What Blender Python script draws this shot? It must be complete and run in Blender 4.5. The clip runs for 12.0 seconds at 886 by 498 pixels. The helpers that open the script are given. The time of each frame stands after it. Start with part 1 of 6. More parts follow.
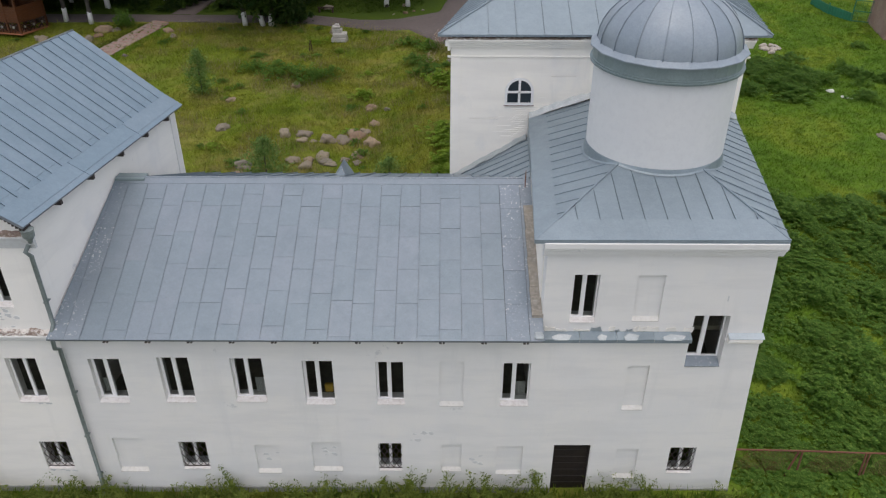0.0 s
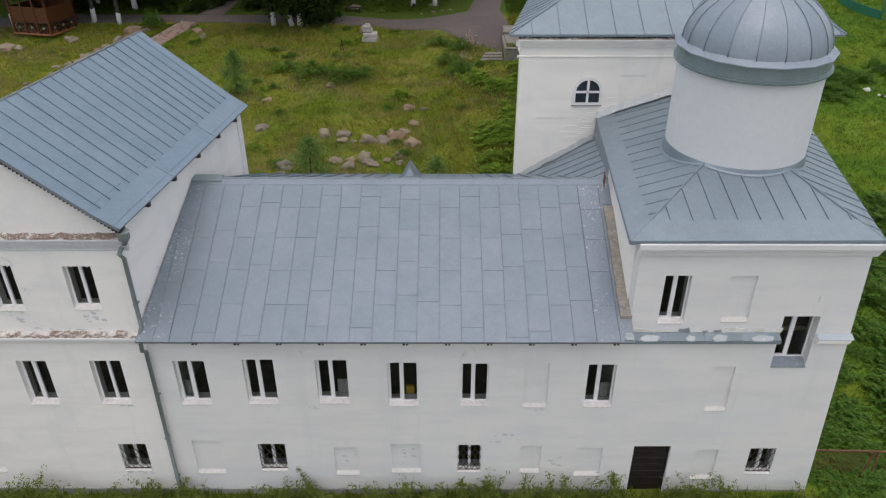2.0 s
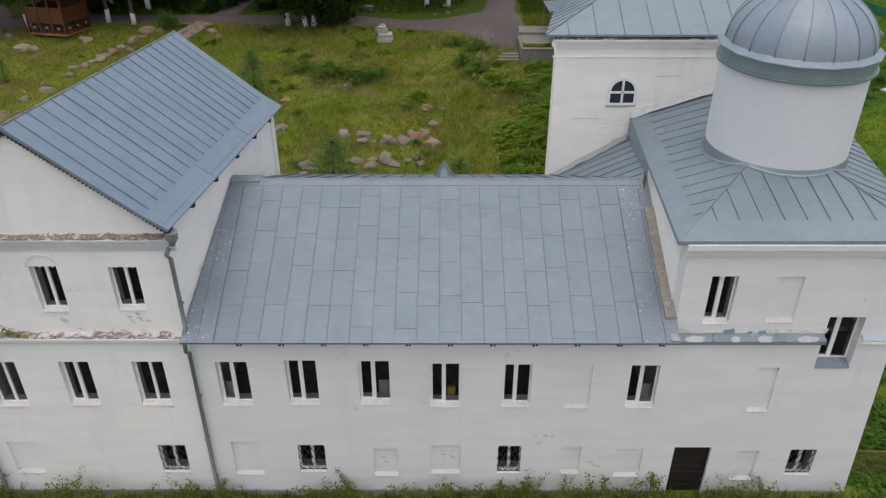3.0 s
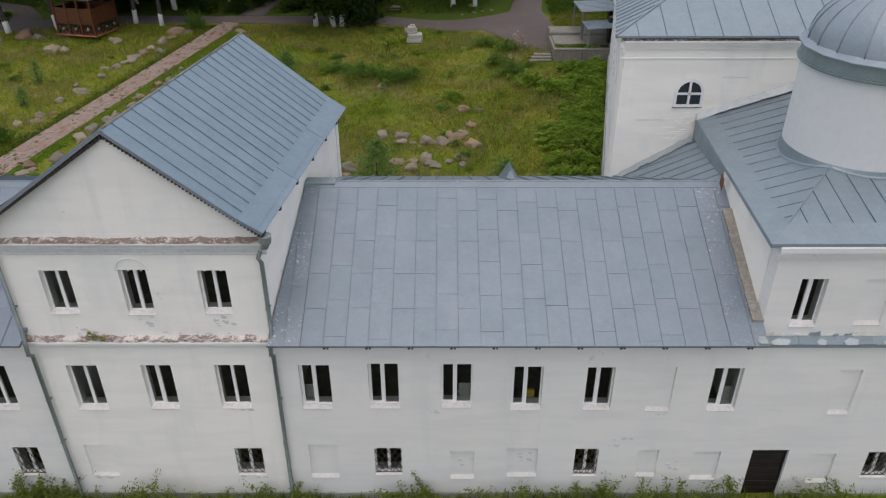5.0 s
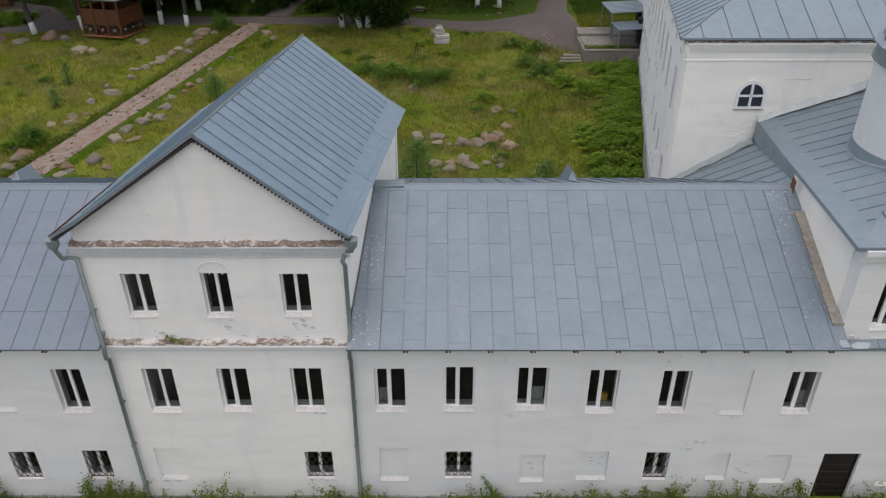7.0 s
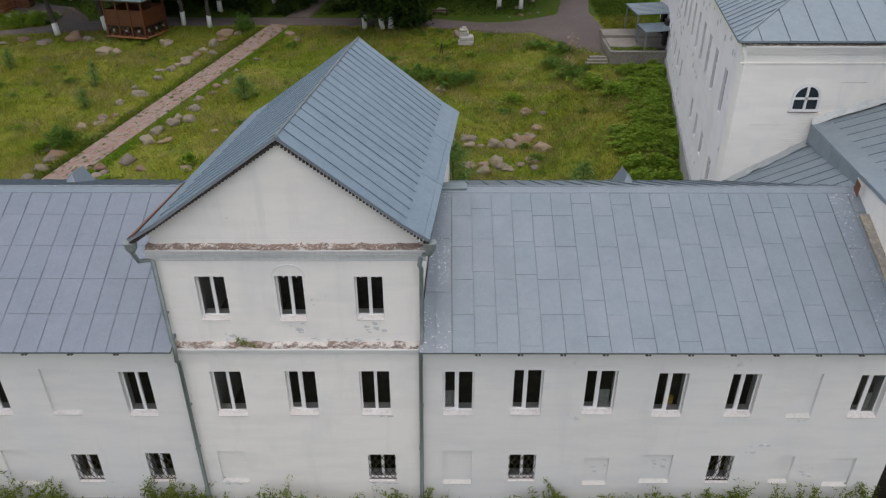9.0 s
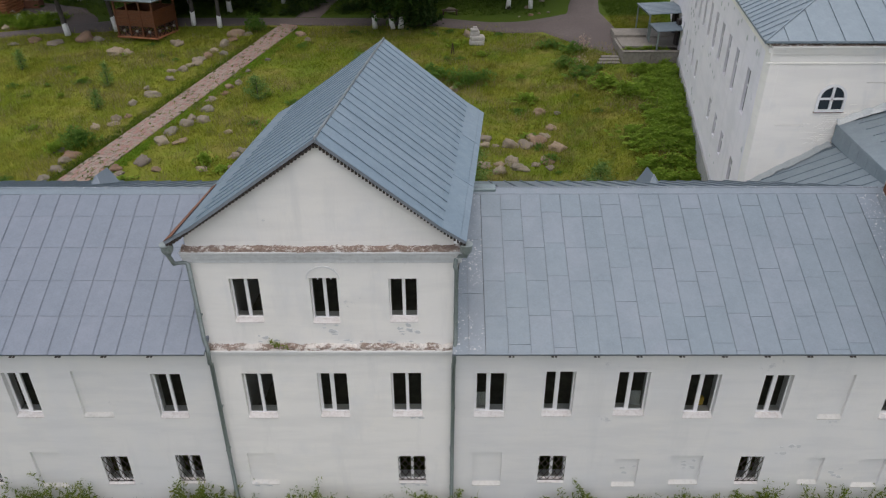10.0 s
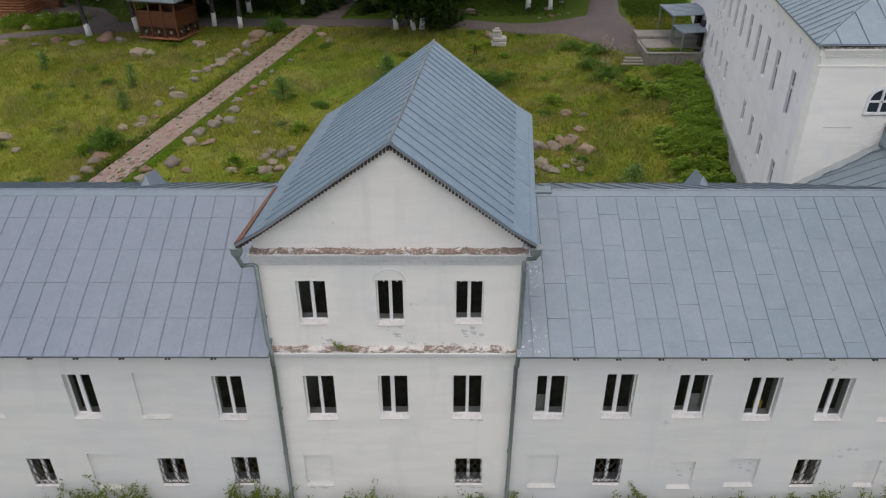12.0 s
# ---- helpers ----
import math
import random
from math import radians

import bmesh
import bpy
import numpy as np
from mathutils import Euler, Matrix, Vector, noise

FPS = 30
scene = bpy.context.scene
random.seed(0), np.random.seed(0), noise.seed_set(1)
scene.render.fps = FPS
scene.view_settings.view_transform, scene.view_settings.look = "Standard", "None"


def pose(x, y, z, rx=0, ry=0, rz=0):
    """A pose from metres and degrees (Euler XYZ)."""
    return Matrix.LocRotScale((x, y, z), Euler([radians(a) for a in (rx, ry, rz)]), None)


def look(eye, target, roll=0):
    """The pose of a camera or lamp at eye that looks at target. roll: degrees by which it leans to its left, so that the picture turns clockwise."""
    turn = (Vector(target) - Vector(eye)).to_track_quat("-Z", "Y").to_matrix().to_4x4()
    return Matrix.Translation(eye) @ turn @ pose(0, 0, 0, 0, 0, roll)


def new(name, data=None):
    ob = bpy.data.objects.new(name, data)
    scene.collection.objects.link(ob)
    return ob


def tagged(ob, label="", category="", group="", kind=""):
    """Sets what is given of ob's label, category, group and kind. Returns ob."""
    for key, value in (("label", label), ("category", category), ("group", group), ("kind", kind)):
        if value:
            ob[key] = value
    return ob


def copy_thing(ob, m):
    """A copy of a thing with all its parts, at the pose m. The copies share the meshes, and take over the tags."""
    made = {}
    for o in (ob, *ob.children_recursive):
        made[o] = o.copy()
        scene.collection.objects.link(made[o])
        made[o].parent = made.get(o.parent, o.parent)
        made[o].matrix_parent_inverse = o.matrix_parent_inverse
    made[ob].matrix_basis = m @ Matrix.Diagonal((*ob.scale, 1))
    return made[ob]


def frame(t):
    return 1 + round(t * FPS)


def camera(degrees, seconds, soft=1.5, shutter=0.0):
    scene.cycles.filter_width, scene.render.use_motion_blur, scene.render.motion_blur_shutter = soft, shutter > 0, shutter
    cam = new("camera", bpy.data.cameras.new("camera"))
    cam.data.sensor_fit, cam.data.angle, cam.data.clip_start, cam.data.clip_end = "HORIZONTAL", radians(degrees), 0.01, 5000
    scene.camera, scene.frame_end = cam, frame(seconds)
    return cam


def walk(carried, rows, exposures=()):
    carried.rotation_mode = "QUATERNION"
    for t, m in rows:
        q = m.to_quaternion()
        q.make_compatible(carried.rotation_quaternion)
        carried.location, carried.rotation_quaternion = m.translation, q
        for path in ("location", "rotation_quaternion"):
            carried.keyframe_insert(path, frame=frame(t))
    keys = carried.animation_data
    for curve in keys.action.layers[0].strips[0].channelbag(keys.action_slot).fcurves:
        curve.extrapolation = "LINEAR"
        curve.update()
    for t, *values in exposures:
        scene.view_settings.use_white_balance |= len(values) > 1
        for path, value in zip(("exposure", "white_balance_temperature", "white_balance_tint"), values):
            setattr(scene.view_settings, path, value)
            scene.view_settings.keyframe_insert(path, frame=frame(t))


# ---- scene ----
cam = camera(63.03, 12.0, soft=1.22)
PATH = [
    (0, (12.661, -16.890, 19.155), (12.661, -15.159, 18.154), 0.2),
    (0.5, (12.019, -16.878, 19.150), (12.022, -15.147, 18.148), 0.2),
    (1, (11.426, -16.845, 19.157), (11.425, -15.114, 18.155), 0.2),
    (1.5, (10.808, -16.812, 19.162), (10.807, -15.081, 18.159), 0.1),
    (2, (10.200, -16.800, 19.161), (10.197, -15.070, 18.158), 0.0),
    (2.5, (9.557, -16.772, 19.154), (9.555, -15.042, 18.151), 0.0),
    (3, (8.944, -16.756, 19.139), (8.941, -15.025, 18.137), 0.0),
    (5, (6.553, -16.663, 19.192), (6.548, -14.933, 18.189), -0.1),
    (5.5, (5.959, -16.637, 19.207), (5.955, -14.906, 18.204), -0.0),
    (6, (5.436, -16.621, 19.228), (5.430, -14.891, 18.225), -0.1),
    (6.5, (4.883, -16.598, 19.226), (4.878, -14.867, 18.224), -0.1),
    (7, (4.352, -16.568, 19.233), (4.346, -14.837, 18.230), -0.1),
    (9, (2.333, -16.518, 19.277), (2.329, -14.787, 18.276), -0.0),
    (9.5, (1.871, -16.504, 19.311), (1.867, -14.773, 18.309), -0.1),
    (10, (1.412, -16.473, 19.329), (1.408, -14.743, 18.326), -0.1),
    (10.5, (0.951, -16.471, 19.321), (0.947, -14.740, 18.319), -0.0),
    (11, (0.504, -16.460, 19.323), (0.500, -14.729, 18.322), -0.0),
    (11.5, (0.075, -16.441, 19.350), (0.070, -14.710, 18.349), -0.0),
    (12, (-0.363, -16.435, 19.369), (-0.367, -14.704, 18.367), -0.0),
]
walk(cam, [(t, look(eye, target, roll)) for t, eye, target, roll in PATH], exposures=[(0, 0.38, 6620, 12.5), (3, 0.31, 6620, 12.5), (6, 0.29, 6620, 12.5), (12, 0.31, 6620, 12.5)])

# ---- light: a bright overcast day ----
world = bpy.data.worlds.new("world")
scene.world = world
world.use_nodes = True
wn, wl = world.node_tree.nodes, world.node_tree.links
sky = wn.new("ShaderNodeTexSky")
sky.sky_type, sky.sun_disc = "NISHITA", False
sky.sun_elevation, sky.sun_rotation = radians(78), radians(180)
sky.dust_density, sky.ozone_density, sky.air_density = 5.0, 1.0, 1.3
cloud = wn.new("ShaderNodeMix")                   # the even veil of cloud over it
cloud.data_type, cloud.inputs[0].default_value = "RGBA", 0.55
cloud.inputs[7].default_value = (5.6, 5.75, 6.0, 1)
wl.new(sky.outputs["Color"], cloud.inputs[6])
wl.new(cloud.outputs[2], wn["Background"].inputs["Color"])
wn["Background"].inputs["Strength"].default_value = 0.14

sun_data = bpy.data.lights.new("sun", "SUN")
sun_data.energy, sun_data.angle, sun_data.color = 0.36, radians(110), (1.0, 0.975, 0.945)
sun = new("sun", sun_data)
sun.matrix_basis = look((4, -6, 60), (0, 0, 0))


# ---- materials ----
def material(name, base, rough=0.8, metal=0.0):
    m = bpy.data.materials.new(name)
    m.use_nodes = True
    b = m.node_tree.nodes["Principled BSDF"]
    b.inputs["Base Color"].default_value = (*base, 1)
    b.inputs["Roughness"].default_value = rough
    b.inputs["Metallic"].default_value = metal
    return m, m.node_tree.nodes, m.node_tree.links, b


def noise_of(n, l, scale, detail=5, rough=0.6, stretch=None):
    tex = n.new("ShaderNodeTexNoise")
    tex.inputs["Scale"].default_value = scale
    tex.inputs["Detail"].default_value = detail
    tex.inputs["Roughness"].default_value = rough
    co = n.new("ShaderNodeTexCoord")
    if stretch:
        mp = n.new("ShaderNodeMapping")
        mp.inputs["Scale"].default_value = stretch
        l.new(co.outputs["Object"], mp.inputs["Vector"])
        l.new(mp.outputs["Vector"], tex.inputs["Vector"])
    else:
        l.new(co.outputs["Object"], tex.inputs["Vector"])
    return tex.outputs["Fac"]


def ramp(n, l, fac, stops):
    r = n.new("ShaderNodeValToRGB")
    e = r.color_ramp.elements
    while len(e) < len(stops):
        e.new(0.5)
    for el, (p, c) in zip(e, stops):
        el.position, el.color = p, (*c, 1)
    l.new(fac, r.inputs["Fac"])
    return r.outputs["Color"]


def mix(n, l, a, b, fac, mode="MIX"):
    m = n.new("ShaderNodeMix")
    m.data_type, m.blend_type = "RGBA", mode
    for key, v in ((6, a), (7, b), (0, fac)):
        if isinstance(v, tuple):
            m.inputs[key].default_value = (*v, 1)
        elif isinstance(v, (int, float)):
            m.inputs[key].default_value = v
        else:
            l.new(v, m.inputs[key])
    return m.outputs[2]


def bump(n, l, b, fac, strength=0.3, dist=0.02):
    k = n.new("ShaderNodeBump")
    k.inputs["Strength"].default_value = strength
    k.inputs["Distance"].default_value = dist
    l.new(fac, k.inputs["Height"])
    l.new(k.outputs["Normal"], b.inputs["Normal"])


def two_scale(name, c1, c2, c3, s1=0.6, s2=9.0, rough=0.85, bumps=0.3, dist=0.01, metal=0.0, stretch=None):
    m, n, l, b = material(name, c1, rough, metal)
    big, small = noise_of(n, l, s1, 4, 0.55, stretch), noise_of(n, l, s2, 6, 0.65)
    col = ramp(n, l, big, [(0.35, c1), (0.65, c2)])
    f = ramp(n, l, small, [(0.45, (0, 0, 0)), (0.75, (0.8, 0.8, 0.8))])
    l.new(mix(n, l, col, c3, f), b.inputs["Base Color"])
    bump(n, l, b, small, bumps, dist)
    return m


def whitewash(name="whitewashed_plaster", tones=((0.775, 0.765, 0.735), (0.76, 0.755, 0.74), (0.725, 0.73, 0.73))):
    m, n, l, b = material(name, (0.8, 0.8, 0.8), 0.9)
    big = noise_of(n, l, 0.35, 5, 0.6)
    col = ramp(n, l, big, [(0.3, tones[0]), (0.5, tones[1]), (0.7, tones[2])])
    streak = ramp(n, l, noise_of(n, l, 1.0, 6, 0.65, (1.4, 1.4, 0.22)), [(0.55, (0, 0, 0)), (0.8, (0.5, 0.5, 0.5))])
    col = mix(n, l, col, (0.60, 0.61, 0.61), streak)
    patch = ramp(n, l, noise_of(n, l, 0.55, 7, 0.55, (1, 1, 0.8)), [(0.54, (0, 0, 0)), (0.64, (0.35, 0.35, 0.35))])
    col = mix(n, l, col, (0.69, 0.705, 0.72), patch)
    bands = ramp(n, l, noise_of(n, l, 1.0, 5, 0.6, (0.32, 0.32, 1.9)), [(0.46, (0, 0, 0)), (0.62, (0.45, 0.45, 0.45))])
    col = mix(n, l, col, tuple(0.9 * v for v in tones[2]), bands)
    spots = ramp(n, l, noise_of(n, l, 0.9, 9, 0.72), [(0.66, (0, 0, 0)), (0.70, (0.75, 0.75, 0.75))])
    col = mix(n, l, col, (0.56, 0.57, 0.58), spots)
    l.new(col, b.inputs["Base Color"])
    bump(n, l, b, noise_of(n, l, 5.0, 8, 0.7), 0.35, 0.02)
    return m


def sheet_metal(name, c1, c2, dirt, splash=0.0):
    m, n, l, b = material(name, c1, 0.42, 0.35)
    info = n.new("ShaderNodeObjectInfo")
    col = mix(n, l, c1, c2, info.outputs["Random"])
    cloud = ramp(n, l, noise_of(n, l, 1.1, 6, 0.65), [(0.35, (0, 0, 0)), (0.7, (0.8, 0.8, 0.8))])
    col = mix(n, l, col, tuple(0.84 * v for v in c1), cloud)
    speck = ramp(n, l, noise_of(n, l, 17, 5, 0.7), [(0.46, (0, 0, 0)), (0.72, (0.6, 0.6, 0.6))])
    col = mix(n, l, col, dirt, speck)
    if splash:
        near = ramp(n, l, noise_of(n, l, 0.8, 3, 0.6), [(0.38, (0, 0, 0)), (0.62, (splash, splash, splash))])
        drops = ramp(n, l, noise_of(n, l, 13, 3, 0.7), [(0.60, (0, 0, 0)), (0.645, (1, 1, 1))])
        col = mix(n, l, col, (0.66, 0.67, 0.67), mix(n, l, near, drops, 1.0, "MULTIPLY"))
    drift = ramp(n, l, noise_of(n, l, 5.5, 7, 0.72), [(0.48, (0, 0, 0)), (0.66, (0.28, 0.28, 0.28))])
    col = mix(n, l, col, tuple(1.28 * v for v in c1), drift)
    grit = ramp(n, l, noise_of(n, l, 34, 4, 0.75), [(0.40, (0, 0, 0)), (0.62, (0.38, 0.38, 0.38))])
    col = mix(n, l, col, tuple(1.35 * v for v in c1), grit)
    l.new(col, b.inputs["Base Color"])
    rg = ramp(n, l, noise_of(n, l, 3.0, 5, 0.6), [(0.3, (0.36, 0.36, 0.36)), (0.7, (0.55, 0.55, 0.55))])
    l.new(rg, b.inputs["Roughness"])
    bump(n, l, b, noise_of(n, l, 2.2, 4, 0.6), 0.16, 0.02)
    return m


def eroded(name="flaking_plaster_over_brick", low=0.52, high=0.60):
    m, n, l, b = material(name, (0.3, 0.2, 0.15), 0.95)
    fac = noise_of(n, l, 2.6, 9, 0.72, (1.0, 1.0, 2.5))
    brick = ramp(n, l, noise_of(n, l, 14.0, 7, 0.78), [(0.3, (0.17, 0.125, 0.095)), (0.5, (0.255, 0.19, 0.155)), (0.65, (0.335, 0.265, 0.22)), (0.8, (0.44, 0.385, 0.335))])
    mask = ramp(n, l, fac, [(low, (0, 0, 0)), (high, (0.9, 0.9, 0.9))])
    flakes = ramp(n, l, noise_of(n, l, 11.0, 6, 0.7), [(0.56, (0, 0, 0)), (0.62, (0.8, 0.8, 0.8))])
    col = mix(n, l, brick, (0.72, 0.69, 0.65), mask)
    l.new(mix(n, l, col, (0.70, 0.66, 0.62), flakes), b.inputs["Base Color"])
    bump(n, l, b, fac, 0.9, 0.06)
    return m


def leafy(n, l, b, col):
    """Light that shines through leaves and blades."""
    b.inputs["Specular IOR Level"].default_value = 0.12
    l.new(col, b.inputs["Base Color"])
    tr, mx = n.new("ShaderNodeBsdfTranslucent"), n.new("ShaderNodeMixShader")
    mx.inputs[0].default_value = 0.45
    l.new(col, tr.inputs["Color"])
    l.new(b.outputs[0], mx.inputs[1])
    l.new(tr.outputs[0], mx.inputs[2])
    l.new(mx.outputs[0], n["Material Output"].inputs["Surface"])


def island(name, stops, rough=0.75, straw=(0.07, 0.12, 0.022), dark=(0.07, 0.13, 0.02), amount=0.6):
    """Leaves: each its own shade, in broad patches of two other tones."""
    m, n, l, b = material(name, stops[0][1], rough)
    geo = n.new("ShaderNodeNewGeometry")
    col = ramp(n, l, geo.outputs["Random Per Island"], stops)
    k = (amount, amount, amount)
    col = mix(n, l, col, straw, ramp(n, l, noise_of(n, l, 0.22, 5, 0.6), [(0.50, (0, 0, 0)), (0.66, k)]))
    col = mix(n, l, col, dark, ramp(n, l, noise_of(n, l, 0.31, 5, 0.6, (1, 1, 0.3)), [(0.53, (0, 0, 0)), (0.68, k)]))
    leafy(n, l, b, col)
    return m


def meadow_tone(n, l):
    """Green, olive and straw drifts of the dry court, lush green east of the church; beyond the drive the trees' shade
    is put into the colour.
    """
    big = noise_of(n, l, 0.13, 6, 0.6)
    dry = ramp(n, l, big, [(0.30, (0.100, 0.158, 0.016)), (0.44, (0.145, 0.186, 0.018)), (0.56, (0.182, 0.188, 0.027)), (0.68, (0.128, 0.174, 0.018))])
    straw = ramp(n, l, noise_of(n, l, 0.33, 7, 0.68, (1, 1.5, 1)), [(0.47, (0, 0, 0)), (0.66, (0.75, 0.75, 0.75))])
    dry = mix(n, l, dry, (0.235, 0.19, 0.072), straw)
    green = ramp(n, l, noise_of(n, l, 0.42, 6, 0.62, (1.2, 1, 1)), [(0.51, (0, 0, 0)), (0.66, (0.85, 0.85, 0.85))])
    dry = mix(n, l, dry, (0.105, 0.155, 0.018), green)
    tuft = ramp(n, l, noise_of(n, l, 1.5, 8, 0.72), [(0.47, (0, 0, 0)), (0.66, (0.75, 0.75, 0.75))])
    dry = mix(n, l, dry, (0.082, 0.105, 0.014), tuft)
    lush = ramp(n, l, noise_of(n, l, 0.17, 6, 0.62), [(0.32, (0.075, 0.15, 0.016)), (0.46, (0.105, 0.19, 0.019)), (0.58, (0.165, 0.222, 0.025)), (0.72, (0.095, 0.17, 0.019))])
    co, xyz = n.new("ShaderNodeTexCoord"), n.new("ShaderNodeSeparateXYZ")
    l.new(co.outputs["Object"], xyz.inputs["Vector"])
    lush = mix(n, l, lush, (0.05, 0.085, 0.011), tuft)
    west_dry = mix(n, l, mix(n, l, dry, (0.195, 0.20, 0.036), 0.30), (1.06, 1.08, 0.98), 1.0, "MULTIPLY")
    span = n.new("ShaderNodeMapRange")
    span.inputs["From Min"].default_value, span.inputs["From Max"].default_value = 1.0, -13.0
    l.new(xyz.outputs["X"], span.inputs["Value"])
    col = mix(n, l, dry, west_dry, span.outputs["Result"])
    # Y: tree shade painted as dark green past the drive; X: the lush lawn
    for out, lo, hi in (("Y", 47.8, 48.8), ("X", 18.3, 22.3)):
        span = n.new("ShaderNodeMapRange")
        span.inputs["From Min"].default_value, span.inputs["From Max"].default_value = lo, hi
        l.new(xyz.outputs[out], span.inputs["Value"])
        col = mix(n, l, col, lush if out == "X" else (0.062, 0.10, 0.014), span.outputs["Result"])
    return col, xyz


def meadow():
    m, n, l, b = material("meadow_ground", (0.1, 0.13, 0.03), 0.95)
    b.inputs["Specular IOR Level"].default_value = 0.1
    col, xyz = meadow_tone(n, l)
    fine = noise_of(n, l, 3.2, 8, 0.75)
    col = mix(n, l, col, (0.07, 0.095, 0.016), ramp(n, l, fine, [(0.5, (0, 0, 0)), (0.75, (0.6, 0.6, 0.6))]))
    bounce_strip = n.new("ShaderNodeMapRange")                # unseen ground before the range, greyed to set the light bounced onto the wall
    bounce_strip.inputs["From Min"].default_value, bounce_strip.inputs["From Max"].default_value = -3.2, -4.6
    l.new(xyz.outputs["Y"], bounce_strip.inputs["Value"])
    dirt = ramp(n, l, noise_of(n, l, 0.5, 7, 0.65), [(0.35, (0.11, 0.12, 0.09)), (0.65, (0.16, 0.165, 0.13))])
    col = mix(n, l, col, dirt, bounce_strip.outputs["Result"])
    l.new(col, b.inputs["Base Color"])
    bump(n, l, b, fine, 0.5, 0.10)
    return m


def grass_mat(name, lighter, spread=0.25):
    """Blades that take the tone of the ground they stand on, each a little lighter or darker."""
    m, n, l, b = material(name, (0.15, 0.2, 0.03), 0.9)
    col, xyz = meadow_tone(n, l)
    geo = n.new("ShaderNodeNewGeometry")
    v = n.new("ShaderNodeMapRange")
    v.inputs["To Min"].default_value, v.inputs["To Max"].default_value = lighter - spread, lighter + spread
    l.new(geo.outputs["Random Per Island"], v.inputs["Value"])
    hsv = n.new("ShaderNodeHueSaturation")
    l.new(v.outputs["Result"], hsv.inputs["Value"])
    l.new(col, hsv.inputs["Color"])
    leafy(n, l, b, hsv.outputs["Color"])
    return m


WHITE = whitewash()
LIMEWASH = whitewash("warm_limewash", ((0.86, 0.84, 0.79), (0.85, 0.835, 0.80), (0.825, 0.815, 0.79)))
CREAM = whitewash("cream_limewash", ((0.92, 0.885, 0.81), (0.91, 0.88, 0.815), (0.89, 0.86, 0.81)))
# church side wall: the sky's cool cast is put into the limewash
PALE = whitewash("sky_tinted_limewash", ((0.88, 0.855, 0.885), (0.865, 0.845, 0.88), (0.84, 0.825, 0.865)))
ERODED = eroded()
FLAKED = eroded("flaking_limewash_on_brick", 0.46, 0.54)
ROOF = sheet_metal("zinc_roof_sheet", (0.232, 0.288, 0.326), (0.262, 0.316, 0.352), (0.17, 0.21, 0.245))
ROOF_W = sheet_metal("wing_zinc_sheet", (0.184, 0.232, 0.270), (0.212, 0.246, 0.290), (0.14, 0.172, 0.208))
ROOF_T = sheet_metal("blue_roof_sheet", (0.185, 0.258, 0.315), (0.228, 0.29, 0.345), (0.135, 0.185, 0.235))
ROOF_D = sheet_metal("weathered_flashing", (0.195, 0.235, 0.275), (0.22, 0.255, 0.295), (0.16, 0.19, 0.22), 0.9)
ROOF_V = sheet_metal("lavender_zinc_sheet", (0.188, 0.222, 0.268), (0.21, 0.236, 0.284), (0.14, 0.166, 0.206))
ROOF_S = sheet_metal("splashed_zinc_sheet", (0.19, 0.235, 0.28), (0.22, 0.25, 0.30), (0.14, 0.17, 0.21), 0.8)
CRUMPLE = sheet_metal("crumpled_zinc_strip", (0.38, 0.42, 0.44), (0.43, 0.47, 0.485), (0.25, 0.27, 0.28), 0.8)
ROOF_L = sheet_metal("bright_zinc_sheet", (0.40, 0.46, 0.50), (0.46, 0.52, 0.56), (0.32, 0.36, 0.4))
DOME = sheet_metal("dome_zinc_sheet", (0.235, 0.285, 0.335), (0.31, 0.355, 0.40), (0.175, 0.215, 0.255))
BAND = sheet_metal("greenish_zinc_band", (0.205, 0.265, 0.275), (0.235, 0.295, 0.305), (0.155, 0.20, 0.21))
PIPE = two_scale("galvanised_pipe", (0.205, 0.245, 0.24), (0.26, 0.30, 0.295), (0.13, 0.155, 0.15), 1.5, 14, 0.45, 0.1, metal=0.4)
SEAM = two_scale("dark_seam", (0.16, 0.185, 0.215), (0.185, 0.21, 0.24), (0.13, 0.15, 0.175), 1.5, 14, 0.6, 0.1)
GREYBAND = two_scale("grey_limewash", (0.56, 0.58, 0.59), (0.66, 0.67, 0.67), (0.5, 0.5, 0.5), 0.8, 8)
PLINTH = two_scale("grey_cement_plinth", (0.30, 0.31, 0.31), (0.38, 0.38, 0.37), (0.2, 0.21, 0.19), 0.8, 6)
DRUM = two_scale("white_painted_drum", (0.64, 0.655, 0.67), (0.67, 0.685, 0.69), (0.60, 0.615, 0.63), 0.5, 5, 0.95, 0.08)
FRAME = material("white_window_plastic", (0.8, 0.8, 0.8), 0.4)[0]
SILL = two_scale("white_sill_paint", (0.78, 0.765, 0.75), (0.74, 0.71, 0.69), (0.56, 0.51, 0.48), 1.5, 9)
# niche sill plaster, darkened to offset the skylight on its upward face
DULLED_SILL = two_scale("dulled_sill_plaster", (0.63, 0.625, 0.60), (0.66, 0.645, 0.61), (0.5, 0.485, 0.45), 1.5, 9)
IRON = two_scale("dark_iron", (0.03, 0.027, 0.025), (0.05, 0.04, 0.035), (0.09, 0.05, 0.035), 2, 20, 0.6, 0.2)
RUST = two_scale("rusty_steel", (0.15, 0.062, 0.036), (0.20, 0.085, 0.045), (0.085, 0.042, 0.03), 2, 14, 0.85)
DOORM = two_scale("dark_brown_door_wood", (0.010, 0.007, 0.007), (0.016, 0.011, 0.010), (0.028, 0.019, 0.016), 2, 14, 0.55)
# floors and inner walls: the rooms' dimness is put into a brown tone
ROOM = two_scale("dim_toned_interior", (0.17, 0.145, 0.10), (0.12, 0.11, 0.08), (0.26, 0.22, 0.16), 0.7, 3.0, 0.9)
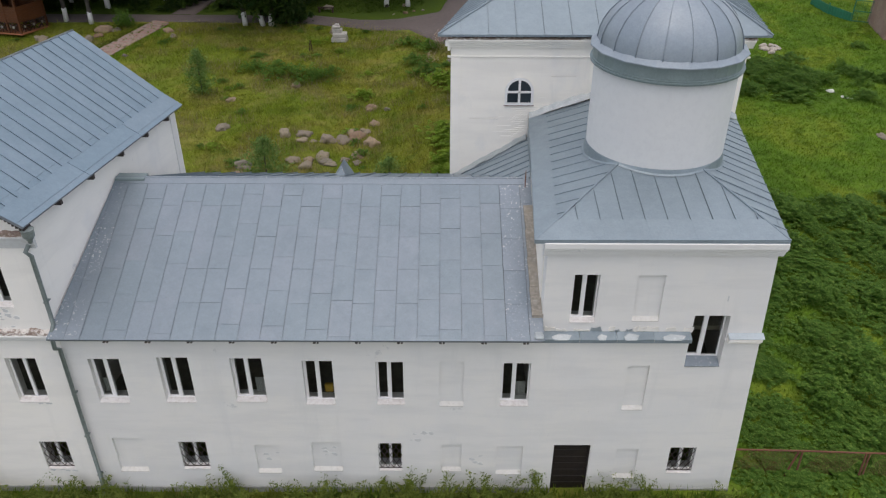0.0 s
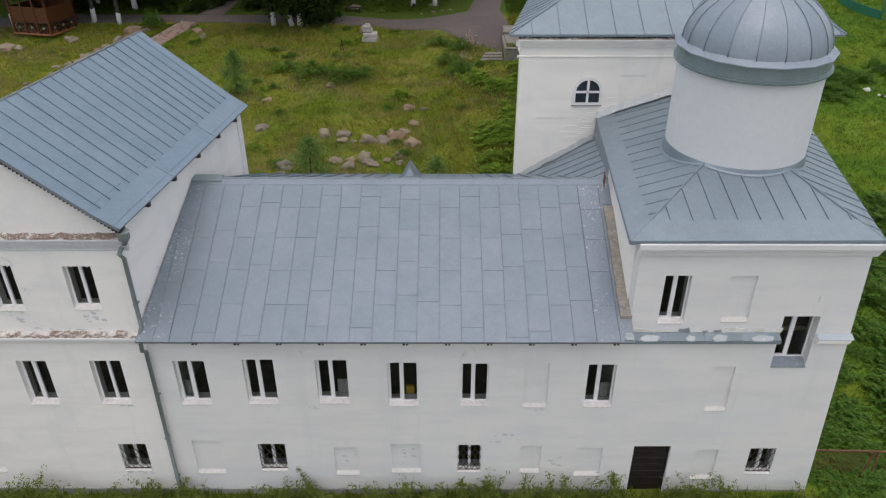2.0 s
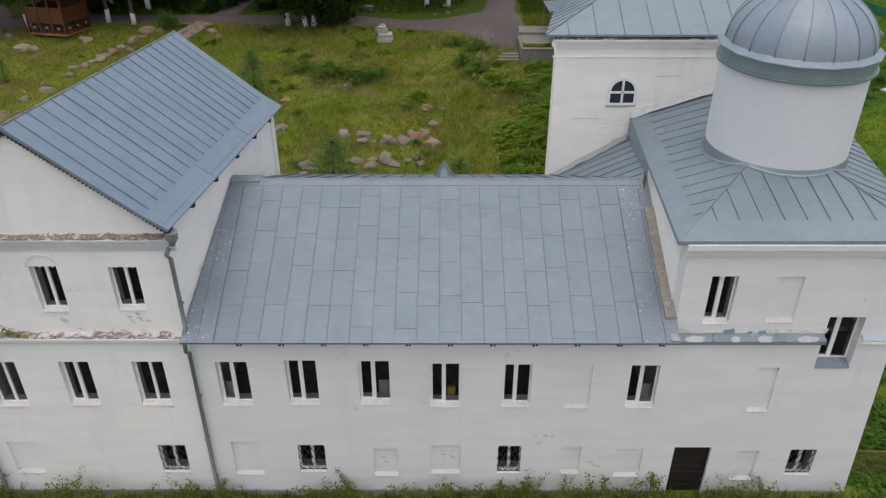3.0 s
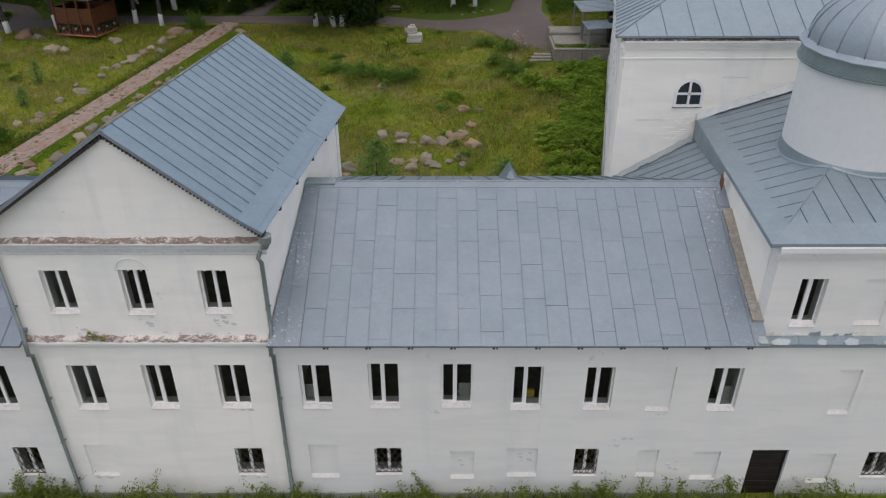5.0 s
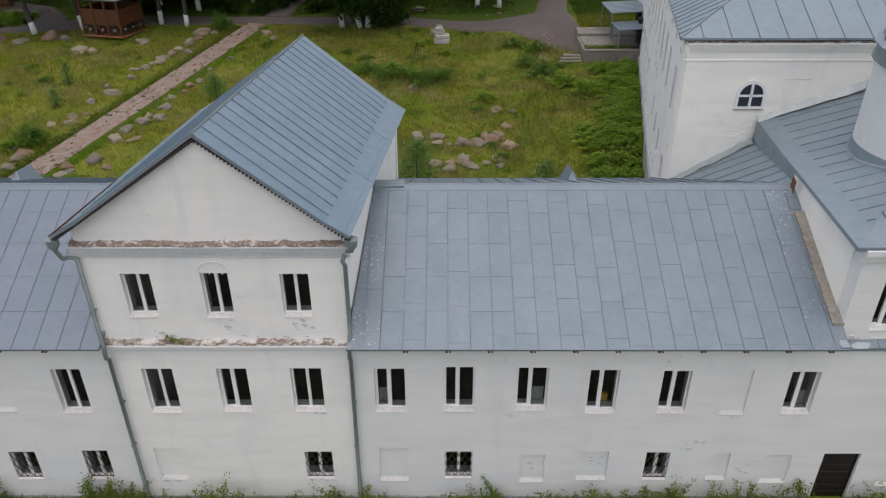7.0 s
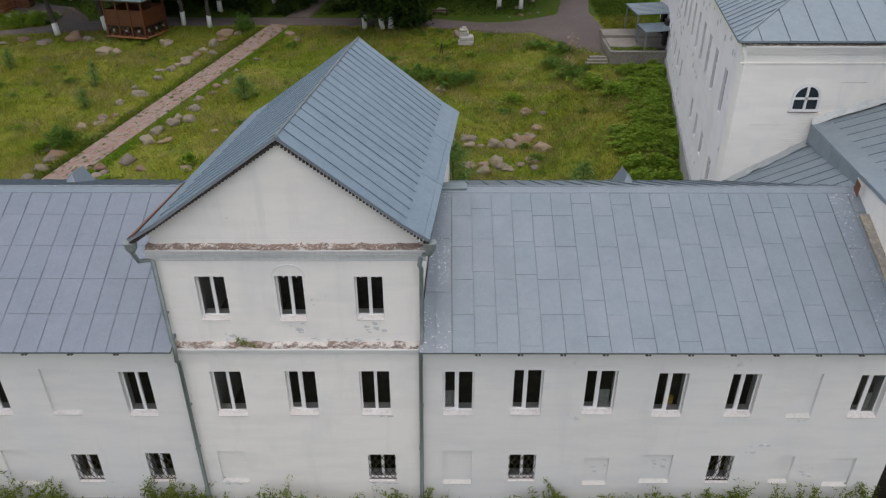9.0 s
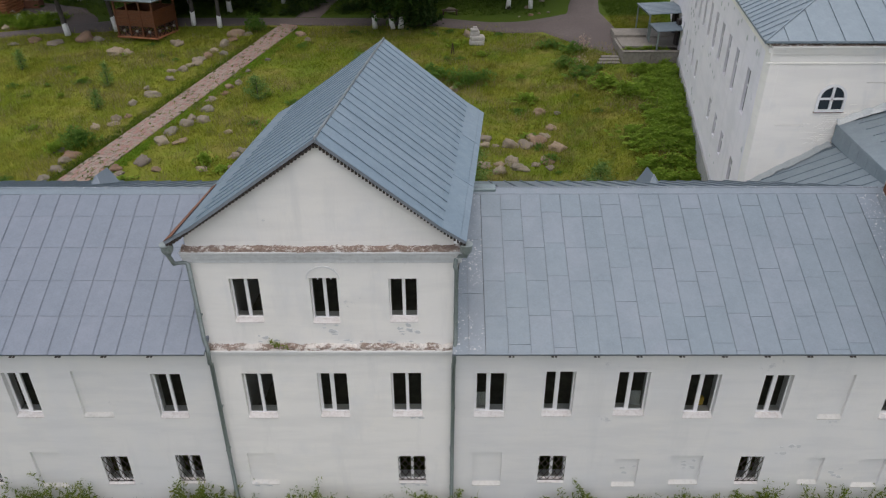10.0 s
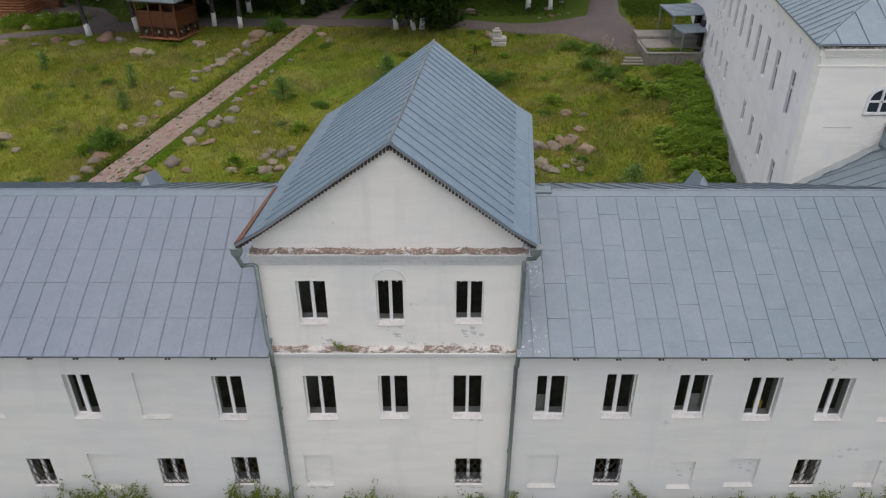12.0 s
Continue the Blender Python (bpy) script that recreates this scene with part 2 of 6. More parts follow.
CURTAIN = two_scale("pale_curtain", (0.5, 0.5, 0.47), (0.42, 0.43, 0.42), (0.35, 0.35, 0.35), 3, 10)
GROUND = meadow()
ASPHALT = two_scale("old_asphalt", (0.108, 0.088, 0.083), (0.135, 0.112, 0.105), (0.075, 0.063, 0.06), 0.25, 6, 0.9)
PAVER = two_scale("pink_paving_block", (0.305, 0.175, 0.145), (0.33, 0.215, 0.18), (0.16, 0.125, 0.09), 0.7, 7, 0.9)
CONCRETE = two_scale("weathered_concrete", (0.21, 0.19, 0.165), (0.26, 0.24, 0.21), (0.12, 0.115, 0.095), 0.9, 7)
WOOD = two_scale("varnished_brown_planks", (0.088, 0.026, 0.008), (0.125, 0.040, 0.012), (0.045, 0.016, 0.007), 1.5, 10, 0.5, stretch=(1, 1, 6))
LOGWOOD = two_scale("reddish_brown_logs", (0.27, 0.10, 0.045), (0.33, 0.135, 0.06), (0.16, 0.06, 0.03), 1.5, 10, 0.6, stretch=(1, 1, 6))
DARKWOOD = two_scale("dark_stained_lattice", (0.038, 0.017, 0.012), (0.056, 0.025, 0.017), (0.022, 0.011, 0.008), 1.5, 10, 0.6)
BARK = two_scale("grey_bark", (0.055, 0.047, 0.042), (0.09, 0.08, 0.07), (0.03, 0.026, 0.024), 2.0, 12, 0.95, 0.8, 0.03)
LIME = two_scale("limewashed_bark", (0.70, 0.70, 0.69), (0.74, 0.74, 0.73), (0.45, 0.43, 0.4), 2.0, 12, 0.95, 0.6, 0.02)
GREENP = two_scale("green_fence_paint", (0.015, 0.16, 0.09), (0.02, 0.20, 0.115), (0.02, 0.09, 0.06), 1.0, 9, 0.6)


def boulder_mat():
    m, n, l, b = material("granite_boulder", (0.3, 0.27, 0.25), 0.9)
    info = n.new("ShaderNodeObjectInfo")
    col = ramp(n, l, info.outputs["Random"], [(0.0, (0.20, 0.12, 0.08)), (0.25, (0.30, 0.225, 0.15)), (0.5, (0.185, 0.17, 0.14)), (0.75, (0.34, 0.275, 0.19)), (1.0, (0.14, 0.12, 0.11))])
    col = mix(n, l, col, (0.11, 0.11, 0.09), ramp(n, l, noise_of(n, l, 4, 8, 0.7), [(0.5, (0, 0, 0)), (0.75, (0.8, 0.8, 0.8))]))
    l.new(col, b.inputs["Base Color"])
    bump(n, l, b, noise_of(n, l, 9, 8, 0.7), 0.6, 0.05)
    return m


STONE = boulder_mat()
GRASS = grass_mat("meadow_grass", 1.1, 0.45)
LONG_GRASS = grass_mat("long_meadow_grass", 1.55, 0.6)
LAWN = grass_mat("lush_grass", 1.2, 0.5)
PATHGREEN = island("bright_path_grass", [(0.0, (0.15, 0.28, 0.028)), (0.6, (0.20, 0.35, 0.034)), (1.0, (0.28, 0.38, 0.055))], 0.9, (0.19, 0.25, 0.03), (0.11, 0.19, 0.02), 0.4)
VERGE = island("verge_grass", [(0.0, (0.08, 0.15, 0.018)), (0.5, (0.115, 0.19, 0.022)), (0.85, (0.165, 0.21, 0.032)), (1.0, (0.24, 0.24, 0.06))], 0.9, (0.16, 0.175, 0.03), (0.05, 0.10, 0.012), 0.7)
BEDLEAF = island("dark_weed_leaves", [(0.0, (0.075, 0.165, 0.028)), (0.6, (0.12, 0.235, 0.038)), (1.0, (0.20, 0.31, 0.06))], 0.7, (0.15, 0.23, 0.026), (0.075, 0.145, 0.02), 0.4)
FLOWER = island("dry_flower_heads", [(0.0, (0.30, 0.22, 0.14)), (0.5, (0.55, 0.47, 0.40)), (1.0, (0.42, 0.20, 0.15))], 0.8, (0.3, 0.2, 0.12), (0.3, 0.2, 0.1), 0.3)
WEEDLEAF = island("wall_weed_leaves", [(0.0, (0.11, 0.155, 0.028)), (0.6, (0.17, 0.225, 0.042)), (1.0, (0.27, 0.29, 0.075))], 0.7, (0.17, 0.18, 0.04), (0.07, 0.115, 0.018), 0.5)
LEAF = island("broad_leaves", [(0.0, (0.14, 0.24, 0.022)), (0.6, (0.22, 0.345, 0.036)), (1.0, (0.33, 0.43, 0.07))], 0.7, (0.25, 0.33, 0.045), (0.13, 0.24, 0.025), 0.4)
DARKLEAF = island("dark_tree_leaves", [(0.0, (0.02, 0.05, 0.012)), (0.6, (0.035, 0.075, 0.016)), (1.0, (0.07, 0.095, 0.025))], 0.6)
NEEDLE = island("spruce_needles", [(0.0, (0.10, 0.19, 0.045)), (0.6, (0.155, 0.265, 0.07)), (1.0, (0.25, 0.34, 0.11))], 0.7, (0.18, 0.235, 0.06), (0.10, 0.18, 0.05), 0.5)


def glass_mat():
    m = bpy.data.materials.new("window_glass")
    m.use_nodes = True
    n, l = m.node_tree.nodes, m.node_tree.links
    n.remove(n["Principled BSDF"])
    tr, gl, mx, fr = n.new("ShaderNodeBsdfTransparent"), n.new("ShaderNodeBsdfGlossy"), n.new("ShaderNodeMixShader"), n.new("ShaderNodeFresnel")
    tr.inputs["Color"].default_value = (0.8, 0.84, 0.82, 1)
    gl.inputs["Roughness"].default_value = 0.02
    fr.inputs["IOR"].default_value = 1.45
    l.new(fr.outputs[0], mx.inputs[0])
    l.new(tr.outputs[0], mx.inputs[1])
    l.new(gl.outputs[0], mx.inputs[2])
    l.new(mx.outputs[0], n["Material Output"].inputs["Surface"])
    return m


GLASS = glass_mat()


# ---- mesh helpers ----
def mesh_ob(name, verts, faces, mat, parent=None, label="", smooth=False):
    me = bpy.data.meshes.new(name)
    me.from_pydata([tuple(v) for v in verts], [], faces)
    me.materials.append(mat)
    me.update()
    if smooth:
        me.polygons.foreach_set("use_smooth", [True] * len(me.polygons))
    ob = new(name, me)
    if parent:
        ob.parent = parent
    if label:
        tagged(ob, label)
    return ob


def part(name, bm, mat, parent, label="", smooth=False):
    me = bpy.data.meshes.new(name)
    bmesh.ops.recalc_face_normals(bm, faces=bm.faces)
    bm.to_mesh(me)
    bm.free()
    me.materials.append(mat)
    if smooth:
        me.polygons.foreach_set("use_smooth", [True] * len(me.polygons))
    ob = new(name, me)
    if parent:
        ob.parent = parent
    if label:
        tagged(ob, label)
    return ob


def add_box(bm, x0, x1, y0, y1, z0, z1, m=None, bevel=0.0):
    vs = [Vector((x, y, z)) for x in (x0, x1) for y in (y0, y1) for z in (z0, z1)]
    if m:
        vs = [m @ v for v in vs]
    vs = [bm.verts.new(v) for v in vs]
    fs = [bm.faces.new([vs[i] for i in q]) for q in ((0, 1, 3, 2), (4, 6, 7, 5), (0, 4, 5, 1), (2, 3, 7, 6), (0, 2, 6, 4), (1, 5, 7, 3))]
    if bevel:
        es = list({e for f in fs for e in f.edges})
        bmesh.ops.bevel(bm, geom=es, offset=bevel, segments=1, affect="EDGES")


def add_bar(bm, a, b, w, h=None, up=(0, 0, 1)):
    """A bar of section w x h from a to b."""
    a, b = Vector(a), Vector(b)
    d = (b - a).normalized()
    s = d.cross(Vector(up))
    s = s.normalized() if s.length > 1e-4 else Vector((1, 0, 0))
    t = s.cross(d)
    s, t = s * w / 2, t * (h or w) / 2
    vs = [bm.verts.new(p + q) for p in (a, b) for q in (s + t, t - s, -s - t, s - t)]
    for q in ((0, 1, 2, 3), (7, 6, 5, 4), (0, 4, 5, 1), (1, 5, 6, 2), (2, 6, 7, 3), (3, 7, 4, 0)):
        bm.faces.new([vs[i] for i in q])


def tube(bm, pts, radii, sides=10):
    rings = []
    pts = [Vector(p) for p in pts]
    for i, p in enumerate(pts):
        d = (pts[min(i + 1, len(pts) - 1)] - pts[max(i - 1, 0)]).normalized()
        s = d.cross(Vector((0.3, 1, 0.1))).normalized()
        t = s.cross(d)
        rings.append([bm.verts.new(p + radii[i] * (math.cos(k * 2 * math.pi / sides) * s + math.sin(k * 2 * math.pi / sides) * t)) for k in range(sides)])
    for a, b in zip(rings, rings[1:]):
        for k in range(sides):
            bm.faces.new((a[k], a[(k + 1) % sides], b[(k + 1) % sides], b[k]))
    bm.faces.new(rings[0][::-1])
    bm.faces.new(rings[-1])


def slab(bm, poly, down):
    """A solid from a planar polygon and the vector to its underside."""
    top = [bm.verts.new(Vector(p)) for p in poly]
    low = [bm.verts.new(Vector(p) + down) for p in poly]
    bm.faces.new(top)
    bm.faces.new(low[::-1])
    for i in range(len(top)):
        j = (i + 1) % len(top)
        bm.faces.new((top[i], low[i], low[j], top[j]))


def clip(poly, axis, value, keep_above):
    out = []
    for i, p in enumerate(poly):
        q = poly[(i + 1) % len(poly)]
        a, b = (p[axis] - value), (q[axis] - value)
        if not keep_above:
            a, b = -a, -b
        if a >= 0:
            out.append(p)
        if (a > 0 > b) or (a < 0 < b):
            k = a / (a - b)
            out.append((p[0] + k * (q[0] - p[0]), p[1] + k * (q[1] - p[1])))
    return out


def area(poly):
    return abs(sum(p[0] * q[1] - q[0] * p[1] for p, q in zip(poly, poly[1:] + poly[:1]))) / 2


def roof_slope(name, poly, eave, parent, mat, strip=0.61, length=1.22, stagger=0, rib=0.03, label="", shift=0.0, seed=1, rib_w=0.022, gap=0.005):
    """A roof slope: a deck of the polygon, and metal sheets laid on it in strips that run up from the eave, each with its standing seam."""
    rnd = random.Random(seed)
    poly = [Vector(p) for p in poly]
    n = (poly[1] - poly[0]).cross(poly[2] - poly[0]).normalized()
    if n.z < 0:
        n = -n
    u = Vector(eave).normalized()
    u = (u - n * u.dot(n)).normalized()
    v = n.cross(u)
    if v.z < 0:
        u, v = -u, n.cross(-u)
    o = poly[0]
    flat = [((p - o).dot(u), (p - o).dot(v)) for p in poly]
    bm = bmesh.new()
    slab(bm, poly, -n * 0.07)
    deck = part(name, bm, SEAM, parent, label)
    u0, u1 = min(p[0] for p in flat), max(p[0] for p in flat)
    v0, v1 = min(p[1] for p in flat), max(p[1] for p in flat)
    count = max(1, round((u1 - u0) / strip))
    step = (u1 - u0) / count
    for i in range(-1, count + 1):
        a, b = u0 + (i + shift) * step, u0 + (i + 1 + shift) * step
        col = clip(clip(flat, 0, a + gap, True), 0, b - gap, False)
        if len(col) < 3 or area(col) < 0.01:
            continue
        off = stagger[i % len(stagger)] + rnd.uniform(-0.01, 0.01) if stagger else rnd.uniform(-0.003, 0.003) + 0.02
        cuts = [v0] + [v0 + (k + off) * length for k in range(0, 14) if 0.12 < (k + off) * length < v1 - v0 - 0.06] + [v1]
        for c, d in zip(cuts, cuts[1:]):
            cell = clip(clip(col, 1, c + 0.0012, True), 1, d - 0.0012, False)
            if len(cell) < 3 or area(cell) < 0.004:
                continue
            lift = 0.012 + rnd.uniform(0, 0.004)
            bm = bmesh.new()
            tilt = rnd.uniform(-0.0025, 0.0025)
            slab(bm, [o + u * p[0] + v * p[1] + n * (lift + tilt * (p[0] - a) / step * 2) for p in cell], -n * 0.010)
            edge = [p[1] for p in cell if abs(p[0] - (a + gap)) < 0.003]
            if rib and len(edge) > 1:
                e0, e1 = o + u * (a + gap + 0.009) + v * min(edge) + n * (rib / 2 + 0.01), o + u * (a + gap + 0.009) + v * max(edge) + n * (rib / 2 + 0.01)
                add_bar(bm, e0, e1, rib_w, rib, n)
            if c > v0:
                low = [p[0] for p in cell if abs(p[1] - (c + 0.0012)) < 0.002]
                if len(low) > 1:
                    add_bar(bm, o + u * min(low) + v * (c + 0.012) + n * 0.02, o + u * max(low) + v * (c + 0.012) + n * 0.017, 0.014, 0.005, n)
            part("panel", bm, mat, deck)
    return deck


def wall(name, x0, x1, z0, z1, openings, parent, thick=0.50, mat=None, m=None, extra_x=(), extra_z=()):
    """A wall in the plane y = 0 with openings (x0, x1, z0, z1, depth): depth is that of a niche, or the wall's thickness for one that goes through."""
    xs = sorted({x0, x1, *extra_x, *(v for o in openings for v in o[:2])})
    zs = sorted({z0, z1, *extra_z, *(v for o in openings for v in o[2:4])})
    dep = {}
    for i in range(len(xs) - 1):
        for k in range(len(zs) - 1):
            cx, cz = (xs[i] + xs[i + 1]) / 2, (zs[k] + zs[k + 1]) / 2
            dep[i, k] = 0.0
            for o in openings:
                if o[0] < cx < o[1] and o[2] < cz < o[3]:
                    dep[i, k] = min(o[4], thick)
    bm = bmesh.new()
    cache = {}

    def vert(x, y, z):
        key = (round(x, 4), round(y, 4), round(z, 4))
        if key not in cache:
            p = Vector((x, y, z))
            cache[key] = bm.verts.new(m @ p if m else p)
        return cache[key]

    def quad(*ps):
        vs = [vert(*p) for p in ps]
        if len(set(vs)) == 4:
            bm.faces.new(vs)

    for (i, k), d in dep.items():
        a, b, c, e = xs[i], xs[i + 1], zs[k], zs[k + 1]
        if d < thick - 1e-6:
            quad((a, d, c), (b, d, c), (b, d, e), (a, d, e))
            quad((a, thick, c), (a, thick, e), (b, thick, e), (b, thick, c))
        for di, dk, p, q in ((1, 0, (b, c), (b, e)), (0, 1, (a, e), (b, e))):
            f = dep.get((i + di, k + dk), thick)
            if abs(f - d) > 1e-6:
                quad((p[0], d, p[1]), (p[0], f, p[1]), (q[0], f, q[1]), (q[0], d, q[1]))
        for di, dk, p, q in ((-1, 0, (a, c), (a, e)), (0, -1, (a, c), (b, c))):
            if (i + di, k + dk) not in dep and d < thick - 1e-6:
                quad((p[0], d, p[1]), (p[0], thick, p[1]), (q[0], thick, q[1]), (q[0], d, q[1]))
    return part(name, bm, mat or WHITE, parent)


def thing(name, label, category, group="", kind="", at=(0, 0, 0)):
    ob = new(name)
    ob.location = at
    return tagged(ob, label, category, group, kind)


def window(parent, x0, x1, z0, z1, grille=False, sill=0.13, deep=0.17, m=None, curtain=0, mull=0.115, sill_mat=None, even=False):
    """A white two-light window set in its opening, with a sill, in the plane y = 0: a narrow fixed light beside a sash, or two even lights."""
    z0s = z0 + sill
    bm = bmesh.new()
    k = (x1 - x0) / 0.88
    fl, fr, f = (0.05 * k, 0.04 * k, 0.03) if even else (0.075 * k, 0.04 * k, 0.03)
    lo = 0.0 if even else 0.045 * k                  # the fixed light is a little shorter than the sash
    cx = (x0 + fl + x1 - fr) / 2 if even else x0 + fl + 0.265 * k + mull / 2
    for a, b, c, d in ((x0, x0 + fl, z0s, z1), (x1 - fr, x1, z0s, z1), (x0 + fl, cx, z0s, z0s + f + lo), (cx, x1 - fr, z0s, z0s + f), (x0 + fl, x1 - fr, z1 - f, z1)):
        add_box(bm, a, b, deep, deep + 0.07, c, d, m)
    add_box(bm, cx - mull / 2, cx + mull / 2, deep - 0.012, deep + 0.06, z0s + f, z1 - f, m)
    w = part("window", bm, FRAME, parent)
    for a, b in ((x0 + fl, cx - mull / 2), (cx + mull / 2, x1 - fr)):
        ps = [Vector((x, deep + 0.03, z)) for x, z in ((a, z0s + f), (b, z0s + f), (b, z1 - f), (a, z1 - f))]
        p = mesh_ob("pane", [m @ p if m else p for p in ps], [(0, 1, 2, 3)], GLASS, w, "dark window glass")
        p.visible_shadow = False
    bm = bmesh.new()
    ps = [Vector(p) for p in ((x0, -0.035, z0 - 0.006), (x0, deep, z0s), (x0, deep, z0 + 0.002), (x0, -0.035, z0 - 0.032))]
    qs = [p + Vector((x1 - x0, 0, 0)) for p in ps]
    if m:
        ps, qs = [m @ p for p in ps], [m @ p for p in qs]
    ps, qs = [bm.verts.new(p) for p in ps], [bm.verts.new(p) for p in qs]
    bm.faces.new(ps), bm.faces.new(qs[::-1])
    for i in range(4):
        bm.faces.new((ps[i], qs[i], qs[(i + 1) % 4], ps[(i + 1) % 4]))
    part("sill", bm, sill_mat or SILL, w)
    if curtain:
        bm = bmesh.new()
        k = 14
        lo, hi = (x0 + 0.06, x0 + (x1 - x0) * 0.45) if curtain == 1 else (x1 - (x1 - x0) * 0.42, x1 - 0.06)
        for i in range(k):
            a, b = lo + (hi - lo) * i / k, lo + (hi - lo) * (i + 1) / k
            q = [(a, deep + 0.22 + 0.03 * (i % 2), z0s), (b, deep + 0.22 + 0.03 * ((i + 1) % 2), z0s), (b, deep + 0.22 + 0.03 * ((i + 1) % 2), z0s + 0.55), (a, deep + 0.22 + 0.03 * (i % 2), z0s + 0.55)]
            slab(bm, q, Vector((0, 0.006, 0)))
        part("curtain", bm, CURTAIN, w, "pale half curtain behind the glass")
    if grille:
        bm = bmesh.new()
        y = 0.045
        nx, nz = 4, 3
        dx, dz = (x1 - x0) / nx, (z1 - z0 - 0.08) / nz
        for i in range(nx):
            for k in range(nz):
                a, c = x0 + i * dx, z0 + 0.06 + k * dz
                mid = a + dx / 2
                for s in (-1, 1):
                    add_bar(bm, (mid, y, c), (mid + s * dx / 2, y, c + dz * 0.5), 0.016, 0.016, (0, 1, 0))
                    add_bar(bm, (mid + s * dx / 2, y, c + dz * 0.5), (mid, y, c + dz), 0.016, 0.016, (0, 1, 0))
        for z in (z0 + 0.05, z1 - 0.03):
            add_bar(bm, (x0, y, z), (x1, y, z), 0.018, 0.018, (0, 1, 0))
        part("grille", bm, IRON, w, "dark wrought-iron lattice grille")
    return w


# ---- the long monastery range ----
UP = Vector((0, 0, 1))
EY, EZ, RY, RZ = -0.80, 6.915, 4.60, 9.19      # eave and ridge of the two wings
BY, BZ = 9.85, 6.80


# the street front stands a little forward of the line y = 0 on which its parts are drawn
FACE_PARTS = {"wall", "window", "pane", "sill", "curtain", "grille", "niche_sill", "plinth", "worn_patch", "cornice", "string_course", "brick_course", "arch_moulding", "ledge_sheet", "loose_flap", "door", "plank", "door_frame", "gable_wall", "catch"}


def forward(p, depth=0.27):
    return Vector((p[0], p[1] - depth, p[2] + depth * (20.1 - p[2]) / 17.2))


def set_front(owner, shift=lambda p: forward(p)):
    for ob in owner.children_recursive:
        if ob.name.split(".")[0] in FACE_PARTS:
            for v in ob.data.vertices:
                v.co = shift(v.co)


def narrowed(p):
    q = forward(p)
    return Vector((q.x * 0.9885, q.y, q.z))


def block_front(p):
    """The lower wall carries on the line of the wing and falls back towards the corner; the upper wall is set back."""
    d = 0.10 if p.z > 6.4 else 0.10 + 0.17 * (21.7 - p.x) / 6.43
    q = forward(p, d)
    return Vector((p.x - d / 17.2 * (p.x - 10.5), q.y, q.z))


def moulding(name, x0, x1, steps, parent, mat, label="", y_base=0.0):
    """A horizontal moulding of stacked courses (z0, z1, projection)."""
    for z0, z1, out in steps:
        bm = bmesh.new()
        add_box(bm, x0, x1, y_base - out, y_base + 0.05, z0, z1, None, 0.012)
        part(name, bm, mat, parent, label)


def niche_sill(parent, x0, x1, z0, deep):
    bm = bmesh.new()
    ps = [(x0, -0.025, z0 - 0.02), (x0, deep, z0 + 0.07), (x0, deep, z0 - 0.01), (x0, -0.025, z0 - 0.045)]
    a = [bm.verts.new(p) for p in ps]
    b = [bm.verts.new((x1, p[1], p[2])) for p in ps]
    bm.faces.new(a), bm.faces.new(b[::-1])
    for i in range(4):
        bm.faces.new((a[i], b[i], b[(i + 1) % 4], a[(i + 1) % 4]))
    part("niche_sill", bm, DULLED_SILL, parent)


def fill_openings(parent, rows):
    """The windows and blind niches of a wall: (x0, x1, z0, z1, kind, curtain)."""
    cuts = []
    for x0, x1, z0, z1, kind, curtain in rows:
        if kind == "niche":
            cuts.append((x0, x1, z0, z1, 0.09))
            niche_sill(parent, x0, x1, z0, 0.088)
        else:
            z0, z1 = (z0 - 0.04, z1 + 0.01) if kind == "grille" else (z0 - 0.05, z1 + 0.02)
            cuts.append((x0, x1, z0, z1, 9.0))
            window(parent, x0, x1, z0, z1, kind == "grille", 0.03, 0.14 if kind == "grille" else 0.17, None, curtain, 0.09 if kind in ("grille", "even") else 0.12, None, kind in ("grille", "even"))
    return cuts


def brackets(parent, x0, x1, step):
    x = x0
    while x < x1:
        bm = bmesh.new()
        for dx, w in ((0.0, 0.07), (0.10, 0.05)):
            add_box(bm, x + dx, x + dx + w, EY - 0.012, EY + 0.3, EZ - 0.095, EZ - 0.07)
        part("gutter_bracket", bm, IRON, parent, "dark iron bracket under the eave")
        x += step


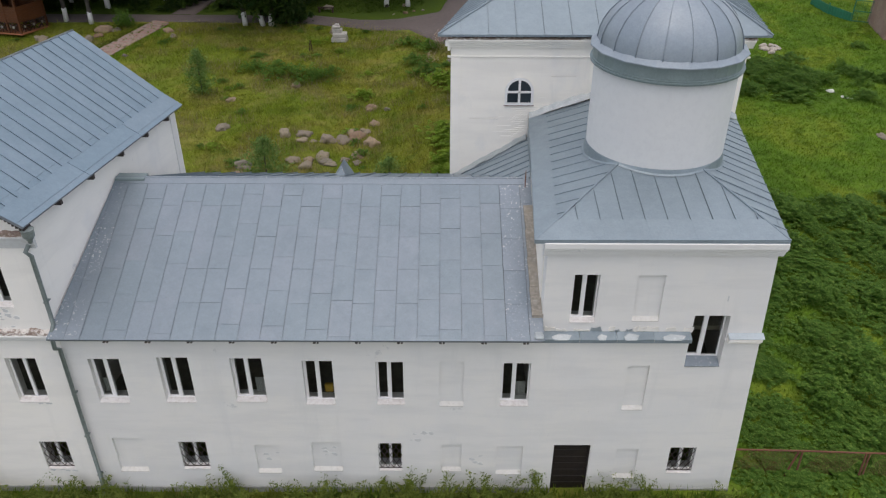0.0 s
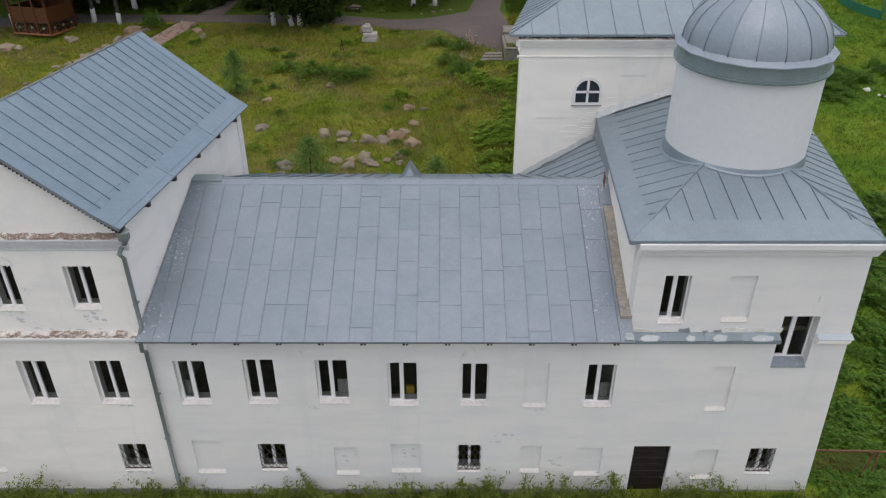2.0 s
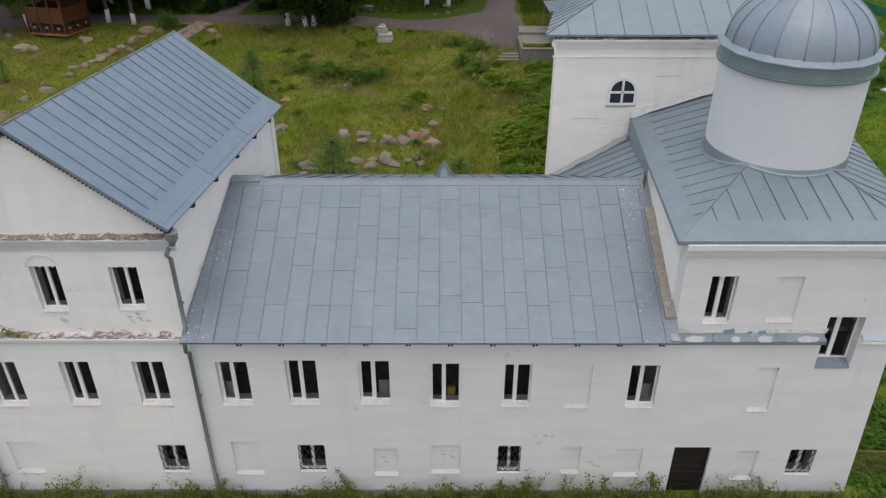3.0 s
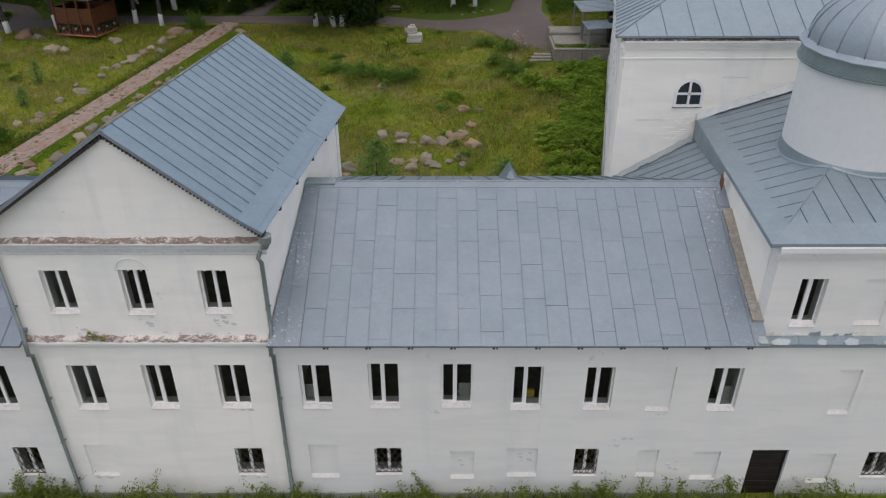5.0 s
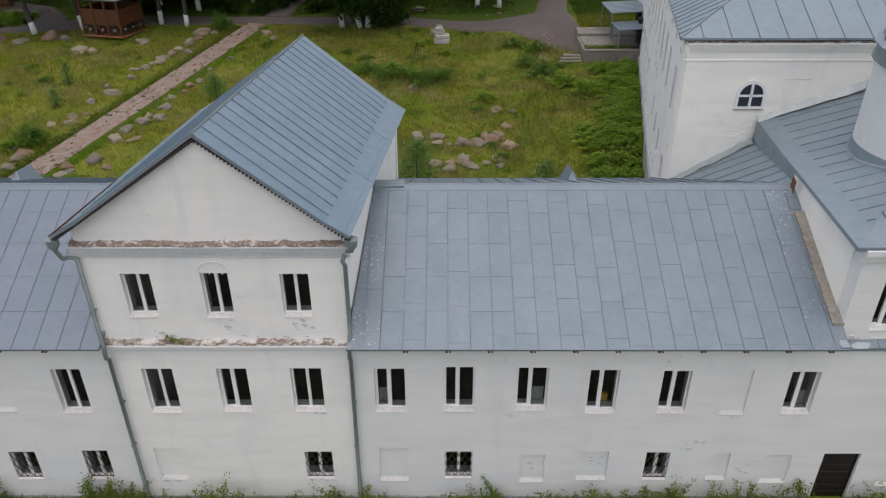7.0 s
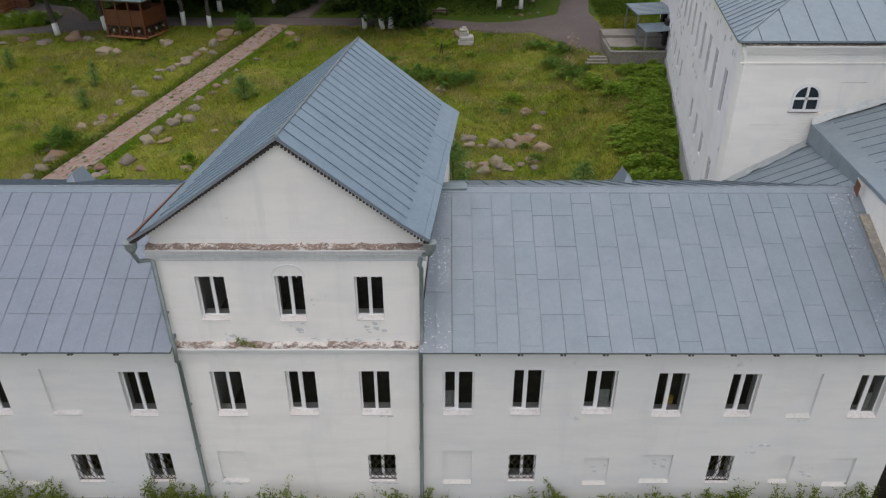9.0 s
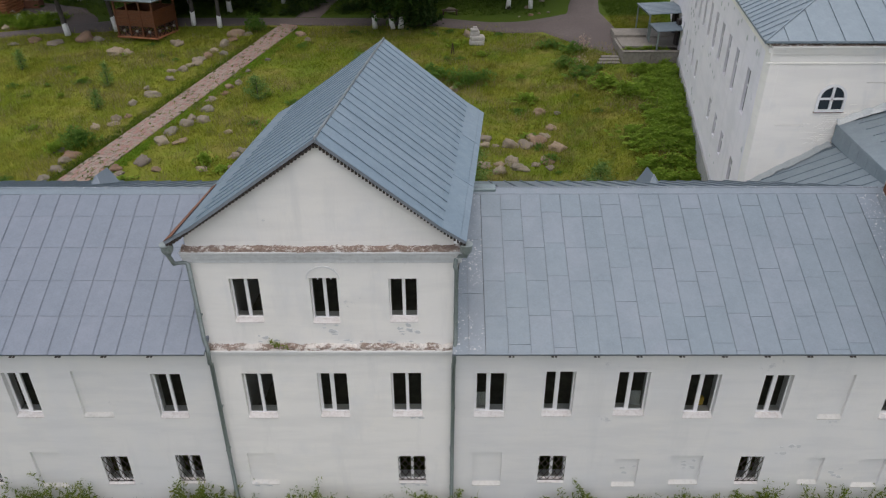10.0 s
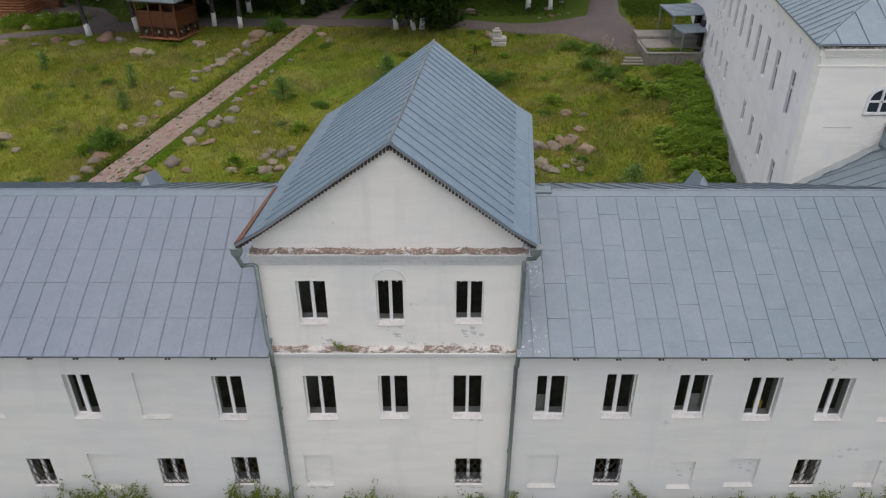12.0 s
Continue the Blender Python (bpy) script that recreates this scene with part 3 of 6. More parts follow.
def wing(label, x0, x1, rows, roofs, backx):
    w = thing("monastery_wing", label, "building")
    cuts = fill_openings(w, rows)
    wall("wall", x0, x1, 0, 6.66, cuts, w)
    bm = bmesh.new()
    add_box(bm, x0, x1, 9.0, 9.5, 0, 6.9)
    part("rear_wall", bm, WHITE, w)
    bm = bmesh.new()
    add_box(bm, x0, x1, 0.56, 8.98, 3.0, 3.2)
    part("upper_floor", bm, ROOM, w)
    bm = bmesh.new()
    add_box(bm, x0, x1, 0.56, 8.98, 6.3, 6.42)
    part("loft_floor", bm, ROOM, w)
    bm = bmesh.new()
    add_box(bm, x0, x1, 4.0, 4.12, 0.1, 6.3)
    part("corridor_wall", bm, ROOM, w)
    bm = bmesh.new()
    add_box(bm, x0, x1, EY + 0.05, -0.003, EZ - 0.085, EZ - 0.06)
    part("soffit", bm, WHITE, w)
    bm = bmesh.new()
    add_box(bm, x0, x1, -0.05, -0.002, -0.3, 0.24, None, 0.015)
    part("plinth", bm, PLINTH, w, "grey cement plinth along the foot of the wall")
    for name, poly, mat, kw in roofs:
        roof_slope(name, poly, (1, 0, 0), w, mat, **kw)
    # ridge roll
    bm = bmesh.new()
    tube(bm, [(backx[0], RY, RZ + 0.02), (backx[1], RY, RZ + 0.02)], [0.035, 0.035], 8)
    part("ridge_cap", bm, ROOF_D, w)
    bm = bmesh.new()
    slab(bm, [(backx[0], RY - 0.24, RZ - 0.075), (backx[1], RY - 0.24, RZ - 0.075), (backx[1], RY, RZ + 0.035), (backx[0], RY, RZ + 0.035)], Vector((0, 0, -0.02)))
    part("ridge_sheet", bm, ROOF_W, w)
    return w


W2, W2T = 3.96, 5.55
east_rows = [
    (2.25, 3.15, 3.97, 5.56, "window", 1), (4.24, 5.13, 3.99, 5.62, "window", 0), (6.33, 7.25, 4.02, 5.60, "window", 2),
    (8.40, 9.28, 3.92, 5.51, "window", 0), (10.52, 11.34, 3.93, 5.48, "window", 0), (12.37, 13.09, 3.83, 5.52, "niche", 0),
    (14.18, 15.02, 3.89, 5.45, "window", 2),
    (2.25, 3.14, 0.95, 2.37, "niche", 0), (4.28, 5.12, 1.12, 2.22, "grille", 0), (6.62, 7.37, 0.90, 2.08, "niche", 0),
    (8.40, 9.32, 1.00, 2.23, "niche", 0), (10.47, 11.20, 1.06, 2.19, "grille", 0), (12.44, 13.06, 1.00, 2.15, "niche", 0),
    (14.16, 14.97, 0.87, 2.08, "niche", 0),
]
west_rows = [
    (-14.3, -13.45, 3.92, 5.60, "niche", 0), (-11.36, -10.55, 3.95, 5.58, "window", 0), (-9.34, -8.45, 3.92, 5.65, "niche", 0), (-7.07, -6.21, 3.92, 5.53, "even", 0),
    (-13.34, -12.6, 1.02, 2.17, "grille", 0), (-11.42, -10.58, 0.85, 2.38, "niche", 0), (-9.27, -8.44, 1.05, 2.19, "grille", 0), (-6.96, -6.17, 1.08, 2.25, "grille", 0),
    (-16.2, -15.4, 3.92, 5.58, "window", 0), (-18.3, -17.5, 3.92, 5.58, "window", 0), (-15.6, -14.9, 1.05, 2.2, "niche", 0),
]


def front(xa, xb, xc, xd):
    return [(xa, EY, EZ), (xb, EY, EZ), (xc, RY, RZ), (xd, RY, RZ)]


def rear(xa, xb):
    return [(xa, BY, BZ), (xb, BY, BZ), (xb, RY, RZ), (xa, RY, RZ)]


# how far each strip of sheets is shifted up from its neighbour
BOND = [0.03, 0.265, 0.03, 0.18, 0.03, 0.03, 0.435, 0.01, 0.39, 0.02, 0.285, 0.11, 0.01, 0.39, 0.01, 0.14, 0.30, 0.01, 0.15]
east = wing("white plastered two-storey monastery wing under a zinc roof", 1.64, 15.196, east_rows, [
    ("roof", front(2.51, 14.22, 14.22, 2.51), ROOF_W, dict(stagger=BOND, strip=0.6163, length=1.17, seed=4, rib=0.014, rib_w=0.012, label="pale zinc sheets laid in staggered courses")),
    ("flashing", front(1.60, 2.505, 2.505, 2.06), ROOF_D, dict(strip=0.5, length=1.9, seed=2, rib=0.02, label="dark weathered flashing beside the tower")),
    ("flashing", front(14.225, 14.865, 14.865, 14.225), ROOF_S, dict(strip=0.61, length=1.15, seed=6, rib=0.014, rib_w=0.012)),
    ("flashing", front(14.87, 15.26, 15.26, 14.87), ROOF_D, dict(strip=0.39, length=1.6, seed=3, rib=0.0)),
    ("rear_roof", rear(2.5, 15.3), ROOF_W, dict(length=9, rib=0.05, seed=8)),
], (2.05, 15.0))
brackets(east, 3.13, 15.0, 1.155)
west = wing("white plastered two-storey monastery wing under seamed zinc", -30.0, -5.285, west_rows, [
    ("roof", front(-30.263, -5.12, -4.72, -30.263), ROOF_V, dict(stagger=0, strip=0.623, shift=0.52, length=1.18, seed=5, gap=0.008, rib=0.018, rib_w=0.016, label="zinc sheets with standing seams in even rows")),
    ("rear_roof", rear(-30.5, -4.4), ROOF_W, dict(length=9, rib=0.05, seed=9)),
], (-30.5, -4.65))
brackets(west, -29.1, -5.5, 1.245)
bm = bmesh.new()
slab(bm, [(-30.0, 0.56, 0), (-30.0, 9.0, 0), (-30.0, 9.0, 6.7), (-30.0, 4.6, 8.9), (-30.0, 0.56, 6.7)], Vector((0.5, 0, 0)))
part("end_wall", bm, WHITE, west)


def vent_cap(parent, x, y, z):
    """A small gabled vent on the rear slope, seen over the ridge."""
    bm = bmesh.new()
    a, b, c = Vector((x - 0.62, y - 0.9, z - 0.95)), Vector((x + 0.62, y - 0.9, z - 0.95)), Vector((x, y - 0.05, z))
    d, e = Vector((x - 0.62, y + 0.9, z - 1.2)), Vector((x + 0.62, y + 0.9, z - 1.2))
    f = Vector((x, y + 0.9, z - 0.15))
    vs = [bm.verts.new(p) for p in (a, b, c, d, e, f)]
    for q in ((0, 1, 2), (0, 2, 5, 3), (1, 4, 5, 2), (3, 5, 4), (0, 3, 4, 1)):
        bm.faces.new([vs[i] for i in q])
    v = part("roof_vent", bm, ROOF_W, parent, "small grey metal-clad vent gable")
    bm = bmesh.new()
    for p in (a, b):
        add_bar(bm, p, c, 0.03, 0.03)
    part("vent_edge", bm, ROOF_D, v)


vent_cap(east, 8.80, 7.6, 8.22)
vent_cap(west, -10.95, 7.6, 8.22)

bm = bmesh.new()
add_box(bm, 2.06, 3.0, 4.44, 4.86, 9.06, 9.235, None, 0.02)
part("ridge_flashing", bm, BAND, east, "grey-green sheet box at the ridge's end")


def scuffs(parent, x0, x1, z0, z1, y, count, seed, mat):
    """Worn patches where the limewash has flaked, a hair proud of the wall."""
    rnd = random.Random(seed)
    for i in range(count):
        cx, cz, r = rnd.uniform(x0, x1), rnd.uniform(z0, z1), rnd.uniform(0.035, 0.11)
        k, bm = rnd.uniform(0.35, 0.8), bmesh.new()
        pts = []
        for j in range(11):
            a, q = j * 2 * math.pi / 11, r * rnd.uniform(0.45, 1.15)
            pts.append((cx + q * math.cos(a) * 1.2, y - 0.003 - 0.0015 * i, cz + q * math.sin(a) * k))
        slab(bm, pts, Vector((0, 0.004 + 0.0015 * i, 0)))
        part("worn_patch", bm, mat, parent)


scuffs(east, 8.7, 9.25, 1.5, 1.95, 0.09, 6, 1, GREYBAND)
scuffs(east, 6.85, 7.3, 1.35, 1.7, 0.09, 4, 2, GREYBAND)
scuffs(east, 13.3, 13.8, 1.2, 1.7, 0.0, 5, 3, GREYBAND)
scuffs(east, 11.3, 12.2, 2.3, 2.7, 0.0, 6, 4, GREYBAND)
scuffs(west, -13.2, -12.5, 0.78, 0.98, 0.0, 4, 5, GREYBAND)

set_front(east)
set_front(west, narrowed)

# brown masonry ledge where the wing roof meets the corner block
LEDGE = two_scale("lichened_mortar", (0.31, 0.275, 0.225), (0.22, 0.205, 0.18), (0.46, 0.43, 0.38), 2.2, 9, 0.95, 0.8, 0.03)
for i, (ya, yb) in enumerate(((-0.12, 0.75), (0.76, 1.72), (1.73, 2.65), (2.66, 3.5))):
    bm = bmesh.new()
    za, zb = EZ + 0.421 * (ya - EY), EZ + 0.421 * (yb - EY)
    slab(bm, [(14.96, ya, za + 0.10), (15.27, ya, za + 0.12), (15.26, yb, zb + 0.12), (14.94, yb, zb + 0.10)], Vector((0, 0, -0.11)))
    part("ledge", bm, LEDGE, east, "lichen-stained brown mortar ledge on the roof edge")
bm = bmesh.new()
add_box(bm, 14.98, 15.24, EY + 0.02, -0.08, EZ + 0.02, EZ + 0.13, None, 0.04)
part("ledge_end", bm, CRUMPLE, east, "crumpled zinc cap at the ledge's end")

# two small things left on the inner sills
box = thing("yellow_box", "small yellow box standing on an inner window sill", "box", at=(9.02, 0.28, 4.13))
bm = bmesh.new()
add_box(bm, -0.13, 0.13, -0.07, 0.07, 0, 0.30, None, 0.03)
part("carton", bm, two_scale("yellow_card", (0.55, 0.33, 0.03), (0.62, 0.40, 0.05), (0.4, 0.22, 0.03), 4, 15), box)
bundle = thing("white_bundle", "crumpled white cloth bundle on an inner window sill", "cloth", at=(6.98, 0.28, 4.225))
bm = bmesh.new()
bmesh.ops.create_icosphere(bm, subdivisions=3, radius=0.15)
for v in bm.verts:
    v.co *= 1 + 0.35 * noise.noise(v.co * 9)
    v.co.y *= 0.5
    v.co.z = max(0.0, v.co.z * 0.9 + 0.08)
part("cloth", bm, CURTAIN, bundle, smooth=True)

# ---- the tower block ----
tower = thing("monastery_tower", "white three-storey gabled tower block with flaking brick cornices", "building")
DX, DZ = 0.088, -0.065
t_rows = [
    (-4.43, -3.54, 3.93, 5.55, "even", 0), (-2.27, -1.40, 3.97, 5.56, "window", 0), (-0.14, 0.76, 3.98, 5.57, "even", 0),
    (-4.71, -3.84, 1.00, 2.35, "niche", 0), (-0.04, 0.82, 1.10, 2.21, "grille", 0),
    (-4.32, -3.53, 7.50, 8.84, "even", 0), (-2.19, -1.45, 7.47, 8.86, "even", 0), (-0.08, 0.69, 7.51, 8.84, "even", 0),
]
wall("wall", -5.28, 1.65, 0, 10.0, fill_openings(tower, t_rows), tower, mat=LIMEWASH)


def side(x0, y0, x1, y1, z0, z1a, z1b, inward, parent, name="side_wall", mat=None):
    bm = bmesh.new()
    slab(bm, [(x0, y0, z0), (x1, y1, z0), (x1, y1, z1b), (x0, y0, z1a)], Vector((inward, 0, 0)))
    return part(name, bm, mat or WHITE, parent)


side(1.63, 0.235, 1.65 + DX * 9.5, 9.5, 0, 10.46, 9.88, -0.5, tower, mat=LIMEWASH)
side(-5.22, 0.235, -5.28 + DX * 9.5, 9.5, 0, 10.46, 9.88, 0.5, tower, mat=LIMEWASH)
bm = bmesh.new()
slab(bm, [(-4.2, 9.5, 0), (2.48, 9.5, 0), (2.48, 9.5, 9.85), (-0.82, 9.5, 12.25), (-4.2, 9.5, 9.85)], Vector((0, -0.5, 0)))
part("rear_wall", bm, WHITE, tower)
bm = bmesh.new()
slab(bm, [(-5.28, 0, 10.003), (1.65, 0, 10.003), (1.65, 0, 10.38), (-1.66, 0, 12.83), (-5.28, 0, 10.20)], Vector((0, 0.7, 0)))
part("gable_wall", bm, LIMEWASH, tower)
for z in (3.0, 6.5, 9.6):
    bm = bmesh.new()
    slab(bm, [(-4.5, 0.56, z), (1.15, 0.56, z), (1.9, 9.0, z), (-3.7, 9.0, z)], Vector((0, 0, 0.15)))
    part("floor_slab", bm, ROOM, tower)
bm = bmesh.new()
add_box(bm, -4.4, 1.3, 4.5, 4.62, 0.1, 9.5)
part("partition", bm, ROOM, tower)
bm = bmesh.new()
add_box(bm, -5.28, 1.65, -0.05, -0.002, -0.3, 0.24, None, 0.015)
part("plinth", bm, PLINTH, tower, "grey cement plinth along the foot of the wall")
moulding("cornice", -5.38, 1.78, [(6.28, 6.36, 0.06), (6.363, 6.47, 0.13), (6.473, 6.55, 0.19)], tower, WHITE, "white plaster string course")
moulding("cornice", -5.42, 1.86, [(9.38, 9.50, 0.04), (9.503, 9.60, 0.08), (9.603, 9.73, 0.13), (9.733, 9.80, 0.19)], tower, GREYBAND, "grey limewashed cornice under the gable")


def ragged(name, x0, x1, z, y0, y1, h, parent, seed, label, mat=None):
    """A crumbling course of bare brick with a broken upper edge."""
    rnd = random.Random(seed)
    bm = bmesh.new()
    n = int((x1 - x0) / 0.05)
    top, ph = [], rnd.uniform(0, 9)
    for i in range(n + 1):
        x = x0 + (x1 - x0) * i / n
        q = noise.noise(Vector((x * 3.1, seed * 3.1 + ph, 0))) + 0.7 * noise.noise(Vector((x * 13, seed, 2)))
        top.append((x, y0 + 0.03 * q, y1, z + h * (0.65 + 0.4 * q)))
    rows = [[bm.verts.new((x, ya, z)), bm.verts.new((x, ya + 0.02, z + (t - z) * 0.6)), bm.verts.new((x, yb, t)), bm.verts.new((x, yb, z))] for x, ya, yb, t in top]
    for a, b in zip(rows, rows[1:]):
        for k in range(4):
            bm.faces.new((a[k], b[k], b[(k + 1) % 4], a[(k + 1) % 4]))
    bm.faces.new(rows[0]), bm.faces.new(rows[-1][::-1])
    return part(name, bm, mat or ERODED, parent, label)


ragged("brick_course", -5.3, 1.72, 6.552, -0.17, 0.03, 0.19, tower, 3, "bare crumbling brick on top of the string course", FLAKED)
ragged("brick_course", -5.36, 1.80, 9.802, -0.18, 0.03, 0.14, tower, 7, "bare crumbling brick on top of the cornice")
scuffs(tower, -2.2, -1.4, 7.0, 7.38, 0.0, 8, 6, GREYBAND)
scuffs(tower, 0.0, 0.75, 6.95, 7.35, 0.0, 7, 7, GREYBAND)
scuffs(tower, -3.9, -3.2, 6.75, 6.95, 0.0, 5, 8, GREYBAND)
scuffs(tower, -1.6, 1.0, 6.72, 6.85, 0.0, 7, 9, GREYBAND)
scuffs(tower, 0.0, 0.8, 3.80, 3.9, 0.0, 4, 10, GREYBAND)
scuffs(tower, -4.6, -3.9, 0.88, 1.0, 0.0, 6, 11, GREYBAND)
scuffs(tower, 0.05, 0.85, 0.92, 1.02, 0.0, 6, 12, GREYBAND)
for x in (-4.2, -3.75, -2.0, -1.65, 0.06, 0.5):     # small white catches at the top of the upper windows
    bm = bmesh.new()
    add_box(bm, x, x + 0.04, 0.13, 0.165, 8.74, 8.80, None, 0.008)
    part("catch", bm, FRAME, tower, "small white window catch")
# blind arch over the middle window
bm = bmesh.new()
arc = [(-1.815 + 0.42 * math.cos(a), 8.86 + 0.36 * math.sin(a)) for a in [i * math.pi / 12 for i in range(13)]]
outer = [(-1.815 + 0.455 * math.cos(a), 8.86 + 0.40 * math.sin(a)) for a in [i * math.pi / 12 for i in range(13)]]
for i in range(12):
    slab(bm, [(arc[i][0], -0.03, arc[i][1]), (arc[i + 1][0], -0.03, arc[i + 1][1]), (outer[i + 1][0], -0.03, outer[i + 1][1]), (outer[i][0], -0.03, outer[i][1])], Vector((0, 0.04, 0)))
part("arch_moulding", bm, WHITE, tower, "thin plaster arch over the middle window")


set_front(tower, narrowed)


def along(p, k):
    return (p[0] + DX * k, p[1] + k, p[2] + DZ * k)


R0, R1 = (-1.65, -0.43, 13.05), along((-1.65, -0.43, 13.05), 10.35)
for sgn, e0, seed in ((1, (1.93, -0.72, 10.42), 11), (-1, (-5.56, -0.72, 10.42), 12)):
    e1 = along(e0, 10.22)
    k0 = tuple(R0[i] + 0.83 * (e0[i] - R0[i]) - (0.07 if i == 2 else 0) for i in range(3))
    k1 = along(k0, 10.24)
    quad = [k0, k1, R1, R0]
    roof_slope("roof", quad, (DX, 1, DZ), tower, ROOF_T, strip=0.56, length=9, rib=0.028, rib_w=0.018, seed=seed, label="blue-grey seamed metal roof slope")
    roof_slope("eave_skirt", [e0, e1, k1, k0], (DX, 1, DZ), tower, ROOF_T, strip=3.5, length=9, rib=0.008, seed=seed + 5)
    bm = bmesh.new()
    tube(bm, [R0, R1], [0.04, 0.04], 8)
    part("ridge_cap", bm, CRUMPLE, tower)
    if sgn < 0:
        bm = bmesh.new()
        p, q = Vector(e0) + UP * 0.035, Vector(along(e0, 3.4)) + UP * 0.035
        slab(bm, [p, q, q + Vector((0.13, 0, 0.085)), p + Vector((0.24, 0, 0.165))], Vector((0, 0, -0.02)))
        part("rusty_eave_strip", bm, RUST, tower, "rust-brown strip along the eave")
    a, b = Vector(R0), Vector(e0)
    for i in range(44):
        bm = bmesh.new()
        p = a + (b - a) * (i + 0.5) / 44 + Vector((0, 0.05, -0.165))
        add_box(bm, p.x - 0.03, p.x + 0.03, p.y - 0.02, p.y + 0.3, p.z - 0.05, p.z + 0.04)
        part("batten_end", bm, IRON, tower)


for k in (1.2, 3.0, 4.9, 6.7, 8.4):
    for x0 in (1.80, -5.42):
        bm = bmesh.new()
        p = along((x0, 0.0, 10.19), k)
        add_box(bm, p[0] - 0.10, p[0] + 0.10, p[1] - 0.06, p[1] + 0.06, p[2] - 0.06, p[2] + 0.06)
        part("rafter_end", bm, IRON, tower)


def downpipe(pts, hopper):
    d = thing("downpipe", "grey-green galvanised downpipe with a hopper at the eave", "downpipe", "downpipes of the tower")
    pts = [narrowed(p) if p[2] < 9.5 else p for p in pts]
    bm = bmesh.new()
    tube(bm, pts, [0.06] * len(pts), 10)
    part("pipe", bm, PIPE, d, smooth=True)
    bm = bmesh.new()
    x, y, z = hopper
    tube(bm, [(x, y, z - 0.22), (x, y, z - 0.1), (x, y, z + 0.08), (x, y, z + 0.10)], [0.07, 0.15, 0.16, 0.175], 12)
    part("hopper", bm, PIPE, d, smooth=False)
    for z in (1.2, 2.9, 4.6, 7.9):
        bm = bmesh.new()
        x = min(pts, key=lambda p: abs(p[2] - z))[0]
        add_box(bm, x - 0.058, x + 0.058, -0.46, -0.25, z - 0.015, z + 0.015)
        part("pipe_clip", bm, PIPE, d)
    return d


downpipe([(1.93, -0.6, 10.1), (1.93, -0.6, 9.95), (1.70, -0.28, 9.72), (1.68, -0.26, 9.4), (1.72, -0.13, 9.2), (1.71, -0.13, 6.95), (1.68, -0.34, 6.72), (1.67, -0.36, 6.25), (1.66, -0.13, 6.05), (1.62, -0.13, 0.25), (1.62, -0.35, 0.12)], (1.93, -0.6, 10.2))
downpipe([(-5.56, -0.6, 10.1), (-5.56, -0.6, 9.95), (-5.53, -0.45, 9.62), (-5.30, -0.28, 9.56), (-5.25, -0.13, 9.40), (-5.24, -0.13, 6.95), (-5.12, -0.34, 6.72), (-5.13, -0.36, 6.25), (-5.18, -0.13, 6.05), (-5.21, -0.13, 0.25), (-5.23, -0.35, 0.12)], (-5.56, -0.6, 10.2))

# ---- the corner block with its drum ----
block = thing("corner_chapel", "white plastered corner block with a round drum and zinc dome", "building")
b_rows = [
    (17.94, 18.57, 3.70, 5.39, "niche", 0), (16.04, 16.76, 7.06, 8.56, "window", 0), (17.80, 18.55, 7.07, 8.57, "niche", 0),
    (18.00, 18.70, 0.72, 1.99, "niche", 0), (19.70, 20.52, 1.00, 2.05, "grille", 0),
]
cuts = fill_openings(block, b_rows)
cuts += [(16.02, 17.18, 0.0, 2.15, 9.0), (19.56, 20.57, 5.43, 7.22, 9.0)]
front_wall = wall("wall", 15.271, 21.68, 0, 9.40, cuts, block, extra_z=(6.36, 6.42))
for v in front_wall.data.vertices:                # the corner leans in as it rises
    if v.co.x > 21.6:
        v.co.x = 21.87 - 0.047 * v.co.z
window(block, 19.56, 20.57, 5.43, 7.22, False, 0.13, 0.28, None, 0, 0.13, ROOF_D)
side(15.21, 0.405, 15.24, 4.6, 0, 9.72, 9.50, 0.5, block, mat=CREAM)
side(15.24, 4.605, 15.85, 9.2, 0, 9.50, 9.36, 0.5, block, mat=CREAM)
bm = bmesh.new()
slab(bm, [(21.79, 0.405, 0), (23.2, 9.2, 0), (22.95, 9.2, 9.3), (21.36, 0.405, 9.72)], Vector((-0.5, 0, 0)))
part("side_wall", bm, CREAM, block)
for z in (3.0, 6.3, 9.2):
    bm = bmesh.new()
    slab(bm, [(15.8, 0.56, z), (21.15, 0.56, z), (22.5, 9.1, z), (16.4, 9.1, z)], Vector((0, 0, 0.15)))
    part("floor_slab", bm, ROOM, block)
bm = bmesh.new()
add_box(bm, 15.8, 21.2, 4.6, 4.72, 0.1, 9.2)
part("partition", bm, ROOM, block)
bm = bmesh.new()
add_box(bm, 15.28, 16.0, -0.05, -0.002, -0.3, 0.24, None, 0.015)
add_box(bm, 17.2, 21.86, -0.05, -0.002, -0.3, 0.22, None, 0.015)
part("plinth", bm, PLINTH, block, "grey cement plinth along the foot of the wall")
moulding("cornice", 15.14, 21.56, [(9.22, 9.30, 0.06), (9.303, 9.42, 0.11), (9.423, 9.52, 0.18), (9.523, 9.70, 0.24)], block, WHITE, "white stepped plaster cornice under the eave")
moulding("string_course", 20.62, 21.58, [(6.28, 6.38, 0.08), (6.383, 6.52, 0.16)], block, CREAM)
moulding("string_course", 15.30, 19.50, [(6.30, 6.42, 0.10), (6.423, 6.50, 0.18)], block, CREAM)
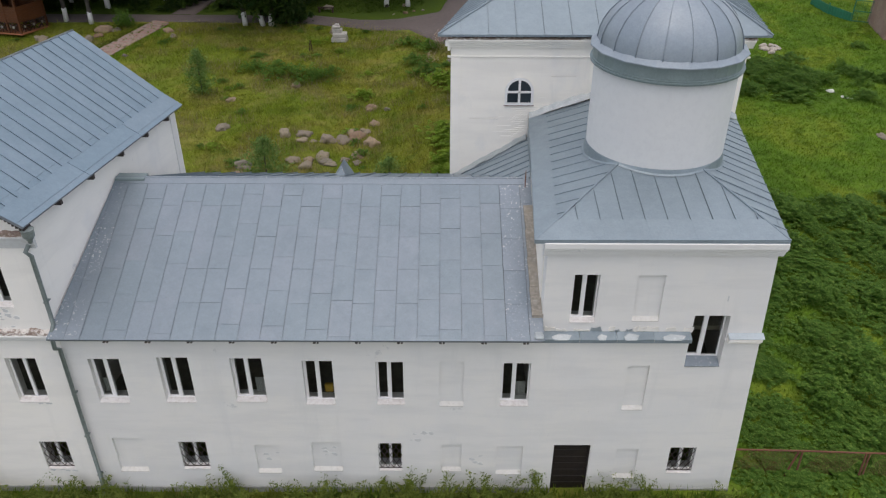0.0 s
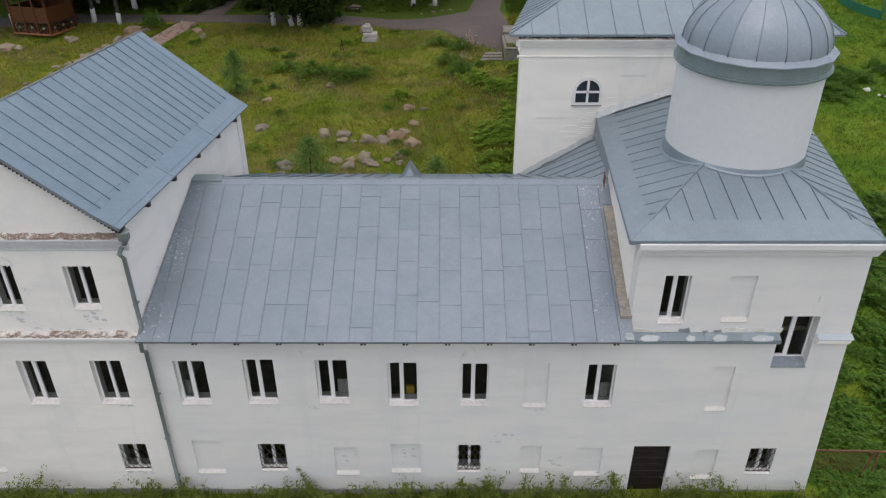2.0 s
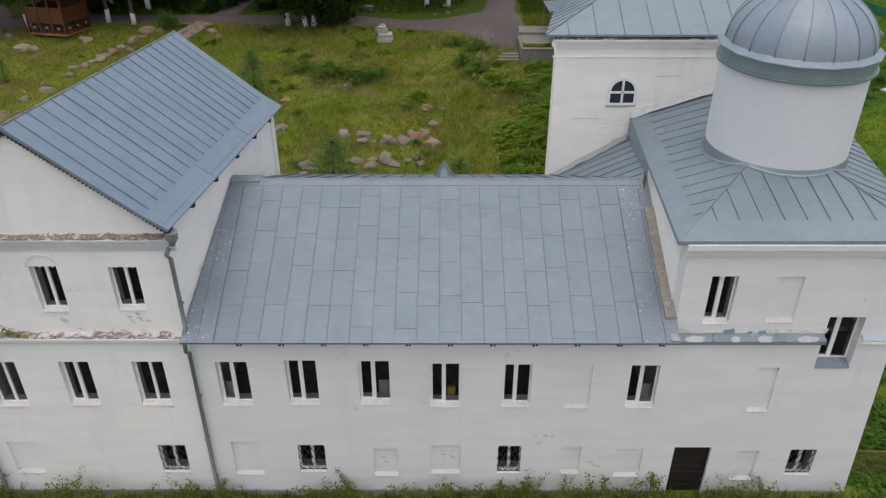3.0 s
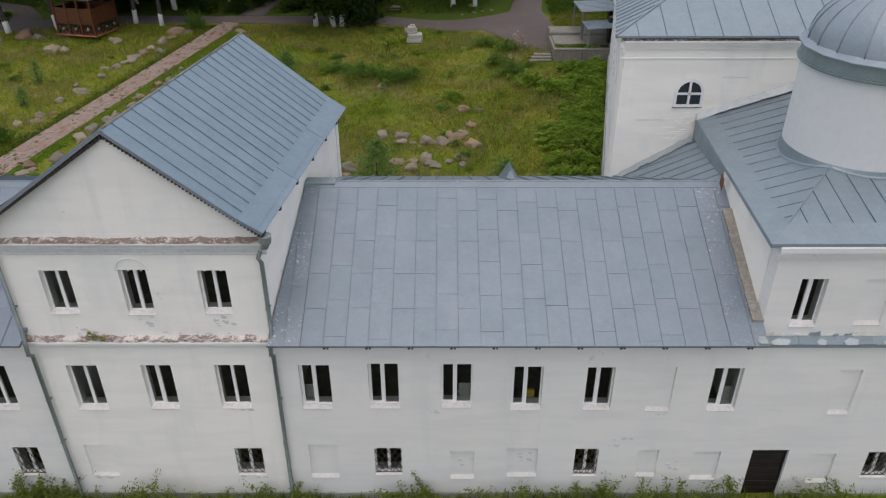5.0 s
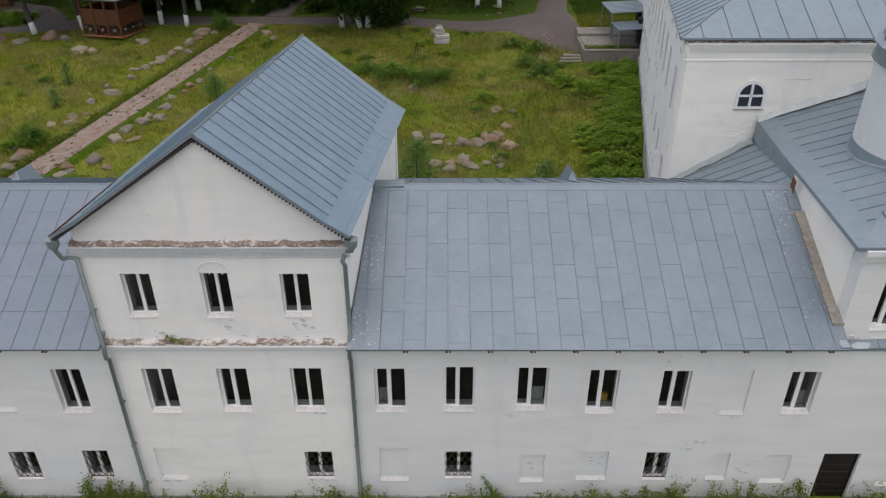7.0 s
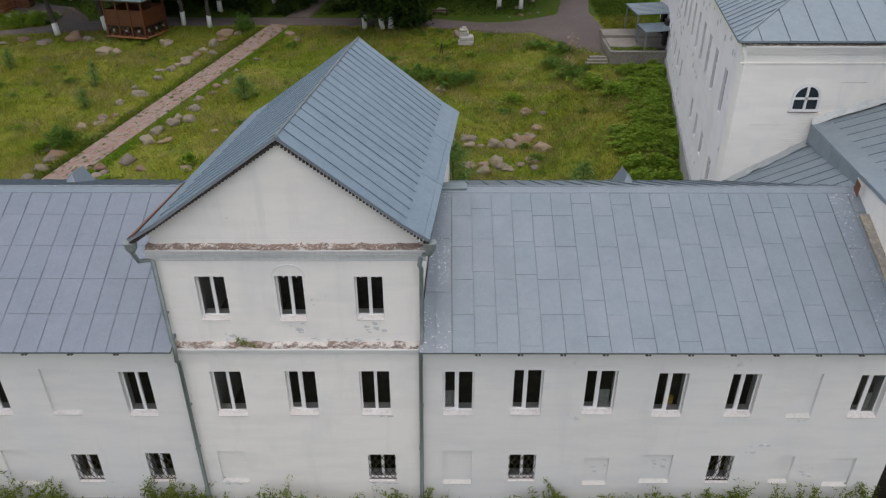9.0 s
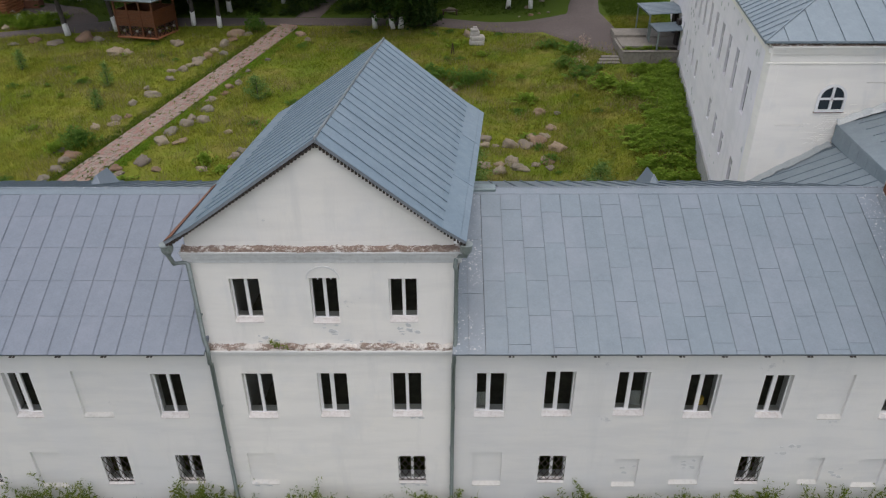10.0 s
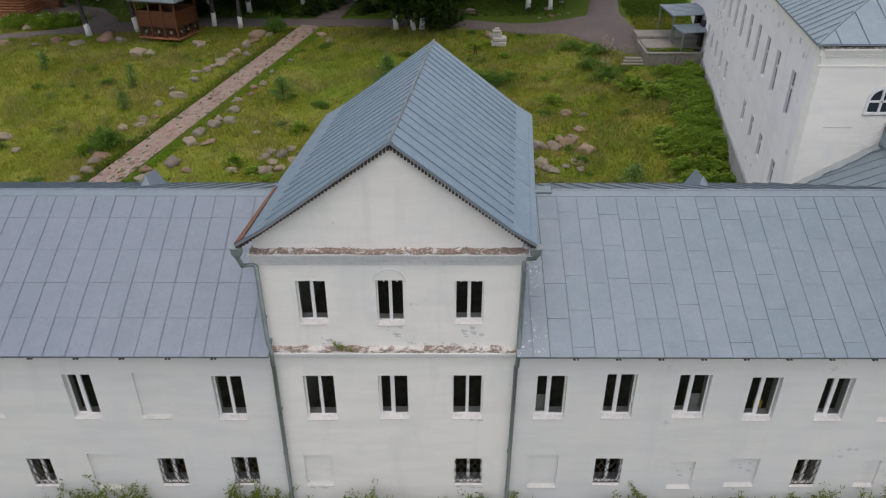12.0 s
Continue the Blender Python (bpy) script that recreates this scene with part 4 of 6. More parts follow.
for a, b in ((15.32, 16.35), (16.36, 17.40), (17.41, 18.45), (18.46, 19.52)):
    bm = bmesh.new()
    dz = 0.02 * math.sin(a * 5)
    slab(bm, [(a, -0.27, 6.56 + dz), (b, -0.27, 6.57 - dz), (b, -0.003, 6.66), (a, -0.003, 6.66)], Vector((0, 0, -0.012)))
    add_box(bm, a, b, -0.275, -0.262, 6.45, 6.565)
    part("ledge_sheet", bm, ROOF, block, "blue-grey zinc sheet on the ledge")
bm = bmesh.new()
slab(bm, [(20.60, -0.2, 6.54), (21.61, -0.2, 6.54), (21.61, -0.003, 6.62), (20.60, -0.003, 6.62)], Vector((0, 0, -0.012)))
part("ledge_sheet", bm, ROOF_L, block)
rnd = random.Random(5)
x = 15.36
while x < 19.35:                                       # torn plaster and zinc standing up behind the ledge
    w = rnd.uniform(0.10, 0.42)
    bm = bmesh.new()
    k = rnd.uniform(0.05, 0.20)
    slab(bm, [(x, -0.012, 6.67), (x + w, -0.012, 6.67 + rnd.uniform(-0.02, 0.02)), (x + w * rnd.uniform(0.7, 1.0), -0.02 - 0.3 * k, 6.69 + k), (x + w * 0.4, -0.04, 6.69 + k * rnd.uniform(0.4, 0.8)), (x + 0.02, -0.03, 6.69 + k * rnd.uniform(0.5, 1.1))], Vector((0, 0.012, 0)))
    part("loose_flap", bm, rnd.choice((CREAM, CREAM, CRUMPLE)), block, "loose bent strip over the ledge")
    x += w + rnd.choice((0.0, 0.02, 0.16))
for x, w, k in ((15.62, 0.5, 0.05), (16.9, 0.22, 0.03), (17.65, 0.38, 0.06), (18.75, 0.6, 0.04)):   # curled edges on the ledge's zinc
    bm = bmesh.new()
    slab(bm, [(x, -0.285, 6.555), (x + w * 0.8, -0.285, 6.56), (x + w, -0.17, 6.60 + k), (x + w * 0.3, -0.12, 6.62 + k), (x - 0.06, -0.2, 6.60 + k * 0.3)], Vector((0, 0.0, -0.008)))
    part("loose_flap", bm, CRUMPLE, block, "loose bent strip over the ledge")
bm = bmesh.new()
add_box(bm, 20.36, 20.40, -0.006, 0.0, 7.72, 7.90)
part("worn_patch", bm, GREYBAND, block, "short dark crack in the plaster")

door = part("door", (lambda b: (add_box(b, 16.06, 17.14, 0.16, 0.21, 0.02, 2.11), b)[1])(bmesh.new()), DOORM, block, "dark brown plank door")
for i in range(7):
    bm = bmesh.new()
    add_box(bm, 16.07, 17.13, 0.135, 0.159, 0.04 + i * 0.295, 0.04 + i * 0.295 + 0.285, None, 0.006)
    part("plank", bm, DOORM, door)
bm = bmesh.new()
add_box(bm, 16.02, 16.06, 0.1, 0.24, 0.0, 2.15)
add_box(bm, 17.14, 17.18, 0.1, 0.24, 0.0, 2.15)
add_box(bm, 16.06, 17.14, 0.1, 0.24, 2.11, 2.15)
part("door_frame", bm, DOORM, block)

set_front(block, block_front)

# roof of the block
A, B = Vector((14.86, -0.28, 9.80)), Vector((21.50, -0.28, 9.82))
C, D = Vector((15.60, 9.12, 9.42)), Vector((23.25, 9.12, 9.36))
P, Q = Vector((18.95, 4.60, 10.84)), Vector((19.35, 9.12, 10.62))


def plane_to(p, a, b, c):
    """p moved up or down onto the plane of a, b, c."""
    n = (b - a).cross(c - a)
    return Vector((p.x, p.y, a.z - (n.x * (p.x - a.x) + n.y * (p.y - a.y)) / n.z))


roof_slope("roof", [A, B, P], B - A, block, ROOF, strip=0.60, length=9, rib=0.035, seed=21, label="grey seamed metal hip roof")
roof_slope("roof", [C, A, P, plane_to(Q, C, A, P)], A - C, block, ROOF, strip=0.60, length=9, rib=0.035, seed=22)
roof_slope("roof", [B, D, plane_to(Q, B, D, P), P], D - B, block, ROOF, strip=0.60, length=9, rib=0.035, seed=23)
for a, b in ((A, P), (B, P)):
    bm = bmesh.new()
    add_bar(bm, a + UP * 0.03, b + UP * 0.03, 0.04, 0.05)
    part("hip_roll", bm, ROOF, block)
bm = bmesh.new()
slab(bm, [A + UP * 0.045, B + UP * 0.045, B + (P - B) * 0.165 + UP * 0.045, A + (P - A) * 0.165 + UP * 0.045], Vector((0, 0, -0.03)))
part("eave_strip", bm, ROOF, block)
bm = bmesh.new()
slab(bm, [A + UP * 0.05, C + UP * 0.05, plane_to(C + Vector((0.6, 0, 0)), C, A, P) + UP * 0.045, A + (P - A) * 0.165 + UP * 0.045], Vector((0, 0, -0.03)))
part("eave_strip", bm, ROOF, block)


def block_roof_z(x, y):
    best = 99
    for a, b, c in ((A, B, P), (C, A, P), (B, D, P)):
        best = min(best, plane_to(Vector((x, y, 0)), a, b, c).z)
    return best


def ring(cx, cy, prof, n, name, mat, parent, label="", smooth=False, a0=0.0):
    bm = bmesh.new()
    rows = [[bm.verts.new((cx + r * math.cos(a0 + 2 * math.pi * k / n), cy + r * math.sin(a0 + 2 * math.pi * k / n), z)) for k in range(n)] for r, z in prof]
    for a, b in zip(rows, rows[1:]):
        for k in range(n):
            bm.faces.new((a[k], a[(k + 1) % n], b[(k + 1) % n], b[k]))
    if not smooth:
        bm.faces.new(rows[0][::-1]), bm.faces.new(rows[-1])
    return part(name, bm, mat, parent, label, smooth)


CX, CY = 18.93, 4.50
ring(CX, CY, [(2.05, 9.9), (2.05, 13.2)], 64, "drum", DRUM, block, "smooth white cylindrical drum", True)
bm = bmesh.new()
rows = []
for k in range(64):
    a = 2 * math.pi * k / 64
    col = []
    for r, top in ((2.16, 0), (2.10, 0), (2.072, 10.55), (2.052, 10.555)):
        x, y = CX + r * math.cos(a), CY + r * math.sin(a)
        col.append(bm.verts.new((x, y, top or block_roof_z(x, y) + (0.03 if r > 2.12 else 0.06))))
    rows.append(col)
for a, b in zip(rows, rows[1:] + rows[:1]):
    for i in range(3):
        bm.faces.new((a[i], b[i], b[i + 1], a[i + 1]))
part("drum_flashing", bm, ROOF, block, "grey flashing round the foot of the drum")
N = 16
ring(CX, CY, [(2.04, 13.06), (2.19, 13.07), (2.20, 13.13), (2.165, 13.14), (2.17, 13.18), (2.13, 13.19), (2.13, 13.52), (2.05, 13.54)], N * 2, "dome_band", BAND, block, "greenish zinc band round the drum")
ring(CX, CY, [(2.05, 13.525), (2.24, 13.53), (2.235, 13.56), (2.0, 13.69)], N, "dome_rim", DOME, block)
prof = [(2.02 * math.cos(t), 13.62 + 1.60 * math.sin(t)) for t in [i * math.pi / 2 / 9 for i in range(10)]]
for k in range(17):
    a, b = 2 * math.pi * k / 17 - 1.525, 2 * math.pi * (k + 1) / 17 - 1.525
    bm = bmesh.new()
    rows = []
    for r, z in prof:
        r = max(r, 0.03)
        row = []
        for j in range(4):
            t = a + (b - a) * j / 3
            row.append(bm.verts.new((CX + r * math.cos(t), CY + r * math.sin(t), z)))
        rows.append(row)
    for p, q in zip(rows, rows[1:]):
        for j in range(3):
            bm.faces.new((p[j], p[j + 1], q[j + 1], q[j]))
    pts = [(CX + (r + 0.015) * math.cos(a), CY + (r + 0.012) * math.sin(a), z + 0.005) for r, z in [(max(r, 0.03), z) for r, z in prof]]
    tube(bm, pts, [0.016] * len(pts), 5)
    part("dome_panel", bm, DOME, block, smooth=True)

# ---- the church behind ----
church = thing("church", "tall white church behind the range, hipped metal roof", "building")
SK = 0.20
M_front = pose(0, 9.2, 0)
FALL = 0.052
M_side = Matrix.Translation((12.72, 9.2, 0)) @ Matrix(((SK, 1, 0, 0), (1, -SK, 0, 0), (-FALL, 0, 1, 0), (0, 0, 0, 1)))
wall("wall", 12.72, 23.15, 0, 12.2, [(14.72, 15.66, 9.97, 10.55, 9.0), (13.40, 14.62, 9.385, 9.415, 0.04), (16.3, 17.2, 10.98, 11.015, 0.04)], church, 0.55, CREAM, M_front)
bm = bmesh.new()
add_box(bm, 12.724, 13.06, 9.165, 9.198, 3.0, 11.665, None, 0.006)
part("corner_strip", bm, CREAM, church, "flat plaster strip at the church's corner")
# round-headed window
bm = bmesh.new()


def arc_pts(cx, cz, r, n=10):
    return [(cx + r * math.cos(i * math.pi / n), cz + r * math.sin(i * math.pi / n)) for i in range(n + 1)]


ac, az = 15.20, 10.43
for i in range(10):
    o, q = arc_pts(ac, az, 0.515), arc_pts(ac, az, 0.43)
    slab(bm, [(o[i][0], 9.13, o[i][1]), (o[i + 1][0], 9.13, o[i + 1][1]), (q[i + 1][0], 9.13, q[i + 1][1]), (q[i][0], 9.13, q[i][1])], Vector((0, 0.06, 0)))
for x0, x1, z0, z1 in ((ac - 0.515, ac - 0.43, 9.92, az), (ac + 0.43, ac + 0.515, 9.92, az), (ac - 0.43, ac + 0.43, 9.92, 10.01), (ac - 0.04, ac + 0.04, 10.01, az + 0.43), (ac - 0.43, ac + 0.43, az - 0.05, az + 0.02)):
    add_box(bm, x0, x1, 9.13, 9.19, z0, z1)
arch_window = part("window", bm, FRAME, church, "white round-headed window with four lights")
bm = bmesh.new()
slab(bm, [(p[0], 9.185, p[1]) for p in arc_pts(ac, az, 0.47)] + [(ac - 0.47, 9.185, 9.95), (ac + 0.47, 9.185, 9.95)], Vector((0, 0.01, 0)))
DARKGLASS = material("dark_glass", (0.02, 0.028, 0.035), 0.06)[0]
part("pane", bm, DARKGLASS, arch_window, "dark window glass")
bm = bmesh.new()
add_box(bm, ac - 0.54, ac + 0.54, 9.135, 9.2, 9.895, 9.917)
part("sill", bm, RUST, arch_window)
# cracked plaster roll round the arch
bm = bmesh.new()
for i in range(10):
    if i == 7:
        continue
    o, q = arc_pts(ac, az, 0.575), arc_pts(ac, az, 0.53)
    slab(bm, [(o[i][0], 9.186, o[i][1]), (o[i + 1][0], 9.186, o[i + 1][1]), (q[i + 1][0], 9.182, q[i + 1][1]), (q[i][0], 9.182, q[i][1])], Vector((0, 0.03, 0)))
part("arch_moulding", bm, CREAM, church, "cracked plaster roll over the round-headed window")
# side wall with its two rows of windows
side_rows = []
for i in range(13):
    u = 2.7 if i == 0 else 5.86 + (i - 1) * 2.5
    side_rows.append((u, u + 0.82, 8.76, 10.62, 0.16))
    if i not in (4, 5):
        side_rows.append((u - 0.1, u + 0.65, 5.72, 6.84, 0.16))
wall("side_wall", 0.56, 42.0, 0, 12.25, side_rows, church, 0.55, PALE, M_side)
for x0, x1, z0, z1, d in side_rows:
    bm = bmesh.new()
    add_box(bm, x0 + 0.05, x1 - 0.05, 0.10, 0.155, z0 + 0.08, z1 - 0.05, M_side)
    w = part("window", bm, DARKGLASS, church, "dark window in a white reveal")
    bm = bmesh.new()
    cx, cz = (x0 + x1) / 2, z0 + (z1 - z0) * 0.62
    add_box(bm, cx - 0.04, cx + 0.04, 0.07, 0.098, z0 + 0.08, z1 - 0.05, M_side)
    add_box(bm, x0 + 0.05, x1 - 0.05, 0.075, 0.098, cz - 0.04, cz + 0.04, M_side)
    part("glazing_bar", bm, FRAME, w)
bm = bmesh.new()
add_box(bm, 0.0, 42, -0.10, -0.003, 0, 4.2, M_side)
part("plinth", bm, PLINTH, church, "grey cement plinth along the foot of the wall")
# small put-log pits in the side wall
rnd = random.Random(9)
for i in range(46):
    bm = bmesh.new()
    u, z = rnd.uniform(1, 30), rnd.choice((4.9, 7.9, 8.3, 11.3, 11.6)) + rnd.uniform(-0.2, 0.2)
    c = M_side @ Vector((u, -0.004, z))
    bmesh.ops.create_icosphere(bm, subdivisions=1, radius=rnd.uniform(0.07, 0.14), matrix=Matrix.Translation(c) @ Matrix.Diagonal((0.3, 1, 1.2, 1)))
    part("wall_pit", bm, GREYBAND, church)
bm = bmesh.new()
slab(bm, [(23.15, 9.755, 0), (23.15 + SK * 42, 51.2, 0), (23.15 + SK * 42, 51.2, 12.2), (23.15, 9.755, 12.2)], Vector((-0.5, 0, 0)))
part("far_side_wall", bm, CREAM, church)
bm = bmesh.new()
add_box(bm, 21.2, 31.5, 51.2, 51.7, 0, 12.2)
part("rear_wall", bm, CREAM, church)
moulding("cornice", 12.60, 23.27, [(11.67, 11.73, 0.04), (12.04, 12.13, 0.09), (12.133, 12.22, 0.15), (12.223, 12.30, 0.22), (12.303, 12.375, 0.28)], church, CREAM, "white stepped plaster cornice", 9.2)
bm = bmesh.new()
for z0, z1, o in ((11.95, 12.1, 0.08), (12.103, 12.3, 0.16)):
    add_box(bm, -0.2, 42, -o, -0.003, z0, z1, M_side)
part("side_cornice", bm, CREAM, church)
ragged("brick_course", 12.6, 23.3, 12.377, 8.93, 9.2, 0.13, church, 13, "crumbling brick course under the eave")
EA, EB = Vector((12.27, 8.85, 12.56)), Vector((23.75, 8.85, 12.56))
EC = EA + Vector((SK * 42.4, 42.4, -FALL * 42.4))
ED = EB + Vector((SK * 42.4, 42.4, -FALL * 42.4))
PK = Vector((19.2, 14.9, 15.3))
PK2 = PK + Vector((SK * 34, 34, -FALL * 34))
roof_slope("roof", [EA, EB, PK], EB - EA, church, ROOF, strip=0.957, length=4, rib=0.03, shift=0.82, seed=31, label="grey seamed metal hip roof")
roof_slope("roof", [EC, EA, PK, plane_to(PK2, EC, EA, PK)], EA - EC, church, ROOF, strip=0.62, length=30, rib=0.045, seed=32)
roof_slope("roof", [EB, ED, plane_to(PK2, EB, ED, PK), PK], ED - EB, church, ROOF, strip=0.62, length=30, rib=0.045, seed=33)
for a in (EA, EB):
    bm = bmesh.new()
    add_bar(bm, a + UP * 0.03, PK + UP * 0.03, 0.05, 0.06)
    part("hip_roll", bm, ROOF, church)

# bright edges folded over the eaves
for owner, a, b in ((block, A, B), (block, A, C), (church, EA, EB), (church, EA, EC)):
    bm = bmesh.new()
    out = (b - a).cross(UP).normalized()
    out = -out if out.dot(Vector((19, 5, 0)) - a) > 0 else out
    add_bar(bm, a - UP * 0.025 + out * 0.008, b - UP * 0.025 + out * 0.008, 0.012, 0.075)
    part("drip_edge", bm, ROOF, owner)

# lean-to roof in the corner between wing, block and church
link = thing("link_roof", "small sloping metal roof in the corner beside the church", "roof")
roof_slope("roof", [(12.82, 9.17, 6.96), (15.9, 9.17, 8.857), (15.35, 4.65, 9.30), (14.98, 4.65, 9.06)], (0.45, 1, -0.1), link, ROOF, strip=0.55, length=9, rib=0.035, seed=41)
bm = bmesh.new()
rnd = random.Random(3)
x = 12.80
while x < 15.5:
    w = rnd.uniform(0.03, 0.09)
    za, zb = 6.98 + 0.616 * (x - 12.82), 6.98 + 0.616 * (x + w - 12.82)
    y = 8.88 + 0.10 * noise.noise(Vector((x * 2.3, 1.7, 0))) + rnd.uniform(-0.03, 0.03)
    ta, tb = (0.15 + 0.07 * noise.noise(Vector((q * 4.0, 9.1, 0))) for q in (x, x + w))
    slab(bm, [(x, y, za + 0.10), (x + w, y + rnd.uniform(-0.015, 0.015), zb + 0.10), (x + w, 9.185, zb + tb), (x, 9.185, za + ta)], Vector((0, 0, -0.014)))
    x += w
part("wall_flashing", bm, CRUMPLE, link, "crumpled pale flashing against the church wall")
bm = bmesh.new()
a, b = A + (C - A) * 0.53, C.copy()
for i in range(6):
    p, q = a + (b - a) * i / 6, a + (b - a) * (i + 0.985) / 6
    slab(bm, [p + UP * 0.03, q + UP * 0.03, q + Vector((-0.02, 0, -0.62)), p + Vector((-0.02, 0, -0.62))], Vector((0.012, 0, 0)))
part("side_flashing", bm, ROOF, link, "folded grey flashing along the block's eave")
# whitewashed bricks laid bare above the lean-to
rnd = random.Random(8)
for k in range(23):
    z = 8.30 + k * 0.083
    for j in range(7):
        x = 14.30 + j * 0.27 + (0.135 if k % 2 else 0)
        if rnd.random() < 0.15 + 0.55 * abs(x - 15.35) or z < 8.12 + 0.616 * (x - 14.2) or (z > 9.8 and abs(x + 0.13 - 15.2) < 0.78) or (x < 14.9 and z > 9.5):
            continue
        bm = bmesh.new()
        add_box(bm, x, x + 0.25, 9.193 - rnd.uniform(0, 0.012), 9.21, z, z + 0.068)
        part("brick", bm, CREAM, church)
bm = bmesh.new()
pts = [(15.60, 9.45), (16.3, 9.72), (17.0, 9.97), (17.7, 10.2), (18.6, 10.5), (19.35, 10.82), (20.6, 10.35), (21.9, 9.88), (23.2, 9.42)]
for (xa, za), (xb, zb) in zip(pts, pts[1:]):
    for k in range(9):
        a, b = k / 9, (k + 1) / 9
        pa, pb, qa, qb = xa + (xb - xa) * a, xa + (xb - xa) * b, za + (zb - za) * a, za + (zb - za) * b
        ta, tb = (0.20 + 0.09 * noise.noise(Vector((q * 3.1, 4.4, 0))) for q in (pa, pb))
        ya, yb = (9.0 + 0.06 * noise.noise(Vector((q * 3.7, 8.4, 0))) for q in (pa, pb))
        slab(bm, [(pa, ya, qa + 0.02), (pb, yb, qb + 0.02), (pb, 9.185, qb + tb), (pa, 9.185, qa + ta)], Vector((0, 0.012, 0)))
part("wall_flashing", bm, CRUMPLE, link, "pale flashing where the block's roof meets the church")
bm = bmesh.new()
slab(bm, [(15.03, 4.05, 9.15), (15.05, 4.35, 9.25), (15.06, 4.35, 9.62), (15.04, 4.05, 9.55)], Vector((-0.02, 0, 0)))
part("rust_plate", bm, RUST, link, "small rusty plate at the ridge's end")


# ---- the land ----
def smooth01(v):
    v = min(1.0, max(0.0, v))
    return v * v * (3 - 2 * v)


def land(x, y):
    z = 0.04 * min(max(y, 0.0), 80.0)
    bank = 1.75 * smooth01((x - 6.5) / 8.0) * smooth01((y - 10) / 8.0) * (1 - 0.62 * smooth01((y - 24) / 14.0)) * (1 - smooth01((x - 19 - 0.2 * (y - 20)) / 4.0))
    front_bank = 0.3155 * (1 - smooth01(y / 6.0)) * (1 - smooth01((x - 20) / 5.0))
    return z + bank + front_bank


def axis(lo, hi, step, far):
    vals = [lo + i * step for i in range(int((hi - lo) / step) + 1)]
    d, k = step, 0
    while vals[-1] < far:
        d *= 1.6
        vals.append(vals[-1] + d)
        vals.insert(0, vals[0] - d)
    return vals


xs, ys = axis(-46, 62, 0.75, 1800), axis(-8, 72, 0.75, 1800)
verts, faces = [], []
for y in ys:
    for x in xs:
        z = land(x, y)
        if -60 < x < 80 and 0.5 < y < 80:
            z += 0.08 * noise.noise(Vector((x * 0.35, y * 0.35, 0))) + 0.03 * noise.noise(Vector((x * 1.3, y * 1.3, 4)))
        verts.append((x, y, z))
for j in range(len(ys) - 1):
    for i in range(len(xs) - 1):
        a = j * len(xs) + i
        faces.append((a, a + 1, a + 1 + len(xs), a + len(xs)))
ground = mesh_ob("ground", verts, faces, GROUND, smooth=True)
tagged(ground, "green and straw-coloured meadow ground", "ground", kind="structure")


def ribbon(name, pts, mat, label, lift=0.05, category="road"):
    """A strip of road draped on the land: rows of (left x, left y, right x, right y)."""
    verts, faces = [], []
    rows = []
    for (a, b, c, d), (e, f, g, h) in zip(pts, pts[1:]):
        n = max(2, int(math.hypot(e - a, f - b) / 0.8))
        rows += [tuple(p + (q - p) * i / n for p, q in zip((a, b, c, d), (e, f, g, h))) for i in range(n)]
    rows.append(pts[-1])
    for a, b, c, d in rows:
        k = 8
        for i in range(k + 1):
            x, y = a + (c - a) * i / k, b + (d - b) * i / k
            edge = 0.12 if i in (0, k) else 0.0
            verts.append((x, y, land(x, y) + 0.07 + lift - edge))
    for r in range(len(rows) - 1):
        for i in range(8):
            a = r * 9 + i
            faces.append((a, a + 1, a + 10, a + 9))
    ob = mesh_ob(name, verts, faces, mat, smooth=True)
    return tagged(ob, label, category, kind="structure")


ribbon("road", [(-48, 44.6, -47.6, 43.4), (-37.1, 47.2, -36.6, 45.9), (-34.0, 48.1, -33.7, 46.8), (-31.2, 49.4, -30.6, 47.3), (-27.8, 50.8, -27.2, 47.9), (-24, 51.6, -23.6, 49.2), (-11, 51.4, -11, 49.5), (1, 51.4, 1, 49.1), (5.2, 50.2, 5.0, 47.7), (8.1, 50.3, 9.6, 46.8), (10.6, 50.6, 12.5, 42.0), (12.0, 50.9, 14.5, 39.6), (12.2, 51.4, 15.7, 44.6), (12.6, 53.5, 14.9, 51.0), (13.95, 58.7, 16.2, 58.7), (17, 72, 19.5, 70)], ASPHALT, "dark old asphalt drive through the grounds")
ribbon("road", [(-31.2, 48.9, -28.0, 48.6), (-31.7, 50.6, -29.3, 51.6), (-34.6, 52.3, -31.5, 54.6), (-38.4, 53.5, -37.4, 56.8)], ASPHALT, "narrow asphalt side drive", 0.045)

ribbon("walkway", [(-11.9, 51.3, -9.7, 51.3), (-11.0, 56, -8.8, 56), (-9.4, 64, -7.4, 64)], ASPHALT, "dark walkway on under the trees", 0.05)

path = thing("paved_path", "straight path of pink and grey paving blocks", "path", kind="structure")
P0, P1 = Vector((-20.0, 19.5)), Vector((-11.8, 49.4))
pd = (P1 - P0).normalized()
pn = Vector((pd.y, -pd.x))
rnd = random.Random(12)


LONG, WIDE = 0.30, 0.25


